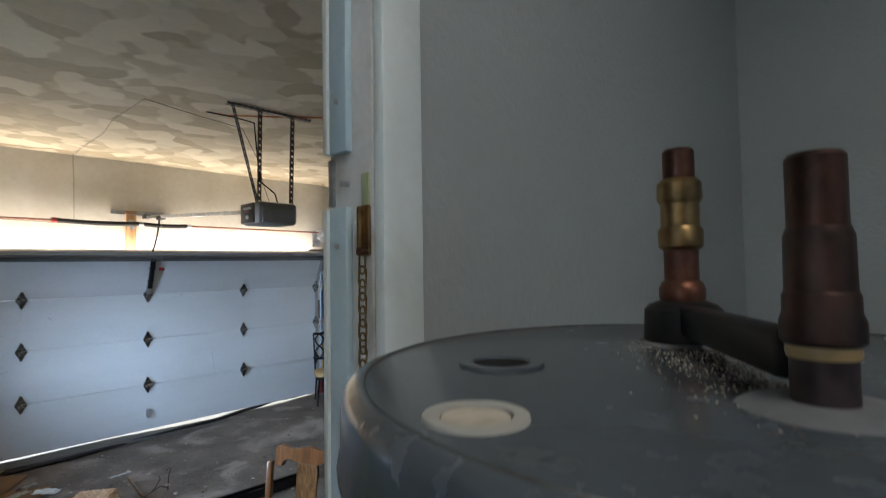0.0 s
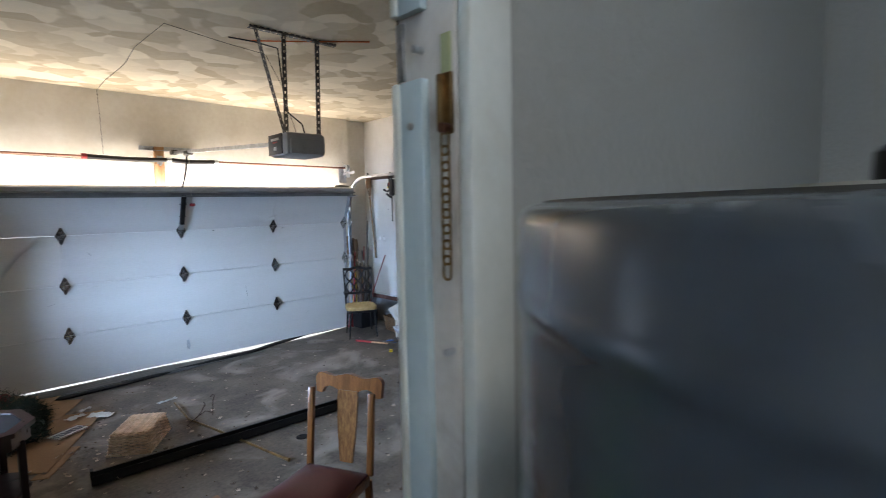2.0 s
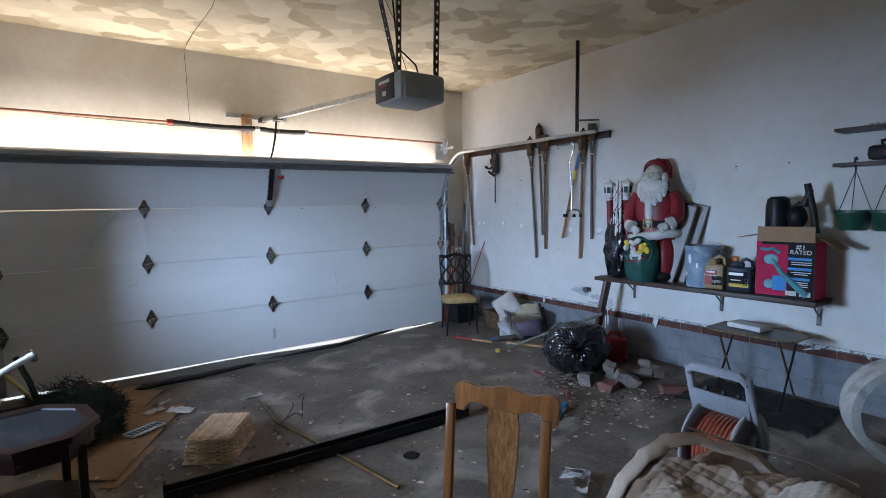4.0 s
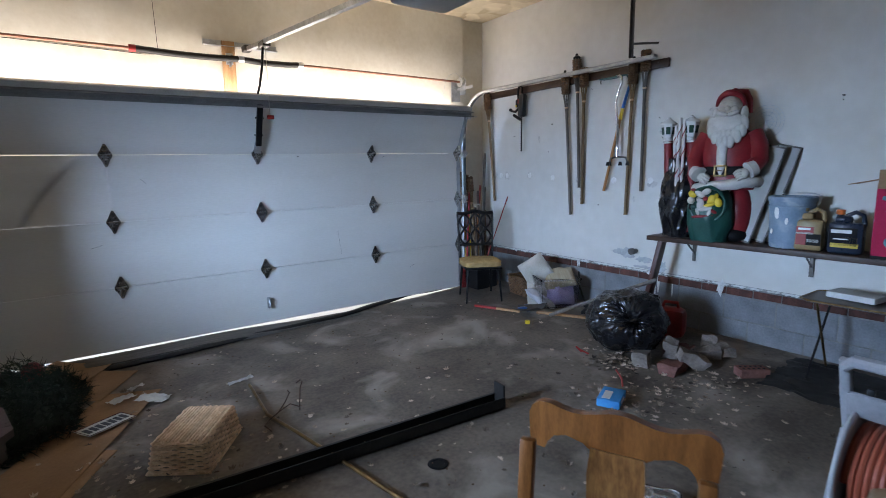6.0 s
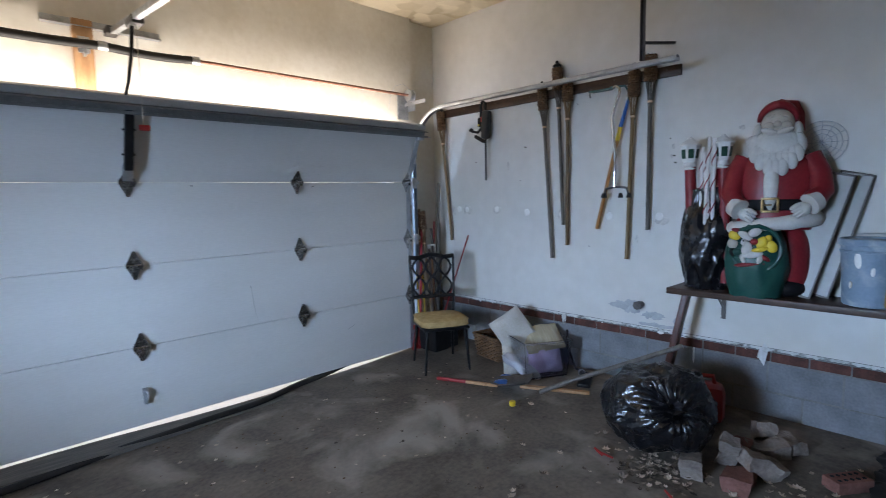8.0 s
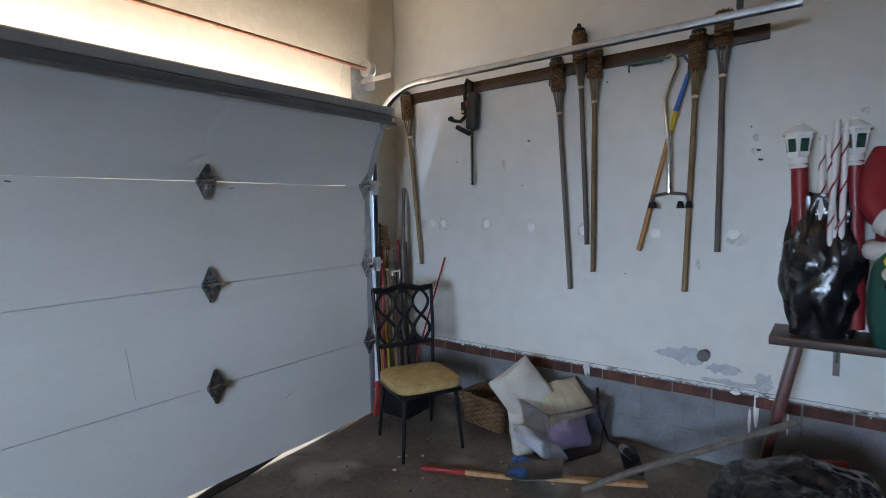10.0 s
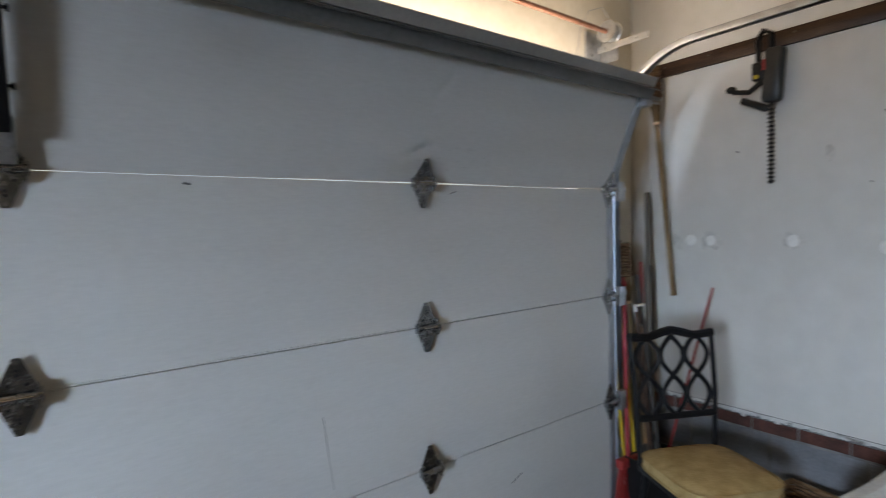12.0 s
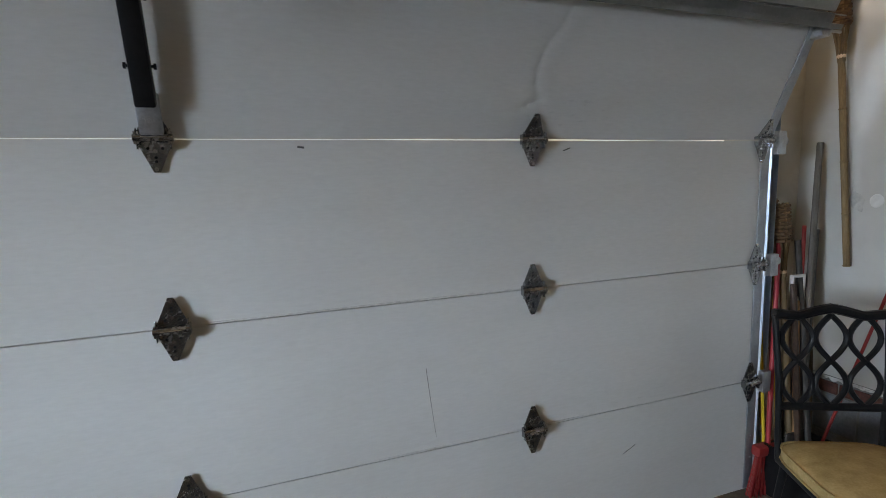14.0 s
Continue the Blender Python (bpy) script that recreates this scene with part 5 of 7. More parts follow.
pail = thing("paint_pail", -0.17, -3.41, SH, label="paint-splashed grey-blue lidded plastic pail", category="pail")
part("body", lathe(bmesh.new(), [(0.118, 0), (0.123, 0.006), (0.138, 0.29), (0.145, 0.292), (0.145, 0.302), (0.139, 0.305), (0.14, 0.33)], 40), BLUEPAIL, pail)
part("lid", lathe(bmesh.new(), [(0.148, 0.33), (0.152, 0.336), (0.152, 0.36), (0.147, 0.366), (0.13, 0.366), (0.128, 0.356), (0.004, 0.356)], 40), BLUEPAIL, pail)
part("handle", tube(bmesh.new(), [(0.02, -0.15, 0.3), (0.05, -0.16, 0.37), (0.08, -0.1, 0.385), (0.1, 0.0, 0.385), (0.08, 0.1, 0.38)], 0.003, 6), GALV, pail)
for y, w, z in ((0.04, 0.05, 0.26), (-0.02, 0.03, 0.2), (0.07, 0.02, 0.12)):
    part("paint_drip", ellipsoid(bmesh.new(), (-0.128, y, z), (0.006, w * 0.4, w)), WHITEP, pail, "white paint drip")


def jug(y, w, h, body, cap_mat, label, panels):
    j = thing("antifreeze_jug", -0.22, y, SH, 0, 0, 6, label=label, category="jug", group="antifreeze jugs on the shelf")
    bm = B(0, 0, h * 0.36, 0.1, w, h * 0.72, bevel=0.022)
    box(bm, 0, 0.02, h * 0.77, 0.075, w * 0.5, h * 0.2, bevel=0.025)
    part("body", bm, body, j)
    part("neck", lathe(bmesh.new(), [(0.02, h * 0.8), (0.02, h * 0.92)], 16, Matrix.Translation((0, w * 0.22, 0))), body, j)
    part("cap", lathe(bmesh.new(), [(0.024, h * 0.89), (0.025, h * 0.9), (0.025, h * 0.99), (0.022, h)], 18, Matrix.Translation((0, w * 0.22, 0))), cap_mat, j)
    part("handle", tube(bmesh.new(), [(0, w * 0.05, h * 0.86), (0, -w * 0.2, h * 0.95), (0, -w * 0.42, h * 0.88), (0, -w * 0.47, h * 0.7), (0, -w * 0.42, h * 0.5)], 0.014, 10), body, j)
    for mat_, yy, zz, sy, sz in panels:
        part("label_panel", B(-0.051, yy * w, zz * h, 0.002, sy * w, sz * h), mat_, j)
    return j


j1 = jug(-3.55, 0.17, 0.3, GOLD, GOLD, "tan antifreeze jug with a red and black label", [(REDP, 0.1, 0.48, 0.6, 0.14), (PRINTBLACK, -0.2, 0.26, 0.5, 0.26), (REDP, 0.22, 0.26, 0.35, 0.26)])
mm = Matrix.Translation((-0.054, 0.02, 0.115)) @ Matrix.Rotation(radians(-90), 4, "Z") @ Matrix.Rotation(radians(90), 4, "X")
lettering("ANTIFREEZE", 0.018, mm, PAPER, j1)
lettering("50/50", 0.03, Matrix.Translation((0, -0.05, -0.055)) @ mm, PAPER, j1)
part("logo_bar", B(-0.053, 0.02, 0.15, 0.002, 0.07, 0.014), WHITEP, j1)
j2 = jug(-3.76, 0.19, 0.29, NAVY, ORANGE, "dark navy antifreeze jug with an orange cap and yellow label", [(PRINTBLACK, 0.05, 0.4, 0.78, 0.4), (YELLOW, 0.0, 0.2, 0.78, 0.1), (GOLD, -0.15, 0.32, 0.4, 0.14)])
part("logo_bar", B(-0.054, 0.02, 0.15, 0.002, 0.11, 0.022), WHITEP, j2)
part("logo_bar", B(-0.054, 0.02, 0.1, 0.002, 0.08, 0.008), WHITEP, j2)

carton = thing("blower_carton", -0.2, -4.11, SH, 0, 0, 3, label="open printed carton holding a black leaf blower", category="carton")
bm = bmesh.new()
for x, y, sx, sy in ((-0.128, 0, 0.005, 0.385), (0.128, 0, 0.005, 0.385), (0, 0.19, 0.25, 0.005), (0, -0.19, 0.25, 0.005)):
    box(bm, x, y, 0.235, sx, sy, 0.46)
box(bm, 0, 0, 0.006, 0.25, 0.38, 0.006)
part("walls", bm, CARD, carton, smooth=False)
part("front_print", B(-0.1325, 0.085, 0.22, 0.002, 0.215, 0.43), PINK, carton)
part("front_print", B(-0.1325, -0.107, 0.22, 0.002, 0.168, 0.43), PRINTBLACK, carton)
part("front_band", B(-0.1345, 0, 0.012, 0.002, 0.385, 0.02), PRINTBLACK, carton)
part("front_band", B(-0.1345, -0.02, 0.425, 0.002, 0.345, 0.02), PRINTBLACK, carton)
part("side_print", B(0, -0.195, 0.22, 0.25, 0.002, 0.43), PINK, carton)
for z, w in ((0.31, 0.15), (0.235, 0.15), (0.16, 0.13)):
    part("print_bar", B(-0.1345, -0.1, z, 0.002, w, 0.02), CYAN, carton)
for z in (0.285, 0.27, 0.21, 0.195, 0.135, 0.12, 0.105):
    part("print_line", B(-0.1345, -0.11, z, 0.0016, 0.13 if z > 0.2 else 0.09, 0.006), PAPER, carton)
part("print_panel", B(-0.1345, 0.03, 0.12, 0.002, 0.09, 0.11), CYAN, carton)
part("print_disc", rod(bmesh.new(), (-0.1335, 0.1, 0.11), (-0.1352, 0.1, 0.11), 0.035, n=24), TEAL, carton)
bm = bmesh.new()
tube(bm, [(-0.134, 0.16, 0.38), (-0.134, 0.12, 0.37), (-0.134, 0.08, 0.385), (-0.134, 0.03, 0.35)], 0.012, 8)
ellipsoid(bm, (-0.134, 0.09, 0.3), (0.004, 0.05, 0.04))
tube(bm, [(-0.134, 0.08, 0.3), (-0.1345, 0.02, 0.2), (-0.135, -0.15, 0.04)], lambda u: 0.012 + 0.012 * u, 8)
part("picture", bm, TEAL, carton, "teal picture of a blower")
mm = Matrix.Translation((-0.1345, -0.105, 0.345)) @ Matrix.Rotation(radians(-90), 4, "Z") @ Matrix.Rotation(radians(90), 4, "X")
lettering("RATED", 0.045, mm, PAPER, carton)
lettering("#1", 0.06, Matrix.Translation((0, 0.0, 0.036)) @ mm, PAPER, carton)
for y in (-0.05, -0.14):
    part("bar_code", B(-0.136, y, 0.05, 0.002, 0.07, 0.035), PAPER, carton)
part("flap", B(-0.13, 0.0, 0.505, 0.005, 0.38, 0.09), CARD, carton)
part("flap", B(-0.02, 0.265, 0.475, 0.24, 0.15, 0.005, Matrix.Rotation(radians(-12), 4, "X")), CARD, carton)
part("flap", B(0.0, -0.27, 0.43, 0.24, 0.15, 0.005, Matrix.Rotation(radians(35), 4, "X")), CARD, carton)
blower = thing("leaf_blower", -0.2, -4.08, SH + 0.3, label="black leaf blower upended in its carton", category="leaf blower")
bm = lathe(bmesh.new(), [(0.075, 0), (0.085, 0.1), (0.085, 0.25), (0.075, 0.31), (0.05, 0.33)], 24, Matrix.Translation((0, 0.07, 0.15)))
part("housing", bm, BLACK, blower)
part("motor", ellipsoid(bmesh.new(), (0, -0.06, 0.32), (0.07, 0.07, 0.09), n=20), BLACK, blower)
part("nozzle", tube(bmesh.new(), [(0, -0.03, 0.38), (0, -0.08, 0.42), (0, -0.11, 0.41), (0, -0.14, 0.52), (0, -0.12, 0.57), (0, -0.17, 0.35), (0, -0.19, 0.2)], 0.024, 12), BLACK, blower)

# ---- two upper shelves ----
for z, extra in ((2.17, 0), (1.925, 1)):
    us = thing("upper_shelf", -0.12, -4.75, z, label="short dark wooden wall shelf on one steel bracket", category="shelf", group="upper shelves")
    part("board", B(0, 0, 0, 0.22, 0.78, 0.022, bevel=0.003), DARKWOOD, us)
    bm = B(0.112, 0.05, -0.1, 0.006, 0.024, 0.2)
    box(bm, 0.01, 0.05, -0.014, 0.2, 0.024, 0.006)
    part("bracket", bm, STEELDARK, us, smooth=False)
rnd = random.Random(4)
for i in range(9):
    solid("spare_fitting", lathe(bmesh.new(), [(0.012, 0), (0.016, 0.006), (0.012, 0.016), (0.005, 0.02)], 10, pose(-0.13 + rnd.uniform(-0.04, 0.04), -4.55 - i * 0.035, 2.183)), GALV, "small metal fitting lying on the upper shelf", "fitting", group="fittings on the upper shelf")
vac = thing("hand_vacuum", -0.14, -4.72, 1.938, label="black and dark red hand-held vacuum lying on the shelf", category="vacuum")
part("body", B(0, 0, 0.06, 0.11, 0.36, 0.1, bevel=0.03), BLACK, vac)
part("red_band", B(-0.05, -0.04, 0.05, 0.02, 0.24, 0.035, bevel=0.008), REDP, vac)
part("handle", tube(bmesh.new(), [(0, 0.1, 0.1), (0, 0.11, 0.14), (0, 0.05, 0.145), (0, 0.03, 0.1)], 0.012), BLACK, vac)
nb = thing("printed_packet", -0.13, -4.99, 1.938, label="dark printed packet with white lettering on the shelf", category="packet")
part("packet", B(0, 0, 0.09, 0.14, 0.15, 0.18, bevel=0.01), PRINTBLACK, nb)
part("print_bar", B(-0.072, 0.01, 0.15, 0.003, 0.12, 0.024), PAPER, nb)
for z in (0.11, 0.09, 0.07):
    part("print_bar", B(-0.072, 0.01, z, 0.003, 0.08, 0.008), PAPER, nb)
for y in (-4.49, -4.69):
    pt = thing("hanging_pot", -0.2, y, 1.46, label="dark green plastic plant pot hanging from the shelf", category="plant pot", group="hanging pots")
    part("pot", lathe(bmesh.new(), [(0.075, 0), (0.08, 0.005), (0.103, 0.12), (0.112, 0.122), (0.112, 0.142), (0.104, 0.142), (0.1, 0.13), (0.072, 0.01), (0.004, 0.01)], 32), GREENP, pt)
    for k in range(3):
        c = 2 * math.pi * k / 3 + 0.4
        part("hanger_wire", rod(bmesh.new(), (0.105 * math.cos(c), 0.105 * math.sin(c), 0.13), (0.0, 0.0, 0.42), 0.003, n=6), BLACK, pt)
    part("hook", tube(bmesh.new(), [(0, 0, 0.41), (0, 0, 0.45), (-0.03, 0, 0.475), (-0.03, 0, 0.505), (0.0, 0, 0.51), (0.02, 0, 0.495)], 0.006), BLACK, pt)
for y, z in ((-3.6, 1.98), (-4.0, 1.98), (-2.28, 1.78), (-2.27, 1.83), (-0.95, 2.0)):
    solid("wall_anchor", tube(bmesh.new(), [(0.0, y, z), (-0.02, y, z), (-0.03, y - 0.015, z - 0.004)], 0.005, 6), STEELDARK, "bent nail stuck in the white wall", "nail", group="nails in the wall")


# ---- corner by the overhead door ----
chair = thing("dinette_chair", -0.71, -0.54, fz(-0.7), 0, 0, -26, label="black metal dinette chair with a mustard seat and looped back", category="chair")
SEATZ = 0.4
def seat_pad(u, v):
    """A stuffed pad with rounded corners, domed in the middle."""
    a, th = 2 * math.pi * u, math.pi * (v - 0.5)
    c, d = math.cos(a), math.sin(a)
    k = (abs(c) ** 5 + abs(d) ** 5) ** -0.2
    r = abs(math.cos(th)) ** 0.28
    return Vector((0.215 * c * k * r, 0.21 * d * k * r, SEATZ + 0.028 + 0.034 * math.copysign(abs(math.sin(th)) ** 0.6, th) + (0.02 * (1 - r * r) if th > 0 else 0)))


bm = sheet(bmesh.new(), seat_pad, 56, 28, closed_u=True)
bmesh.ops.remove_doubles(bm, verts=bm.verts, dist=0.0004)
part("seat", bm, GOLDCLOTH, chair)
for z in (0.008, 0.05):
    part("piping", tube(bmesh.new(), [Vector((seat_pad(k / 56, 0.5).x, seat_pad(k / 56, 0.5).y, SEATZ + z)) * 1.0 for k in range(56)], 0.0045, 6, closed=True), GOLDCLOTH, chair)
part("seat_frame", B(0, 0, SEATZ - 0.018, 0.41, 0.4, 0.025, bevel=0.008), BLACK, chair)
for x in (-1, 1):
    part("leg", rod(bmesh.new(), (0.17 * x, -0.17, SEATZ - 0.02), (0.2 * x, -0.2, 0.0), 0.016, 0.01), BLACK, chair)
    part("leg", rod(bmesh.new(), (0.17 * x, 0.18, SEATZ - 0.02), (0.19 * x, 0.24, 0.0), 0.016, 0.01), BLACK, chair)
    part("back_post", tube(bmesh.new(), [(0.19 * x, 0.2, SEATZ - 0.02), (0.2 * x, 0.21, 0.7), (0.21 * x, 0.25, 0.96)], 0.012, 10), BLACK, chair)
part("top_rail", tube(bmesh.new(), [(-0.215, 0.25, 0.965), (-0.12, 0.255, 0.955), (-0.05, 0.258, 0.975), (0, 0.258, 0.985), (0.05, 0.258, 0.975), (0.12, 0.255, 0.955), (0.215, 0.25, 0.965)], 0.02, 10), BLACK, chair)
part("lower_rail", rod(bmesh.new(), (-0.2, 0.21, 0.6), (0.2, 0.21, 0.6), 0.016), BLACK, chair)
for k in range(3):
    for s in (-1, 1):
        pts = []
        for i in range(25):
            u = i / 24
            pts.append((-0.125 + 0.125 * k + s * 0.058 * math.sin(u * math.pi * 2), 0.212 + 0.042 * u, 0.6 + 0.36 * u))
        part("back_loop", tube(bmesh.new(), pts, 0.011, 8), BLACK, chair)

# bundle of tools in the corner
rnd = random.Random(12)
for i, (x, y, h, tx, ty) in enumerate(((-0.42, 0.1, 1.5, 0.05, 0.05), (-0.34, 0.1, 1.46, 0.03, 0.04), (-0.3, 0.05, 1.44, 0.0, 0.06))):
    torch(y + ty, h, y - 0.04, fz(x) + 0.02, BAMBOO, x0=x - 0.05, x1=x + 0.02, cap=False, group="torches in the corner")
for x0, y0, x1, y1, h, material, r in ((-0.3, -0.02, -0.08, 0.12, 1.72, GREYBAMBOO, 0.015), (-0.25, 0.0, -0.12, 0.08, 1.3, STEELDARK, 0.013), (-0.36, -0.05, -0.18, 0.1, 1.32, REDP, 0.009), (-0.3, -0.1, -0.22, 0.1, 1.25, STEELDARK, 0.014), (-0.45, -0.05, -0.35, 0.12, 1.1, YELLOW, 0.008), (-0.5, -0.02, -0.42, 0.12, 0.95, YELLOW, 0.007), (-0.42, -0.12, 0.0, -0.22, 1.18, REDP, 0.007), (-0.2, -0.02, -0.1, 0.1, 1.0, BAMBOO, 0.013), (-0.38, -0.1, -0.3, 0.05, 1.05, DARKWOOD, 0.014)):
    st = thing("garden_stake", x0, y0, fz(x0), label="long thin tool handle leaning in the corner", category="tool handle", group="handles in the corner")
    part("stick", rod(bmesh.new(), (0, 0, 0), (x1 - x0, y1 - y0, h - fz(x0)), r, n=10), material, st)
spade = thing("spade", -0.34, -0.04, fz(-0.34), label="wooden-shafted spade with a white grip leaning in the corner", category="spade")
part("shaft", rod(bmesh.new(), (0, 0, 0.25), (0.08, 0.1, 0.88), 0.015), RAWWOOD, spade)
part("grip", tube(bmesh.new(), [(0.08, 0.1, 0.87), (0.045, 0.1, 0.93), (0.04, 0.1, 1.0), (0.12, 0.1, 1.0), (0.12, 0.1, 0.93), (0.085, 0.1, 0.87)], 0.011, 10), WHITEP, spade)
part("blade", B(0.01, 0.0, 0.14, 0.16, 0.012, 0.26, bevel=0.004), STEELDARK, spade)
broom = thing("red_broom", -0.5, -0.02, fz(-0.5), label="red-bristled broom standing behind the chair", category="broom")
bm = bmesh.new()
for i in range(90):
    a = rnd.uniform(-0.11, 0.11)
    b = rnd.uniform(-0.025, 0.025)
    rod(bm, (a * 0.6, b * 0.6, 0.2), (a, b, 0.0), 0.003, n=4)
part("bristles", bm, REDP, broom)
part("head", B(0, 0, 0.22, 0.16, 0.05, 0.05, bevel=0.012), REDP, broom)
part("handle", rod(bmesh.new(), (0, 0, 0.23), (0.15, 0.12, 1.25), 0.011), surface("red_handle", (0.3, 0.02, 0.03), (0.4, 0.03, 0.04), 0.4), broom)
cr = thing("black_crate", -0.37, -0.14, fz(-0.37), label="black plastic crate under the dinette chair", category="crate")
bm = bmesh.new()
for x, y, sx, sy in ((-0.15, 0, 0.01, 0.24), (0.15, 0, 0.01, 0.24), (0, 0.12, 0.3, 0.01), (0, -0.12, 0.3, 0.01)):
    part("side", B(x, y, 0.12, sx, sy, 0.24), BLACK, cr, smooth=False)
part("base", B(0, 0, 0.006, 0.3, 0.24, 0.01), BLACK, cr, smooth=False)


def woven(name, L, W, H, flare, material, label, category, x, y, z, rz, upside=False, pitch=0.0155, loops=True):
    """A tapered basket of woven courses round upright stakes, with a plaited rim."""
    t = thing(name, x, y, z, 0, 0, rz, label=label, category=category)
    n = int(H / pitch)
    stakes = []
    for i in range(int(L / 0.035)):
        stakes += [(-0.5 + (i + 0.5) / int(L / 0.035), -0.5), (-0.5 + (i + 0.5) / int(L / 0.035), 0.5)]
    for i in range(int(W / 0.035)):
        stakes += [(-0.5, -0.5 + (i + 0.5) / int(W / 0.035)), (0.5, -0.5 + (i + 0.5) / int(W / 0.035))]
    bm = bmesh.new()
    for sx, sy in stakes:
        rod(bm, (sx * L, sy * W, H if upside else 0.0), (sx * (L + flare), sy * (W + flare), 0.0 if upside else H), 0.0045, n=5)
    part("stakes", bm, material, t)
    for k in range(n):
        v = (k + 0.5) / n
        f = flare * (1 - v if upside else v)
        lx, ly = (L + f) / 2, (W + f) / 2
        pts = []
        nx, ny = int(L / 0.035) * 2, int(W / 0.035) * 2
        c = 0
        for (ax, ay), (bx, by), m in (((-lx, -ly), (lx, -ly), nx), ((lx, -ly), (lx, ly), ny), ((lx, ly), (-lx, ly), nx), ((-lx, ly), (-lx, -ly), ny)):
            d = Vector((bx - ax, by - ay, 0)).normalized()
            nn = Vector((d.y, -d.x, 0))
            for i in range(m):
                c += 1
                p = Vector((ax, ay, v * H)).lerp(Vector((bx, by, v * H)), (i + 0.5) / m)
                pts.append(p + nn * (0.0055 if (c // 2 + k) % 2 else -0.0035))
        part("course", tube(bmesh.new(), pts, pitch * 0.56, 6, closed=True), material, t)
    zb = H if upside else 0.0
    for i in range(int(W / 0.017)):
        y0 = -W / 2 + (i + 0.5) * W / int(W / 0.017)
        part("base_strand", tube(bmesh.new(), [(-L / 2 + j * L / 16, y0, zb - 0.004 + (0.004 if (i + j) % 2 else 0.0)) for j in range(17)], 0.0105, 5), material, t)
    part("liner", B(0, 0, zb - (0.008 if upside else -0.004), L - 0.01, W - 0.01, 0.006), material, t)
    zr = 0.006 if upside else H
    lx, ly = (L + flare) / 2, (W + flare) / 2
    part("rim", tube(bmesh.new(), [(-lx, -ly, zr), (lx, -ly, zr), (lx, ly, zr), (-lx, ly, zr)], 0.011, 8, closed=True), material, t)
    return t


woven("brown_basket", 0.3, 0.2, 0.2, 0.05, WEAVE, "brown woven basket standing behind the plastic tub", "basket", -0.24, -0.78, fz(-0.2) + 0.005, 80)
woven("wicker_basket", 0.41, 0.27, 0.165, 0.05, WICKER, "honey-coloured wicker basket lying upside down on the floor", "basket", -3.925, -1.96, fz(-3.95) + 0.004, 57, upside=True, pitch=0.0125)

tub = thing("plastic_tub", -0.27, -1.23, fz(-0.3) + 0.004, 0, 0, -28, label="cloudy clear plastic storage tub stuffed with cloths", category="storage tub")
bm = bmesh.new()


def tubwall(u, v):
    a = 2 * math.pi * u
    c, s = math.cos(a), math.sin(a)
    k = 1 / max(abs(c), abs(s)) ** 0.86
    return Vector(((0.19 + 0.03 * v) * c * k, (0.26 + 0.03 * v) * s * k, v * 0.3))


sheet(bm, tubwall, 48, 6, closed_u=True)
part("wall", thicken(bm, 0.004), TUBPLASTIC, tub)
part("rim", tube(bmesh.new(), [tubwall(i / 48, 1) for i in range(48)], 0.01, 8, closed=True), TUBPLASTIC, tub)
part("base", B(0, 0, 0.006, 0.36, 0.5, 0.006), TUBPLASTIC, tub)


def cushion(name, x, y, z, L, W, T, rx, ry, rz, material, label, category, crease=0.02):
    bm = bmesh.new()

    def f(s):
        def g(u, v):
            a, b = 2 * u - 1, 2 * v - 1
            e = (1 - a ** 2) ** 0.5 * (1 - b ** 2) ** 0.5 if abs(a) < 1 and abs(b) < 1 else 0
            k = 1 - 0.05 * (1 - abs(a)) * abs(b) - 0.05 * (1 - abs(b)) * abs(a)
            p = Vector((a * L / 2 * k, b * W / 2 * k, s * T / 2 * e))
            return p + wobble(p + Vector((x, y, 0)), 11, crease * min(1, e * 2)) + wobble(p, 4, crease)
        return g
    sheet(bm, f(1), 18, 18)
    sheet(bm, f(-1), 18, 18)
    bmesh.ops.remove_doubles(bm, verts=bm.verts, dist=0.0015)
    o = solid(name, bm, material, label, category)
    o.matrix_world = pose(x, y, z, rx, ry, rz)
    return o


pil = cushion("pillow", -0.38, -1.1, 0.42, 0.29, 0.31, 0.15, 72, 0, -55, PILLOW, "soiled white pillow sticking out of the tub", "pillow")
pil.matrix_world = pil.matrix_world @ pose(0, 0, 0, 0, 0, 38)
cushion("small_cushion", -0.24, -1.3, 0.36, 0.32, 0.26, 0.1, 35, -8, -35, surface("cream_corduroy", (0.36, 0.3, 0.2), (0.46, 0.4, 0.29), 0.9, stretch=(14, 1, 1)), "cream ribbed cushion lying in the tub", "cushion")
cushion("lilac_cloth", -0.26, -1.33, 0.2, 0.3, 0.28, 0.2, 70, 0, -30, LILAC, "lilac fleece bundled inside the tub", "cloth", 0.03)
cushion("white_cloth", -0.36, -1.16, 0.19, 0.3, 0.28, 0.24, 65, 0, -30, PILLOW, "white cloth bundled inside the tub", "cloth", 0.03)
cushion("grey_garment", -0.47, -1.26, 0.16, 0.12, 0.36, 0.1, 30, 0, 35, surface("grey_jersey", (0.4, 0.4, 0.42), (0.5, 0.5, 0.52), 0.9), "grey garment hanging out of the tub", "garment", 0.03)
cushion("blue_wrapper", -0.68, -1.24, fz(-0.66) + 0.035, 0.2, 0.1, 0.05, 0, 0, 20, surface("blue_foil_wrapper", (0.02, 0.1, 0.35), (0.05, 0.18, 0.5), 0.3), "crumpled blue wrapper on the floor", "wrapper", 0.03)

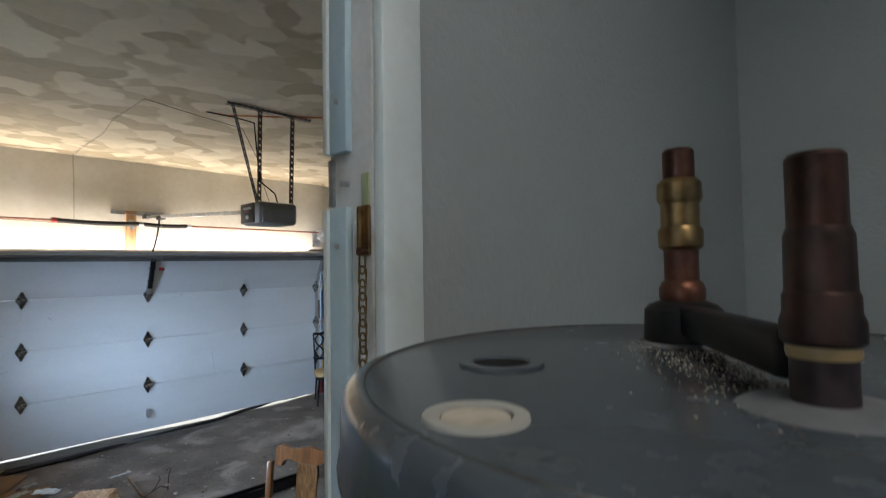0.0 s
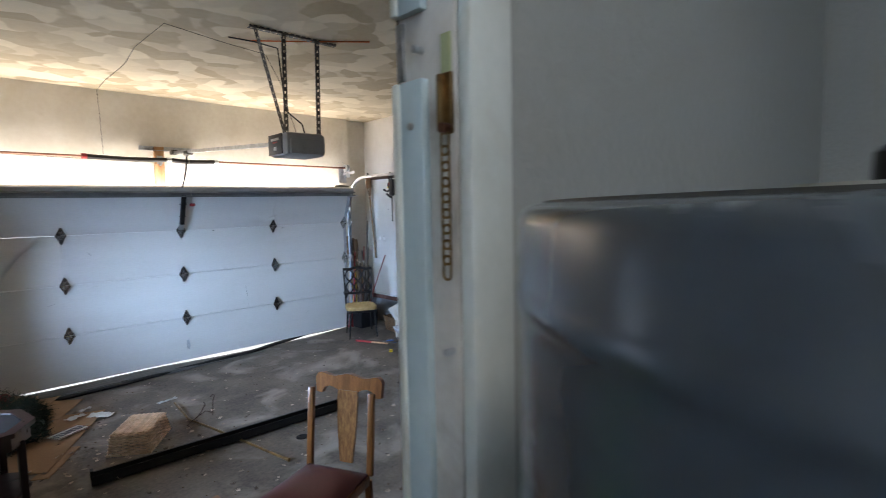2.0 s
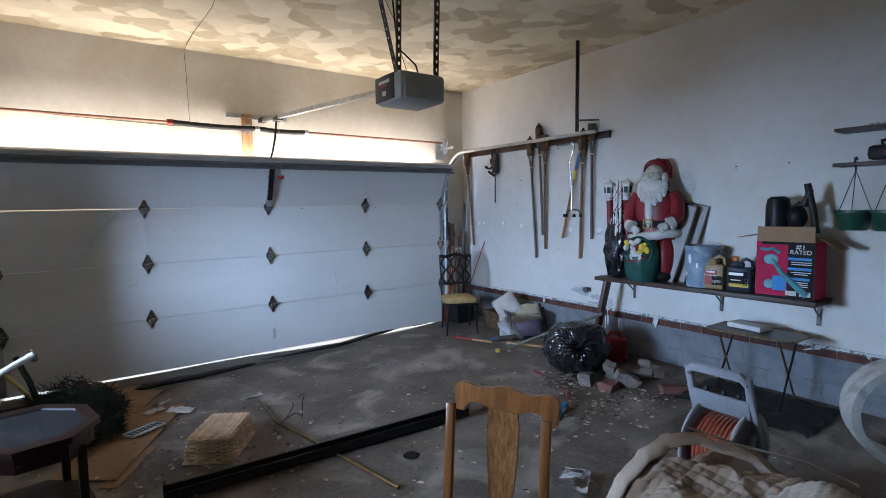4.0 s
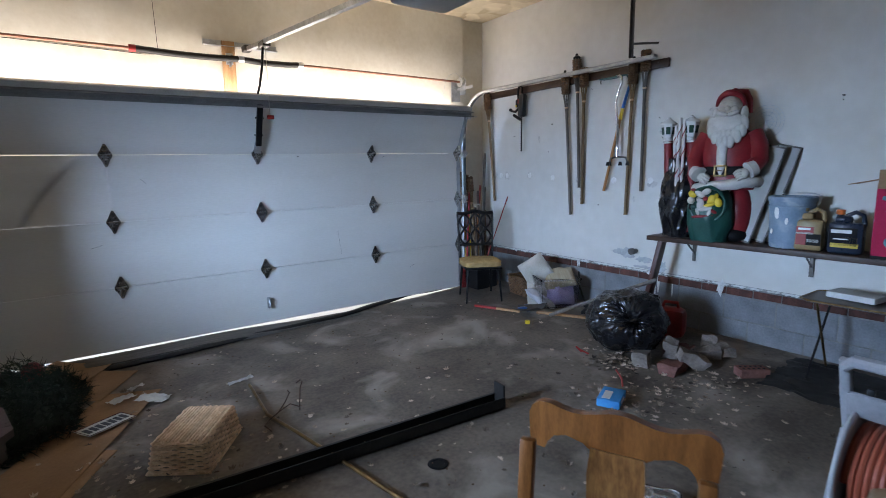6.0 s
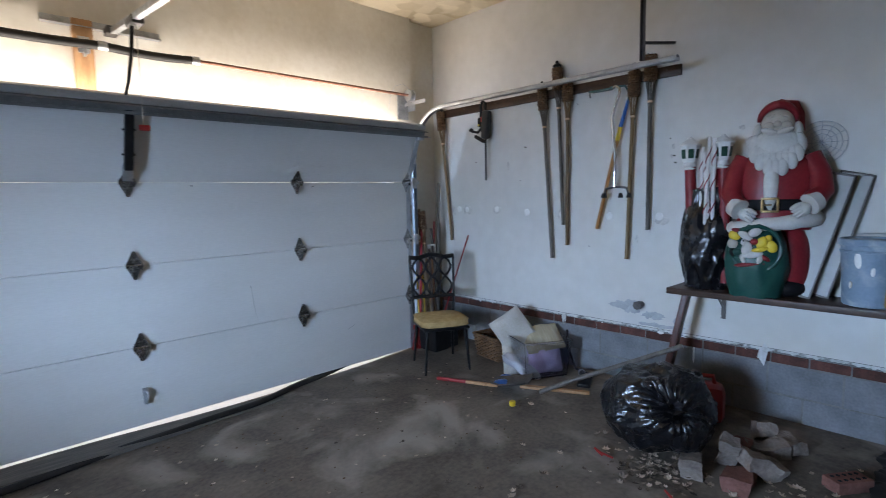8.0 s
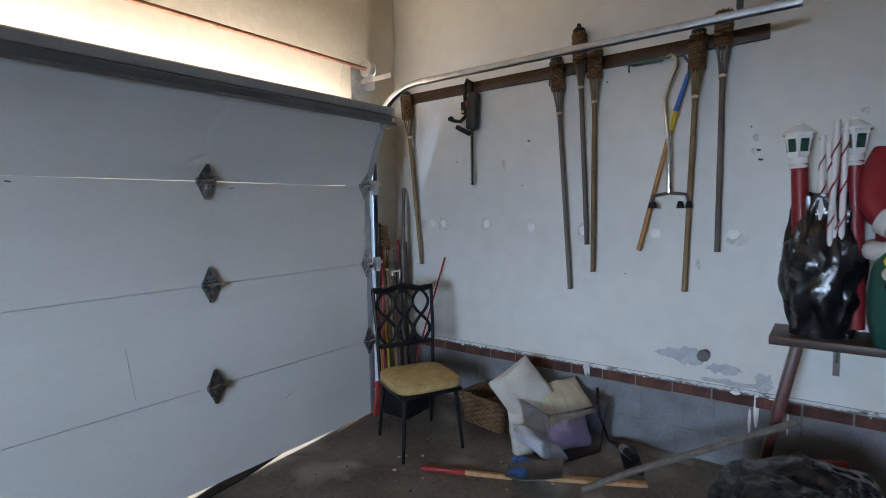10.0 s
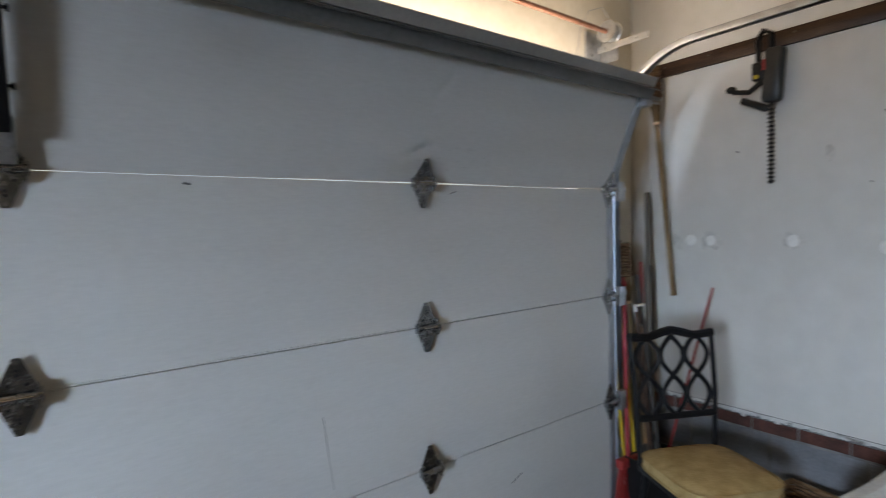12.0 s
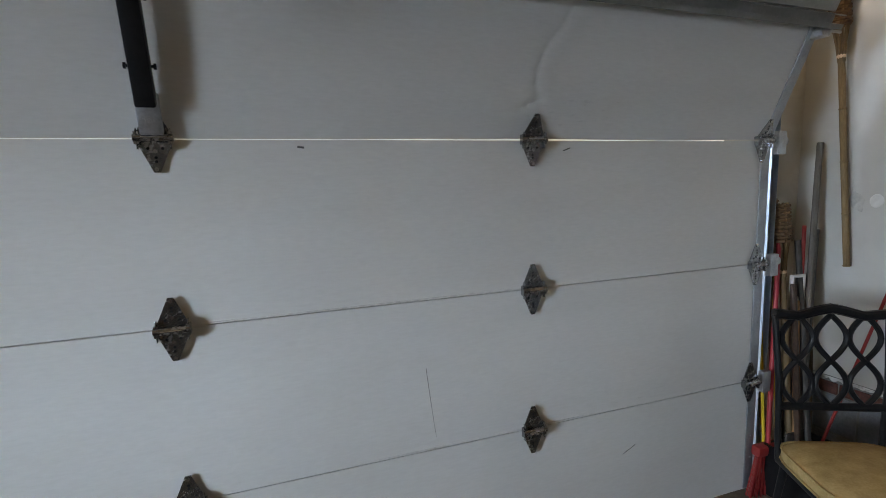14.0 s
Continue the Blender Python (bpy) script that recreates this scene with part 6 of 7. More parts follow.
lv = thing("red_handle_tool", -0.85, -1.0, fz(-0.85) + 0.016, 0, 0, -66, label="red-handled wooden tool lying on the concrete", category="tool")
part("red_end", B(-0.14, 0, 0, 0.26, 0.03, 0.026, bevel=0.005), REDP, lv)
part("wooden_end", B(0.12, 0, 0, 0.27, 0.028, 0.024, bevel=0.005), RAWWOOD, lv)
stk = solid("wooden_stake", B(0, 0, 0, 0.52, 0.045, 0.02, bevel=0.003), RAWWOOD, "raw pointed wooden stake lying on the floor", "stake")
stk.matrix_world = pose(-0.55, -1.63, fz(-0.55) + 0.014, 0, 0, -62)
shv = thing("shovel", -0.72, -1.52, fz(-0.7), label="dusty shovel lying with its handle on the black bag", category="shovel")
bm = sheet(bmesh.new(), lambda u, v: Vector(((u - 0.5) * 0.22 * (1 - 0.5 * max(0, 0.35 - v) / 0.35), v * 0.3 - 0.3, 0.02 + 0.04 * (2 * u - 1) ** 2 + 0.05 * v * v)), 10, 10)
bl = part("blade", thicken(bm, 0.003), STEELDARK, shv)
bl.matrix_basis = pose(0.03, 0.02, 0.01, 0, 0, 200)
part("handle", tube(bmesh.new(), [(0.0, -0.1, 0.05), (0.1, -0.3, 0.16), (0.36, -0.98, 0.5)], 0.017, 10), GREYBAMBOO, shv)
prn = thing("foot_pump", -0.25, -1.72, fz(-0.25) + 0.002, 0, 0, 25, label="black foot pump with its hose on the floor", category="pump")
part("barrel", rod(bmesh.new(), (-0.16, 0, 0.1), (0.15, 0.05, 0.03), 0.025), BLACK, prn)
part("foot", B(0, 0, 0.015, 0.3, 0.1, 0.03, bevel=0.008), BLACK, prn)
part("cable", tube(bmesh.new(), [(0.1, 0, 0.03), (0.2, 0.1, 0.03), (0.2, 0.16, 0.2), (0.19, 0.17, 0.36)], 0.01, 8), BLACK, prn)
part("silver_band", rod(bmesh.new(), (-0.02, 0.022, 0.068), (0.06, 0.035, 0.05), 0.027), GALV, prn)
solid("bottle_cap", lathe(bmesh.new(), [(0.022, 0), (0.024, 0.004), (0.024, 0.03), (0.02, 0.034), (0.003, 0.034)], 18, pose(-0.93, -1.53, fz(-0.93))), YELLOW, "yellow bottle cap on the concrete", "bottle cap")

# ---- black bag, petrol can, bricks ----
bagthing = thing("bin_bag", -0.82, -2.54, fz(-0.76), 0, 0, 0, label="full glossy black bin bag knotted at its side", category="bin bag")
KNOT = Vector((-0.71, -0.63, 0.42)).normalized()
KQ = KNOT.to_track_quat("Z", "Y").to_matrix()


def bagshape(u, v):
    """Radius and height of the stuffed bag, with creases gathered towards the knot."""
    a, th = 2 * math.pi * u, 0.03 + (math.pi - 0.06) * v
    d = KQ @ Vector((math.sin(th) * math.cos(a), math.sin(th) * math.sin(a), math.cos(th)))
    p = Vector((d.x * 0.315, d.y * 0.315, d.z * 0.25))
    ring = Vector((math.cos(a), math.sin(a), 0))
    near = math.exp(-(th / 0.95) ** 2) * min(1, th / 0.18)
    crease = abs(math.sin(6.5 * a + 2.5 * noise.noise(ring * 1.6 + Vector((0, 0, th))))) * 0.5 + 0.5 * abs(math.sin(10 * a + 3 * noise.noise(ring * 2.2 + Vector((4, 0, th)))))
    p -= d * 0.034 * near * (crease - 0.35)
    p -= d * 0.05 * math.exp(-(th / 0.25) ** 2)
    p += wobble(d, 1.7, 0.04) + d * 0.012 * noise.noise(d * 4.5) + d * 0.016 * (0.3 - abs(noise.noise(d * 3.2 + Vector((5, 2, 8))))) + d * 0.014 * (0.25 - abs(noise.noise(d * 7.5 + Vector((1, 6, 3))))) + d * 0.007 * (0.25 - abs(noise.noise(d * 15 + Vector((8, 1, 5)))))
    p.z = p.z + 0.245
    if p.z < 0.02:
        p.z = 0.006 + 0.014 * max(0.0, 1 + (p.z - 0.02) * 6)
    return p


bm = sheet(bmesh.new(), bagshape, 160, 80, closed_u=True)
bmesh.ops.holes_fill(bm, edges=[e for e in bm.edges if e.is_boundary], sides=0)
part("bag", bm, BAG, bagthing)
bm = sheet(bmesh.new(), lambda u, v: KQ @ Vector(((0.014 + 0.03 * v ** 2 + 0.012 * v * math.sin(u * 44)) * math.cos(2 * math.pi * u), (0.014 + 0.03 * v ** 2) * math.sin(2 * math.pi * u), 0.262 + 0.035 * v)) + Vector((0, 0, 0.235)), 40, 5, closed_u=True)
part("knot", thicken(bm, 0.002), BAG, bagthing)
can = thing("petrol_can", -0.33, -2.62, fz(-0.33), 0, 0, 20, label="dull red plastic petrol can beside the shelf post", category="petrol can")
part("body", B(0, 0, 0.13, 0.18, 0.26, 0.25, bevel=0.05), REDP, can)
part("handle", tube(bmesh.new(), [(0, -0.07, 0.24), (0, -0.06, 0.3), (0, 0.04, 0.3), (0, 0.06, 0.24)], 0.014), REDP, can)
part("spout", rod(bmesh.new(), (0, 0.09, 0.23), (0, 0.13, 0.33), 0.02), BLACK, can)


def rubble(x, y, z, L, W, H, rx, ry, rz, material, label):
    bm = B(0, 0, 0, L, W, H)
    bmesh.ops.subdivide_edges(bm, edges=bm.edges[:], cuts=5, use_grid_fill=True)
    for v in bm.verts:
        v.co += wobble(v.co + Vector((x * 9, y * 9, 0)), 9, 0.026) + wobble(v.co + Vector((x * 5, y * 5, 3)), 34, 0.008)
    o = solid("loose_brick", bm, material, label, "brick", group="heap of bricks")
    o.matrix_world = pose(x, y, z, rx, ry, rz)


for x, y, dz, L, W, H, rx, ry, rz, material, label in ((-0.98, -2.8, 0.05, 0.12, 0.1, 0.1, 0, 0, 20, STONE, "broken grey lump of concrete by the bin bag"), (-0.8, -2.93, 0.1, 0.2, 0.1, 0.065, 20, 62, 40, STONE, "broken grey brick propped upright"), (-0.78, -3.08, 0.07, 0.2, 0.11, 0.08, 10, 25, -40, STONE, "chipped pale brick on the heap"), (-0.92, -3.02, 0.035, 0.2, 0.12, 0.07, 0, 0, 10, REDSTONE, "worn red brick under the heap"), (-0.55, -3.05, 0.04, 0.21, 0.1, 0.07, 0, 0, -50, STONE, "grey brick lying at the edge of the heap"), (-0.4, -3.1, 0.04, 0.2, 0.1, 0.065, 0, 0, 60, STONE, "grey brick beneath the shelf"), (-0.62, -2.95, 0.04, 0.15, 0.1, 0.07, 0, 10, 10, REDSTONE, "broken red brick lying on the heap"), (-0.36, -2.98, 0.06, 0.13, 0.1, 0.09, 0, 20, 30, STONE, "grey rubble lump by the block wall")):
    rubble(x, y, fz(x) + dz, L, W, H, rx, ry, rz, material, label)
for pts in ([(-1.12, -2.42, 0), (-1.16, -2.36, 0.03), (-1.17, -2.33, 0.05), (-1.15, -2.37, 0.01)], [(-1.42, -2.95, 0), (-1.36, -2.9, 0.02), (-1.3, -2.84, 0.01), (-1.26, -2.78, 0.02)]):
    solid("red_tie", tube(bmesh.new(), [(x, y, fz(x) + 0.012 + z) for x, y, z in pts], 0.007, 6), REDP, "red plastic bag tie lying on the concrete", "tie", group="bag ties")
hb = thing("perforated_brick", -0.62, -3.42, fz(-0.6) + 0.03, 0, 0, -35, label="red perforated brick lying flat", category="brick")
part("body", B(0, 0, 0, 0.2, 0.1, 0.06, bevel=0.004), REDSTONE, hb)
# black discs on the solid brick paint the shade inside its holes
for i in range(5):
    for s in (-1, 1):
        part("core_hole_shade", rod(bmesh.new(), (-0.07 + 0.035 * i, 0.022 * s, 0.02), (-0.07 + 0.035 * i, 0.022 * s, 0.0315), 0.01, n=12), PRINTBLACK, hb)

# ---- folding tray table with a white box ----
tray = thing("tray_table", -0.3, -3.93, fz(-0.3), label="brown folding tray table on brass tube legs", category="tray table")
TH = 0.64 - fz(-0.3)
o = [(-0.2, -0.26), (-0.15, -0.32), (0.15, -0.32), (0.2, -0.26), (0.2, 0.26), (0.15, 0.32), (-0.15, 0.32), (-0.2, 0.26)]
part("top", plate(bmesh.new(), o, TH - 0.012, TH), surface("brown_tray", (0.05, 0.04, 0.035), (0.09, 0.075, 0.065), 0.35), tray)
part("rim", tube(bmesh.new(), [(x, y, TH) for x, y in o], 0.007, 6, closed=True), BRASS, tray)
for y in (-0.22, 0.22):
    part("leg", tube(bmesh.new(), [(-0.16, y, TH - 0.015), (0.16, y * 1.05, 0.01)], 0.008), BRASS, tray)
    part("leg", tube(bmesh.new(), [(0.16, y * 1.05, TH - 0.015), (-0.16, y * 1.1, 0.01)], 0.008), BLACK, tray)
wb = solid("white_box", B(0, 0, 0, 0.18, 0.27, 0.04, bevel=0.004), PAPER, "flat white cardboard box lying on the tray table", "box")
wb.matrix_world = pose(-0.26, -3.86, 0.64 + 0.027, 0, 0, -8)

# ---- hose reel ----
reel = thing("hose_reel", -1.98, -4.49, fz(-1.9), 0, 0, 180, label="grey plastic hose reel cart wound with terracotta hose", category="hose reel")
reel.scale = (1.0, 0.74, 1.0)
PALEGREY = surface("pale_grey_plastic", (0.3, 0.3, 0.31), (0.38, 0.38, 0.39), 0.4, scale=7, bump=0.05)
for s in (-1, 1):
    bm = bmesh.new()
    for p, q, w in (((-0.24, 0.03), (-0.1, 0.3), 0.05), ((-0.1, 0.3), (0.06, 0.68), 0.055), ((0.06, 0.68), (0.1, 0.79), 0.05)):
        p, q = Vector((p[0], 0.2 * s, p[1])), Vector((q[0], 0.2 * s, q[1]))
        box(bm, *((p + q) / 2), 0.032, w, (q - p).length + 0.03, (q - p).to_track_quat("Z", "Y").to_matrix().to_4x4() @ Matrix.Rotation(radians(90), 4, "Z"), bevel=0.012)
    part("side_frame", bm, GREYP, reel)
    part("foot_bar", tube(bmesh.new(), [(-0.26, 0.2 * s, 0.025), (0.2, 0.2 * s, 0.06), (0.02, 0.2 * s, 0.5)], 0.02, 10), GREYP, reel)
    bm = lathe(bmesh.new(), [(0.215, -0.008), (0.22, 0.0), (0.215, 0.008), (0.19, 0.005), (0.04, 0.003), (0.004, 0.003)], 40, Matrix.Translation((0, 0.15 * s, 0.36)) @ Matrix.Rotation(radians(90), 4, "X"))
    part("flange", bm, GREYP, reel)
    part("flange_rim", tube(bmesh.new(), [(0.222 * math.cos(2 * math.pi * k / 36), 0.155 * s, 0.36 + 0.222 * math.sin(2 * math.pi * k / 36)) for k in range(36)], 0.015, 10, closed=True), PALEGREY, reel)
    wheel = part("wheel", lathe(bmesh.new(), [(0.02, -0.03), (0.085, -0.03), (0.1, -0.02), (0.1, 0.02), (0.085, 0.03), (0.02, 0.03)], 30, Matrix.Translation((0.2, 0.26 * s, 0.1)) @ Matrix.Rotation(radians(90), 4, "X")), GREYP, reel)
    part("hub_cap", rod(bmesh.new(), (0.2, 0.285 * s, 0.1), (0.2, 0.3 * s, 0.1), 0.03), WHITEP, wheel)
part("handle_panel", B(0.05, 0, 0.62, 0.022, 0.39, 0.11, Matrix.Rotation(radians(20), 4, "Y"), bevel=0.012), GREYP, reel)
part("top_handle", tube(bmesh.new(), [(0.1, -0.2, 0.77), (0.11, -0.16, 0.8), (0.11, 0.16, 0.8), (0.1, 0.2, 0.77)], 0.024, 10), GREYP, reel)
for y in (-0.1, 0.02, 0.12):
    part("clip", B(0.055, y, 0.67, 0.02, 0.03, 0.05, bevel=0.005), BLACK, reel)
part("drum", rod(bmesh.new(), (0, -0.15, 0.27), (0, 0.15, 0.27), 0.1, n=24), GREYP, reel)
bm = bmesh.new()
pts = []
for i in range(9 * 24):
    a = 2 * math.pi * i / 24
    pts.append((0.165 * math.cos(a), -0.13 + 0.26 * i / (9 * 24), 0.36 + 0.165 * math.sin(a)))
part("hose", tube(bm, pts, 0.0165, 8), HOSE, reel, "coiled terracotta garden hose")
part("inner_hose", tube(bmesh.new(), [(0.13 * math.cos(2 * math.pi * i / 20), -0.12 + 0.24 * i / 160, 0.36 + 0.13 * math.sin(2 * math.pi * i / 20)) for i in range(160)], 0.0165, 6), HOSE, reel)

# ---- pale tube section and black sheeting ----
ring = thing("cardboard_tube_section", -0.56, -4.92, fz(-0.56) + 0.28, 0, 0, 32, label="scuffed pale tube section standing on its edge", category="tube section")
bm = lathe(bmesh.new(), [(0.275, -0.11), (0.28, 0.0), (0.275, 0.11)], 48, Matrix.Rotation(radians(90), 4, "Y"), cap=False)
part("wall", thicken(bm, -0.05), PALERING, ring)
bm = sheet(bmesh.new(), lambda u, v: Vector((-0.12 - u * 0.62, -3.5 - v * 0.95, fz(-0.12 - u * 0.62) + 0.012 + 0.03 * abs(noise.noise(Vector((u * 5, v * 6, 2)))) + 0.02 * abs(noise.noise(Vector((u * 14, v * 15, 5)))))) + Vector((0.12 * noise.noise(Vector((v * 4, 0, 3))) * (u - 0.3), 0.12 * noise.noise(Vector((u * 4, 5, 3))), 0)), 40, 44)
solid("black_sheeting", thicken(bm, 0.002), RUBBER, "crumpled black plastic sheeting on the floor under the tray table", "plastic sheet")

# ---- oak chair ----
oak = thing("oak_chair", -3.595, -4.4, fz(-3.5), 0, 0, -64, label="golden oak chair with a splat back and maroon seat", category="chair")
oak.scale = (1.03, 1.03, 1.03)
# local: seat towards -y, back at y = 0.19
part("seat", (lambda bm: sheet(bm, lambda u, v: Vector(((u - 0.5) * (0.42 - 0.05 * v), -0.24 + v * 0.4, 0.445 + 0.03 * (1 - (2 * u - 1) ** 4) * (1 - (2 * v - 1) ** 4))), 16, 16))(B(0, -0.04, 0.435, 0.37, 0.4, 0.02)), MAROON, oak, "maroon vinyl seat")
part("seat_frame", B(0, -0.04, 0.405, 0.39, 0.42, 0.05, bevel=0.006), WOODOAK, oak)
for s in (-1, 1):
    part("back_post", box(bmesh.new(), 0.191 * s, 0.2, 0.645, 0.036, 0.028, 0.44, Matrix.Rotation(radians(-6), 4, "X"), bevel=0.006), WOODOAK, oak)
    part("leg", box(bmesh.new(), 0.18 * s, 0.19, 0.2, 0.034, 0.034, 0.4, Matrix.Rotation(radians(4), 4, "X"), bevel=0.005), WOODOAK, oak)
    part("leg", box(bmesh.new(), 0.18 * s, -0.22, 0.2, 0.036, 0.036, 0.4, bevel=0.005), WOODOAK, oak)
outl = [(-0.213, 0.862), (-0.216, 0.895), (-0.208, 0.915), (-0.19, 0.927)]
for i in range(13):
    x = -0.165 + 0.33 * i / 12
    outl.append((x, 0.923 + 0.009 * math.cos(math.pi * x / 0.1)))
outl += [(0.19, 0.927), (0.208, 0.915), (0.216, 0.895), (0.213, 0.862)]
low = [(0.208, 0.815), (0.172, 0.812), (0.165, 0.83), (0.15, 0.848), (0.12, 0.856), (0.08, 0.846), (0.066, 0.836), (-0.066, 0.836), (-0.08, 0.846), (-0.12, 0.856), (-0.15, 0.848), (-0.165, 0.83), (-0.172, 0.812), (-0.208, 0.815)]
bm = plate(bmesh.new(), outl + low, -0.016, 0.016, Matrix.Translation((0, 0.222, 0)) @ Matrix.Rotation(radians(84), 4, "X"))
bmesh.ops.bevel(bm, geom=[e for e in bm.edges if e.calc_face_angle(0) > 1.2], offset=0.004, segments=2, affect="EDGES")
part("crest_rail", bm, WOODOAK, oak)
spl = [(-0.04, 0.44), (0.04, 0.44), (0.052, 0.55), (0.062, 0.68), (0.066, 0.78), (0.06, 0.842), (-0.06, 0.842), (-0.066, 0.78), (-0.062, 0.68), (-0.052, 0.55)]
bm = plate(bmesh.new(), spl, -0.006, 0.006, Matrix.Translation((0, 0.205, 0)) @ Matrix.Rotation(radians(84), 4, "X"))
part("splat", bm, surface("flecked_quartersawn_oak", (0.15, 0.055, 0.016), (0.34, 0.15, 0.05), 0.36, scale=26, fine=90, stretch=(3, 3, 0.6), coat=0.3), oak, "flecked quarter-sawn splat")

# ---- folded garden chair under a quilted blanket ----
fold = thing("folding_chair", -2.82, -4.88, fz(-2.8), 0, 0, -40, label="folded steel-framed lawn chair under a blanket", category="folding chair")
for s in (-1, 1):
    part("side_tube", tube(bmesh.new(), [(-0.26, 0.2 * s, 0.0), (-0.22, 0.2 * s, 0.3), (-0.2, 0.2 * s, 0.45), (0.18, 0.2 * s, 0.44), (0.24, 0.2 * s, 0.0)], 0.012), surface("blue_grey_tube", (0.16, 0.2, 0.28), (0.24, 0.29, 0.38), 0.3, 0.6), fold)
    part("brace", tube(bmesh.new(), [(-0.24, 0.2 * s, 0.05), (0.18, 0.2 * s, 0.43)], 0.01), GALV, fold)
part("cross_tube", rod(bmesh.new(), (0.18, -0.2, 0.44), (0.18, 0.2, 0.44), 0.012), GALV, fold)
part("seat_sling", B(-0.01, 0, 0.45, 0.38, 0.4, 0.006), QUILT, fold)


def drape(u, v):
    """A quilted blanket bunched over the chair: long soft folds and stitched channels."""
    x, y = (u - 0.5) * 0.86, (v - 0.5) * 0.78
    p = Vector((x, y, 0))
    w = noise.noise(p * 2.2 + Vector((3, 1, 4)))
    ridge = 1 - abs(noise.noise(Vector((x * 2.4 + y * 1.6 + 0.5 * w, y * 1.2 - x * 0.5, 2.0)))) * 2.0
    rho = math.hypot(x / 0.43, y / 0.4) * (1 + 0.16 * noise.noise(p.normalized() * 1.7 + Vector((0, 0, 2))))
    z = 0.665 + 0.04 * w + 0.06 * (ridge - 0.5) - 0.5 * max(0.0, rho - 0.55) ** 1.3
    z -= 0.05 * math.exp(-((y - 0.16 + 0.3 * x) / 0.05) ** 2)
    q = (abs(math.sin((x * 0.75 + y * 0.66 + 0.05 * w) * 84)) * abs(math.sin((x * 0.66 - y * 0.75 + 0.05 * w) * 84))) ** 0.6
    z += 0.03 * (0.4 - abs(noise.noise(Vector((x * 6, y * 5, 7.0))))) + 0.02 * (0.4 - abs(noise.noise(Vector((x * 11 + 2, y * 11, 1.0)))))
    return Vector((x * (1 - 0.12 * max(0.0, rho - 0.9)), y * (1 - 0.12 * max(0.0, rho - 0.9)), max(0.03, z))) + Vector((0, 0, 0.007 * q))


bl1 = solid("blanket", sheet(bmesh.new(), drape, 220, 200), QUILT, "beige quilted blanket thrown over the lawn chair", "blanket")
bl1.matrix_world = pose(-2.79, -4.9, fz(-2.8) - 0.01, 0, 0, -40)
hem_line = [Vector(p) for p in ((-3.08, -4.6, 0.5), (-3.02, -4.61, 0.6), (-2.92, -4.62, 0.68), (-2.81, -4.66, 0.715), (-2.73, -4.73, 0.735), (-2.67, -4.82, 0.72), (-2.63, -4.9, 0.68), (-2.6, -4.97, 0.62), (-2.57, -5.08, 0.55))]
fine_line = [hem_line[i].lerp(hem_line[i + 1], k / 8) for i in range(8) for k in range(8)] + [hem_line[8]]
bm = sheet(bmesh.new(), lambda u, v: fine_line[round(v * 64)] + Vector((0.02 * math.cos(2 * math.pi * u), 0.036 * math.cos(2 * math.pi * u), 0.02 * math.sin(2 * math.pi * u))) * (0.9 + 0.16 * abs(math.sin(v * 44)) ** 0.5 + 0.3 * noise.noise(Vector((v * 14, u * 2, 3)))) + wobble(Vector((v * 6, 0, 1)), 1.0, 0.02), 16, 64, closed_u=True)
bmesh.ops.transform(bm, matrix=bl1.matrix_world.inverted(), verts=bm.verts)
part("hem", bm, QUILT, bl1, "rolled thick hem")
bl2 = solid("quilted_pad", thicken(sheet(bmesh.new(), lambda u, v: Vector(((u - 0.5) * 0.62, (v - 0.5) * 0.5, 0.05 * noise.noise(Vector((u * 3, v * 3, 6))) - 0.14 * (2 * u - 1) ** 2 - 0.1 * (2 * v - 1) ** 2 + 0.008 * (abs(math.sin((u + v) * 40)) * abs(math.sin((u - v) * 40))) ** 0.6)), 90, 80), 0.014), QUILTPALE, "pale quilted pad lying over the blanket", "quilt")
bl2.matrix_world = pose(-2.72, -5.22, 0.72, -8, 8, -30)
solid("pink_toy", ellipsoid(bmesh.new(), (-3.1, -4.95, 0.5), (0.035, 0.05, 0.1), n=14), surface("magenta_plastic", (0.6, 0.08, 0.42), (0.7, 0.12, 0.5), 0.4), "small magenta plastic toy tucked in the blanket", "toy")
rope = tube(bmesh.new(), [(-2.62, -4.62, 0.72), (-2.4, -4.75, 0.62), (-2.3, -4.95, 0.6), (-2.35, -5.15, 0.6)], 0.006, 6)
solid("rope", rope, PILLOW, "thin white rope trailing off the blanket", "rope")
cushion("clear_wrapper", -2.35, -3.82, fz(-2.35) + 0.04, 0.22, 0.14, 0.06, 0, 0, 30, TUBPLASTIC, "crumpled clear plastic wrapper on the floor", "wrapper", 0.04)

# ---- middle of the floor ----
beam = thing("black_channel", -3.3, -2.56, 0.0, label="long black steel channel lying across the floor", category="steel channel")
a, b = Vector((-1.05, 0.1, fz(-4.34) + 0.048)), Vector((1.06, -0.06, fz(-2.24) + 0.048))
q = (b - a).to_track_quat("X", "Z").to_matrix().to_4x4()
L = (b - a).length
for name, args in (("web", (0, 0, -0.032, L, 0.11, 0.008)), ("flange", (0, 0.052, -0.005, L, 0.006, 0.062)), ("flange", (0, -0.052, -0.002, L, 0.006, 0.068)), ("lip", (0, 0.045, 0.026, L, 0.018, 0.004)), ("end_tab", (L / 2 - 0.006, 0.0, 0.045, 0.012, 0.1, 0.13)), ("end_tab", (-L / 2 + 0.01, 0.03, 0.03, 0.02, 0.06, 0.04))):
    bm = B(*args, bevel=0.0015)
    bmesh.ops.transform(bm, matrix=Matrix.Translation((a + b) / 2) @ q, verts=bm.verts)
    part(name, bm, RUBBER, beam, smooth=False)
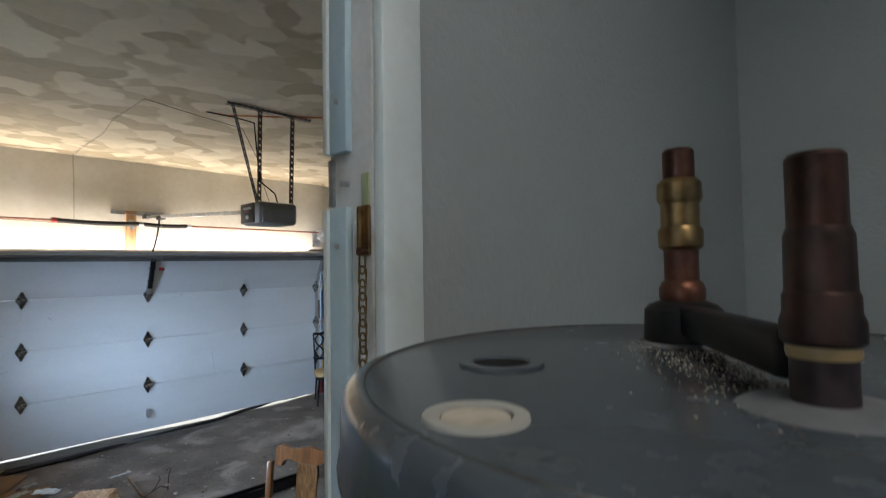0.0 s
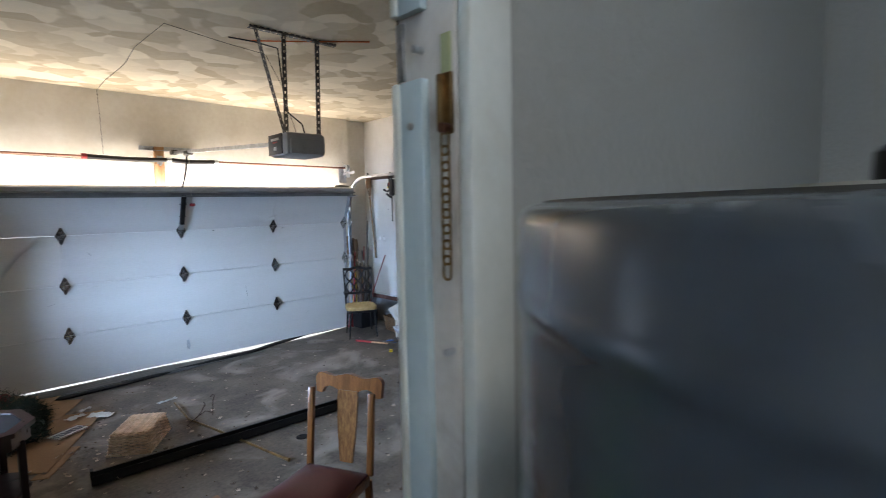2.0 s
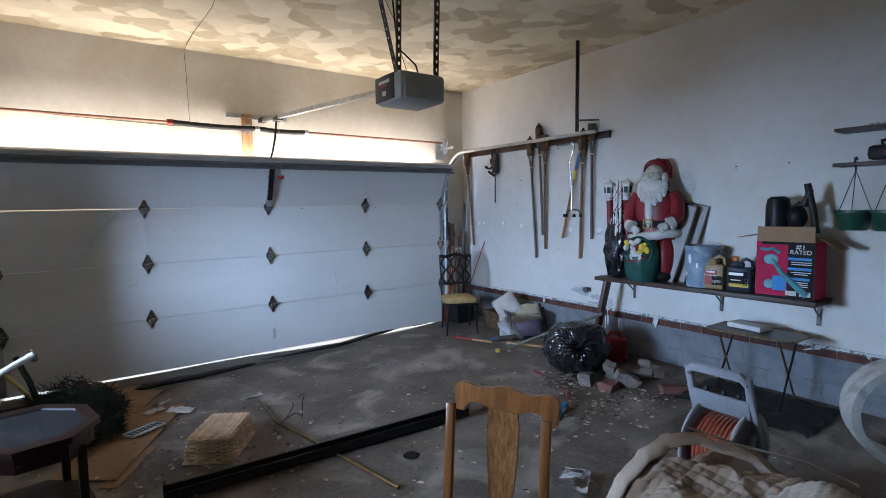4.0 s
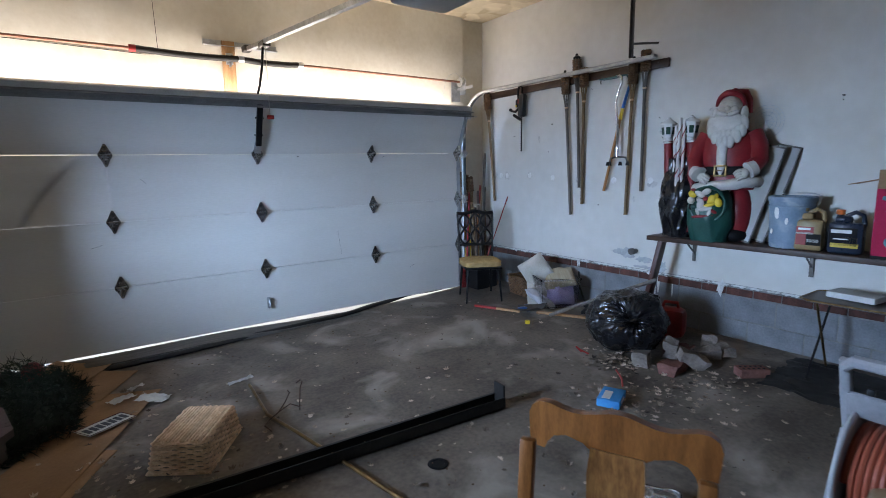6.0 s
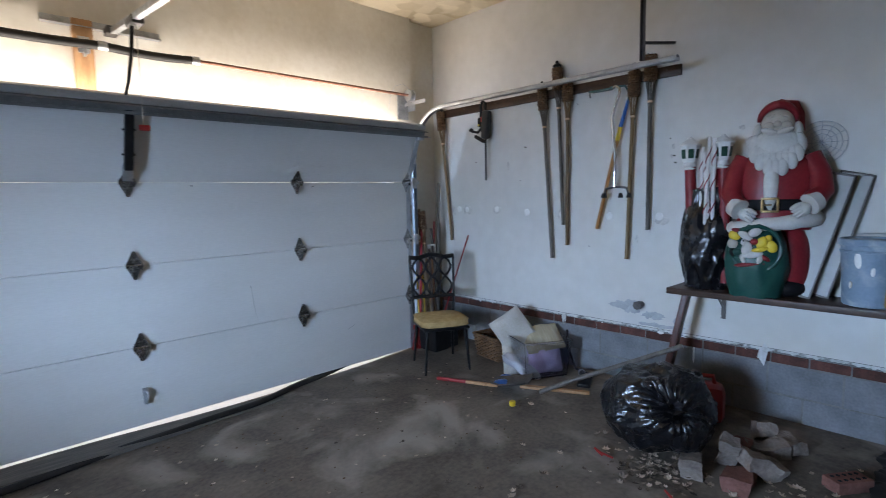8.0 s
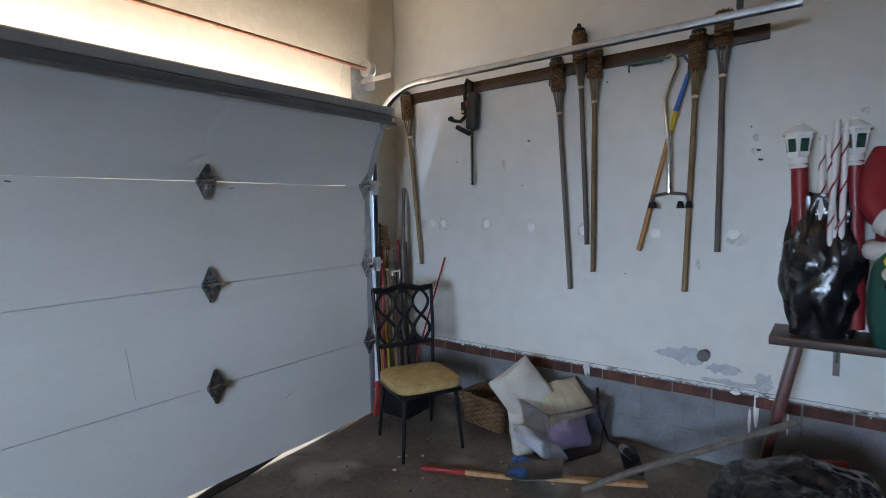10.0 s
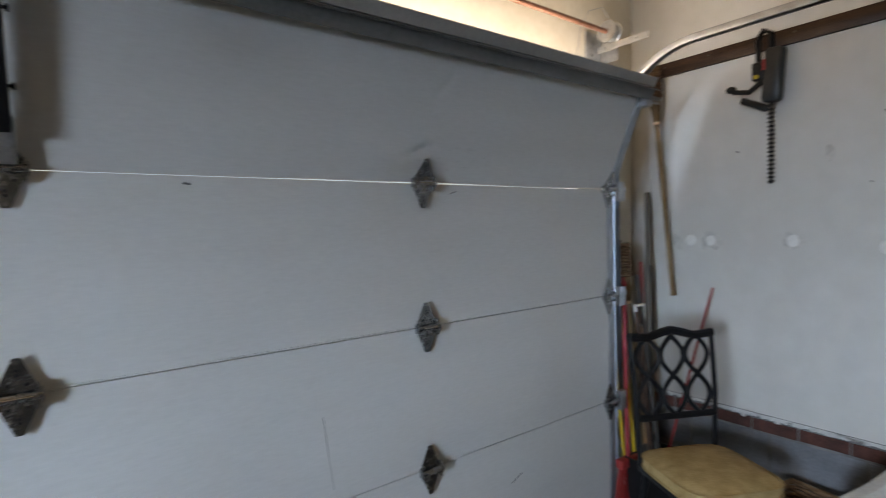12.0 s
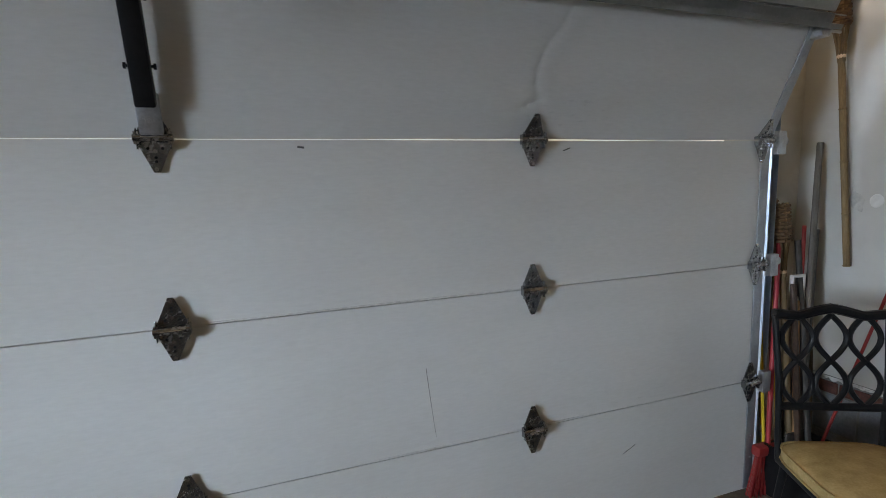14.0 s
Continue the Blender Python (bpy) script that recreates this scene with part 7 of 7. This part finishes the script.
pl = thing("brass_pole", 0, 0, 0, label="thin brass curtain pole lying on the concrete", category="pole")
part("pole", tube(bmesh.new(), [(-3.46, -1.25, fz(-3.45) + 0.012), (-3.49, -1.8, fz(-3.45) + 0.012), (-3.41, -2.15, fz(-3.4) + 0.012), (-3.31, -2.65, fz(-3.3) + 0.012), (-3.21, -3.18, fz(-3.2) + 0.012)], 0.0115, 10), BRASS, pl)
part("tip", rod(bmesh.new(), (-3.215, -3.15, fz(-3.2) + 0.014), (-3.203, -3.21, fz(-3.2) + 0.014), 0.014), BRASS, pl)
for pts in ([(-3.53, -2.02, 0.01), (-3.55, -1.95, 0.02), (-3.5, -1.88, 0.015), (-3.43, -1.86, 0.04), (-3.36, -1.86, 0.07), (-3.31, -1.9, 0.05)], [(-3.3, -1.86, 0.01), (-3.29, -1.84, 0.06), (-3.27, -1.8, 0.13), (-3.25, -1.79, 0.17), (-3.27, -1.81, 0.19), (-3.3, -1.82, 0.18)], [(-3.42, -1.8, 0.01), (-3.37, -1.78, 0.05), (-3.33, -1.76, 0.1), (-3.34, -1.75, 0.12)]):
    solid("bent_wire", tube(bmesh.new(), [(x, y, fz(x) + z) for x, y, z in pts], 0.004, 6), DARKWOOD, "thin dark bent wire on the floor beside the pole", "wire", group="bent wires")
solid("floor_drain", lathe(bmesh.new(), [(0.055, 0.002), (0.05, 0.005), (0.035, 0.005), (0.033, 0.001), (0.003, 0.001)], 24, pose(-2.93, -2.91, fz(-2.93) + 0.004)), PRINTBLACK, "small round dark floor drain", "drain", kind="structure")
bbx = thing("blue_box", -1.65, -3.03, fz(-1.65) + 0.03, 0, 0, 25, label="small light blue printed cardboard box on the floor", category="box")
part("carton", B(0, 0, 0, 0.21, 0.14, 0.05, bevel=0.003), CYAN, bbx)
part("white_print", B(-0.02, 0.02, 0.0262, 0.12, 0.05, 0.002), PAPER, bbx)
part("white_print", B(0.0, -0.071, 0.0, 0.08, 0.002, 0.02), PAPER, bbx)
def carton_sheet(corners, lift, bend, seed):
    """A flattened carton: four corners on the floor, a soft wave and one raised edge."""
    a, b, c, d = [Vector((x, y, fz(x))) for x, y in corners]
    mid = (a + b + c + d) / 4
    t = thing("flattened_carton", *mid, label="flattened brown cardboard lying on the floor", category="cardboard", group="flattened cartons")
    bm = sheet(bmesh.new(), lambda u, v: a.lerp(b, u).lerp(d.lerp(c, u), v) - mid + Vector((0.01 * noise.noise(Vector((v * 9, seed, 1))), 0.01 * noise.noise(Vector((u * 9, seed, 5))), lift + 0.01 * abs(noise.noise(Vector((u * 3, v * 3, seed)))) + bend * v * v)), 20, 10)
    part("panel", thicken(bm, 0.005), CARD, t)


carton_sheet(((-4.56, -2.02), (-3.99, -0.9), (-4.34, -0.76), (-4.92, -1.75)), 0.014, 0.0, 1)
carton_sheet(((-4.36, -0.86), (-4.1, -0.4), (-4.66, -0.02), (-4.9, -0.55)), 0.02, 0.05, 2)
carton_sheet(((-4.56, -2.12), (-4.3, -1.66), (-4.36, -1.62), (-4.66, -2.05)), 0.006, 0.0, 3)
carton_sheet(((-4.12, -3.6), (-3.74, -3.55), (-3.76, -3.28), (-4.14, -3.36)), 0.008, 0.0, 4)
carton_sheet(((-4.45, -0.5), (-4.25, -0.16), (-4.62, 0.0), (-4.8, -0.3)), 0.05, 0.06, 5)
for x, y, rz, L, W in ((-4.24, -0.96, 35, 0.17, 0.09), (-4.06, -1.08, -38, 0.2, 0.12), (-4.14, -0.8, 40, 0.12, 0.04), (-3.49, -1.12, 22, 0.2, 0.035)):
    pp = thing("paper_sheet", x, y, fz(x) + (0.034 if x < -3.9 else 0.012), 0, 3, rz, label="crumpled white paper lying by the cardboard", category="paper", group="papers on the cardboard")
    part("sheet", thicken(sheet(bmesh.new(), lambda u, v: Vector(((u - 0.5) * L, (v - 0.5) * W, 0.02 * noise.noise(Vector((u * 4 + x, v * 4, y))))), 10, 8), 0.001), PAPER, pp)
lp = thing("number_plate", -4.34, -1.32, fz(-4.34) + 0.034, 0, 2, 33, label="dusty white number plate with dark figures on the cardboard", category="number plate")
part("plate", B(0, 0, 0, 0.3, 0.15, 0.003, bevel=0.001), PAPER, lp)
part("border", tube(bmesh.new(), [(-0.145, -0.07, 0.002), (0.145, -0.07, 0.002), (0.145, 0.07, 0.002), (-0.145, 0.07, 0.002)], 0.003, 6, closed=True), MAROON, lp, "dull red border")
for k in range(7):
    part("print_bar", B(-0.115 + 0.038 * k, 0, 0.0025, 0.026, 0.07, 0.002), NAVY, lp)

# ---- left side ----
wr = thing("evergreen_garland", -4.78, -0.95, fz(-4.8), label="dark artificial evergreen bundle with a red ornament", category="garland")
rnd = random.Random(21)
verts, faces = [], []
for i in range(7000):
    a, b = rnd.uniform(0, 2 * math.pi), rnd.uniform(0, 1)
    rr = rnd.random() ** 0.4
    c = Vector((0.36 * rr * math.cos(a), 0.55 * rr * math.sin(a), 0.05 + 0.36 * b * (1 - rr ** 3)))
    c += wobble(c, 5, 0.08)
    d = Vector((rnd.gauss(0, 1), rnd.gauss(0, 1), rnd.gauss(0.3, 0.8))).normalized()
    s = d.orthogonal().normalized() * 0.0035
    L = rnd.uniform(0.04, 0.09)
    k = len(verts)
    up = d.cross(s).normalized() * 0.0025
    base = max(c.z, 0.012)
    c.z = base
    verts += [c - s, c + s, c + up, c + d * L]
    faces += [(k, k + 1, k + 3), (k + 1, k + 2, k + 3), (k + 2, k, k + 3)]
me = bpy.data.meshes.new("needles")
me.from_pydata([tuple(v) for v in verts], [], faces)
me.materials.append(NEEDLE)
nd = new("needles", me)
nd.parent = wr
tagged(nd, kind="stuff")
part("core", sheet(bmesh.new(), lambda u, v: Vector((0.3 * math.cos(2 * math.pi * u) * math.sin(math.pi * v), 0.48 * math.sin(2 * math.pi * u) * math.sin(math.pi * v), max(0.008, 0.1 - 0.12 * math.cos(math.pi * v)))) + wobble(Vector((math.cos(6.28 * u), math.sin(6.28 * u), v)), 3, 0.03), 30, 14, closed_u=True), NEEDLE, wr)
part("ornament", ellipsoid(bmesh.new(), (0.05, 0.42, 0.22), (0.07, 0.07, 0.07), n=20), SUITRED, wr, "red ornament")
part("stem", tube(bmesh.new(), [(-0.2, 0.1, 0.2), (-0.26, 0.16, 0.42), (-0.34, 0.25, 0.6)], 0.02), NEEDLE, wr)

tb = thing("octagonal_table", -4.93, -2.38, fz(-4.9), 0, 0, 12, label="dark cherry octagonal side table with a glass top", category="side table")
TT = 0.55 - fz(-4.9)
oc = [(0.32 * math.cos(radians(45 * k + 22.5)) * 0.95, 0.36 * math.sin(radians(45 * k + 22.5))) for k in range(8)]
ic = [(x * 0.78, y * 0.78) for x, y in oc]
CHERRY = surface("dark_cherry_wood", (0.012, 0.005, 0.005), (0.028, 0.01, 0.009), 0.3, stretch=(1, 6, 1), coat=0.3)
bm = bmesh.new()
for k in range(8):
    p, q2, r2, s2 = oc[k], oc[(k + 1) % 8], ic[(k + 1) % 8], ic[k]
    plate(bm, [p, q2, r2, s2], TT - 0.03, TT)
part("top_frame", bm, CHERRY, tb, smooth=False)
part("glass", plate(bmesh.new(), [(x * 1.02, y * 1.02) for x, y in ic], TT - 0.014, TT - 0.006), surface("dusty_dark_glass", (0.012, 0.013, 0.016), (0.03, 0.032, 0.036), 0.12), tb, "dusty bevelled glass")
part("apron", plate(bmesh.new(), [(x * 0.9, y * 0.9) for x, y in oc], TT - 0.12, TT - 0.031), CHERRY, tb, smooth=False)
part("lower_shelf", plate(bmesh.new(), [(x * 0.85, y * 0.85) for x, y in oc], 0.14, 0.16), CHERRY, tb, smooth=False)
for k in range(0, 8, 2):
    x, y = (oc[k][0] + oc[(k + 1) % 8][0]) * 0.44, (oc[k][1] + oc[(k + 1) % 8][1]) * 0.44
    part("leg", B(x, y, (TT - 0.1) / 2, 0.04, 0.04, TT - 0.1, bevel=0.005), CHERRY, tb)

gb = thing("green_tote", -5.22, -4.05, 0.0, label="lime green cloth bag slumped over a carton", category="bag")
bm = sheet(bmesh.new(), lambda u, v: Vector((0.34 * math.cos(2 * math.pi * u) * (1 - 0.75 * v ** 2), 0.4 * math.sin(2 * math.pi * u) * (1 - 0.7 * v ** 2), v * 1.3)) + wobble(Vector((math.cos(6.28 * u) * 1.5, math.sin(6.28 * u) * 1.5, v * 2)), 1.6, 0.09), 60, 30, closed_u=True)
bmesh.ops.holes_fill(bm, edges=[e for e in bm.edges if e.is_boundary], sides=0)
part("cloth", bm, LIME, gb)
part("strap", tube(bmesh.new(), [(0.2, -0.1, 0.5), (0.24, -0.22, 0.4), (0.2, -0.36, 0.3)], 0.015), CARD, gb)
gb.matrix_world = pose(-5.24, -4.08, fz(-5.1), 0, 0, 20)
wp = thing("white_crutch", 0, 0, 0, label="white metal tube with a round end plate leaning on the table", category="metal tube")
part("tube", tube(bmesh.new(), [(-5.5, -2.4, 0.0), (-5.42, -2.2, 0.45), (-5.3, -2.0, 0.63), (-4.95, -1.75, 0.78)], 0.02, 12), WHITEP, wp)
d = Vector((0.35, 0.25, 0.15)).normalized()
part("end_plate", rod(bmesh.new(), Vector((-4.95, -1.75, 0.78)), Vector((-4.95, -1.75, 0.78)) + d * 0.012, 0.045, n=24), CHROME, wp)
yh = thing("leaning_pole", 0, 0, 0, label="pale yellow wooden handle leaning by the overhead door", category="tool handle")
part("stick", rod(bmesh.new(), (-5.05, -0.5, 0.15), (-5.75, -0.05, 1.0), 0.016), surface("pale_yellow_wood", (0.45, 0.36, 0.13), (0.55, 0.45, 0.18), 0.5, stretch=(1, 1, 8)), yh)


# ---- leaves and litter ----
rnd = random.Random(31)
verts, faces = [], []


def leaf(x, y, size):
    k = len(verts)
    a = rnd.uniform(0, 6.28)
    lobes = ((0, -0.5), (0.16, -0.22), (0.34, -0.12), (0.2, 0.05), (0.36, 0.22), (0.16, 0.3), (0, 0.55), (-0.16, 0.3), (-0.36, 0.22), (-0.2, 0.05), (-0.34, -0.12), (-0.16, -0.22))
    curl = rnd.uniform(-1.3, 1.3)
    tilt = rnd.uniform(-0.4, 0.4)
    z0 = fz(x) + 0.006 + rnd.random() * 0.01
    for u, v in ((0, 0.02),) + lobes:
        u, v = u * size, v * size
        zz = curl * (u * u + 0.4 * v * v) / size * 2.0 + tilt * u
        verts.append((x + u * math.cos(a) - v * math.sin(a), y + u * math.sin(a) + v * math.cos(a), z0 + abs(zz)))
    for i in range(12):
        faces.append((k, k + 1 + i, k + 1 + (i + 1) % 12))


for i in range(230):
    t = rnd.random()
    leaf(-1.75 + 0.95 * t + rnd.gauss(0, 0.2), -3.0 - 0.4 * t + rnd.gauss(0, 0.17), rnd.uniform(0.022, 0.058))
for i in range(150):
    leaf(-1.05 + rnd.gauss(0, 0.1), -2.65 + rnd.gauss(0, 0.13), rnd.uniform(0.025, 0.06))
for i in range(300):
    leaf(rnd.uniform(-4.2, -0.7), rnd.uniform(-4.6, -1.6), rnd.uniform(0.022, 0.06))
for i in range(150):
    leaf(-4.1 + rnd.gauss(0, 0.35), -1.9 + rnd.gauss(0, 0.5), rnd.uniform(0.025, 0.055))
for i in range(120):
    leaf(rnd.uniform(-4.0, -0.6), rnd.uniform(-1.6, -0.3), rnd.uniform(0.02, 0.035))
me = bpy.data.meshes.new("leaf_litter")
me.from_pydata(verts, [], faces)
me.materials.append(LEAFDRY)
tagged(new("leaf_litter", me), "dry curled oak leaves scattered on the garage floor", "leaves", kind="stuff")
bm = bmesh.new()
for i in range(500):
    x, y = rnd.uniform(-4.4, -0.2), rnd.uniform(-4.6, 0.0)
    s = rnd.uniform(0.002, 0.007)
    bmesh.ops.create_icosphere(bm, subdivisions=1, radius=s, matrix=Matrix.Translation((x, y, fz(x) + 0.006)) @ Matrix.Diagonal((1.4, 1, 0.6, 1)))
tagged(part("grit", bm, FLASH), "fine dirt and grit on the concrete", "grit", kind="stuff")

# ---- pieces of the block wall ----
base = tagged(thing("wall_base", 0, 0, 0), "grey block footing under a course of red bricks", "wall base", kind="structure")
part("mortar", B(0.105, -3.0, 0.22, 0.2, 6.9, 0.66), MORTAR, base)
BLOCKS = [mesh_of("block", B(0, 0, 0, 0.2, 0.392, 0.192, bevel=0.006), BLOCK) for _ in range(1)]
BRICKS = mesh_of("brick", B(0, 0, 0, 0.2, 0.2, 0.058, bevel=0.004), BRICK)
for row, z in enumerate((0.355, 0.155, -0.045)):
    for i in range(17):
        o = new("block", BLOCKS[0])
        o.parent = base
        o.location = (0.1 + 0.002 * ((i * 7 + row) % 3), 0.1 - 0.4 * i - 0.2 * (row % 2), z)
for i in range(32):
    o = new("brick", BRICKS)
    o.parent = base
    o.location = (0.093 + 0.003 * ((i * 5) % 3), 0.1 - 0.208 * i, 0.49)
bm = bmesh.new()
sheet(bm, lambda u, v: Vector((-0.004 - 0.008 * v * (0.6 + 0.6 * noise.noise(Vector((u * 160, v, 2)))), 0.2 - 6.4 * u, 0.548 - 0.018 * v * (0.8 + 0.8 * noise.noise(Vector((u * 260, v * 2, 7))))), ), 900, 3)
part("plaster_lip", thicken(bm, 0.006), surface("flaking_white_plaster", (0.5, 0.5, 0.48), (0.62, 0.62, 0.6), 0.85, scale=20, stain=(0.06, 0.05, 0.04), stain_scale=14, stain_amount=0.9), base, "flaking plaster edge")
for y, z, w, h in ((-2.3, 0.45, 0.025, 0.2), (-2.27, 0.38, 0.015, 0.14), (-2.37, 0.5, 0.06, 0.05), (-2.2, 0.52, 0.05, 0.03), (-1.72, 0.5, 0.03, 0.05), (-2.44, 0.42, 0.012, 0.16)):
    part("paint_drip", ellipsoid(bmesh.new(), (-0.001, y, z), (0.004, w * 0.5, h * 0.5), n=12), WHITEP, base, "white paint drip on the brick")
BAREPLASTER = surface("bare_grey_plaster", (0.32, 0.33, 0.34), (0.44, 0.45, 0.46), 0.85, scale=14, fine=80, bump=0.4)
for y, z, ry_, rz_ in ((-1.95, 0.69, 0.11, 0.045), (-2.14, 0.64, 0.09, 0.028), (-2.33, 0.6, 0.04, 0.05), (-2.2, 0.57, 0.13, 0.016)):
    b3 = bmesh.new()
    ellipsoid(b3, (0, 0, 0), (0.003, ry_, rz_), n=72)
    for v in b3.verts:
        v.co.y *= 1 + 0.7 * noise.noise(Vector((v.co.y * 22, v.co.z * 40, y))) + 0.3 * noise.noise(Vector((v.co.y * 70, v.co.z * 90, y)))
        v.co.z *= 1 + 0.8 * noise.noise(Vector((v.co.y * 24, v.co.z * 40, y + 4))) + 0.4 * noise.noise(Vector((v.co.y * 80, v.co.z * 90, y)))
    p3 = part("bare_plaster", b3, BAREPLASTER, base, "bare grey plaster patch")
    p3.location = (0, y, z)
for y, z in ((-0.21, 1.44), (-0.6, 1.44), (-0.96, 1.415), (-1.33, 1.4), (-1.77, 1.39), (-2.17, 1.39), (-3.3, 1.42), (-0.1, 1.44)):
    p3 = part("filler_patch", ellipsoid(bmesh.new(), (0, 0, 0), (0.004, 0.03, 0.032), n=16), WHITEP, base, "round white filler patch")
    p3.location = (0, y, z)

SMUDGE = surface("grey_hand_smudge", (0.4, 0.39, 0.37), (0.6, 0.58, 0.54), 0.75, scale=12, fine=60, bump=0.04)
for y, z, w, h in ((-0.21, 1.44, 0.06, 0.055), (-0.6, 1.44, 0.05, 0.04), (-1.33, 1.4, 0.05, 0.05), (-2.19, 1.36, 0.06, 0.03), (-0.02, 1.43, 0.03, 0.05), (-2.26, 1.9, 0.014, 0.02), (-2.25, 1.83, 0.01, 0.016), (-2.0, 1.22, 0.012, 0.03), (-0.75, 1.85, 0.015, 0.04), (-2.7, 1.98, 0.02, 0.014)):
    b3 = ellipsoid(bmesh.new(), (0, 0, 0), (0.0022, w, h), n=24)
    for v in b3.verts:
        v.co.y *= 1 + 0.6 * noise.noise(Vector((v.co.y * 30, v.co.z * 30, y)))
        v.co.z *= 1 + 0.6 * noise.noise(Vector((v.co.y * 30, v.co.z * 30, y + 4)))
    p3 = part("smudge", b3, SMUDGE, base, "grey smudge on the white wall")
    p3.location = (0, y, z)
for y, z in ((-1.48, 2.3), (-1.95, 2.28), (-2.24, 1.95), (-0.9, 1.7), (-2.6, 1.75), (-1.6, 1.14), (-0.35, 1.9), (-3.6, 1.95)):
    part("nail", rod(bmesh.new(), (0.0, y, z), (-0.02, y, z + 0.004), 0.0026, n=8), STEELDARK, base)
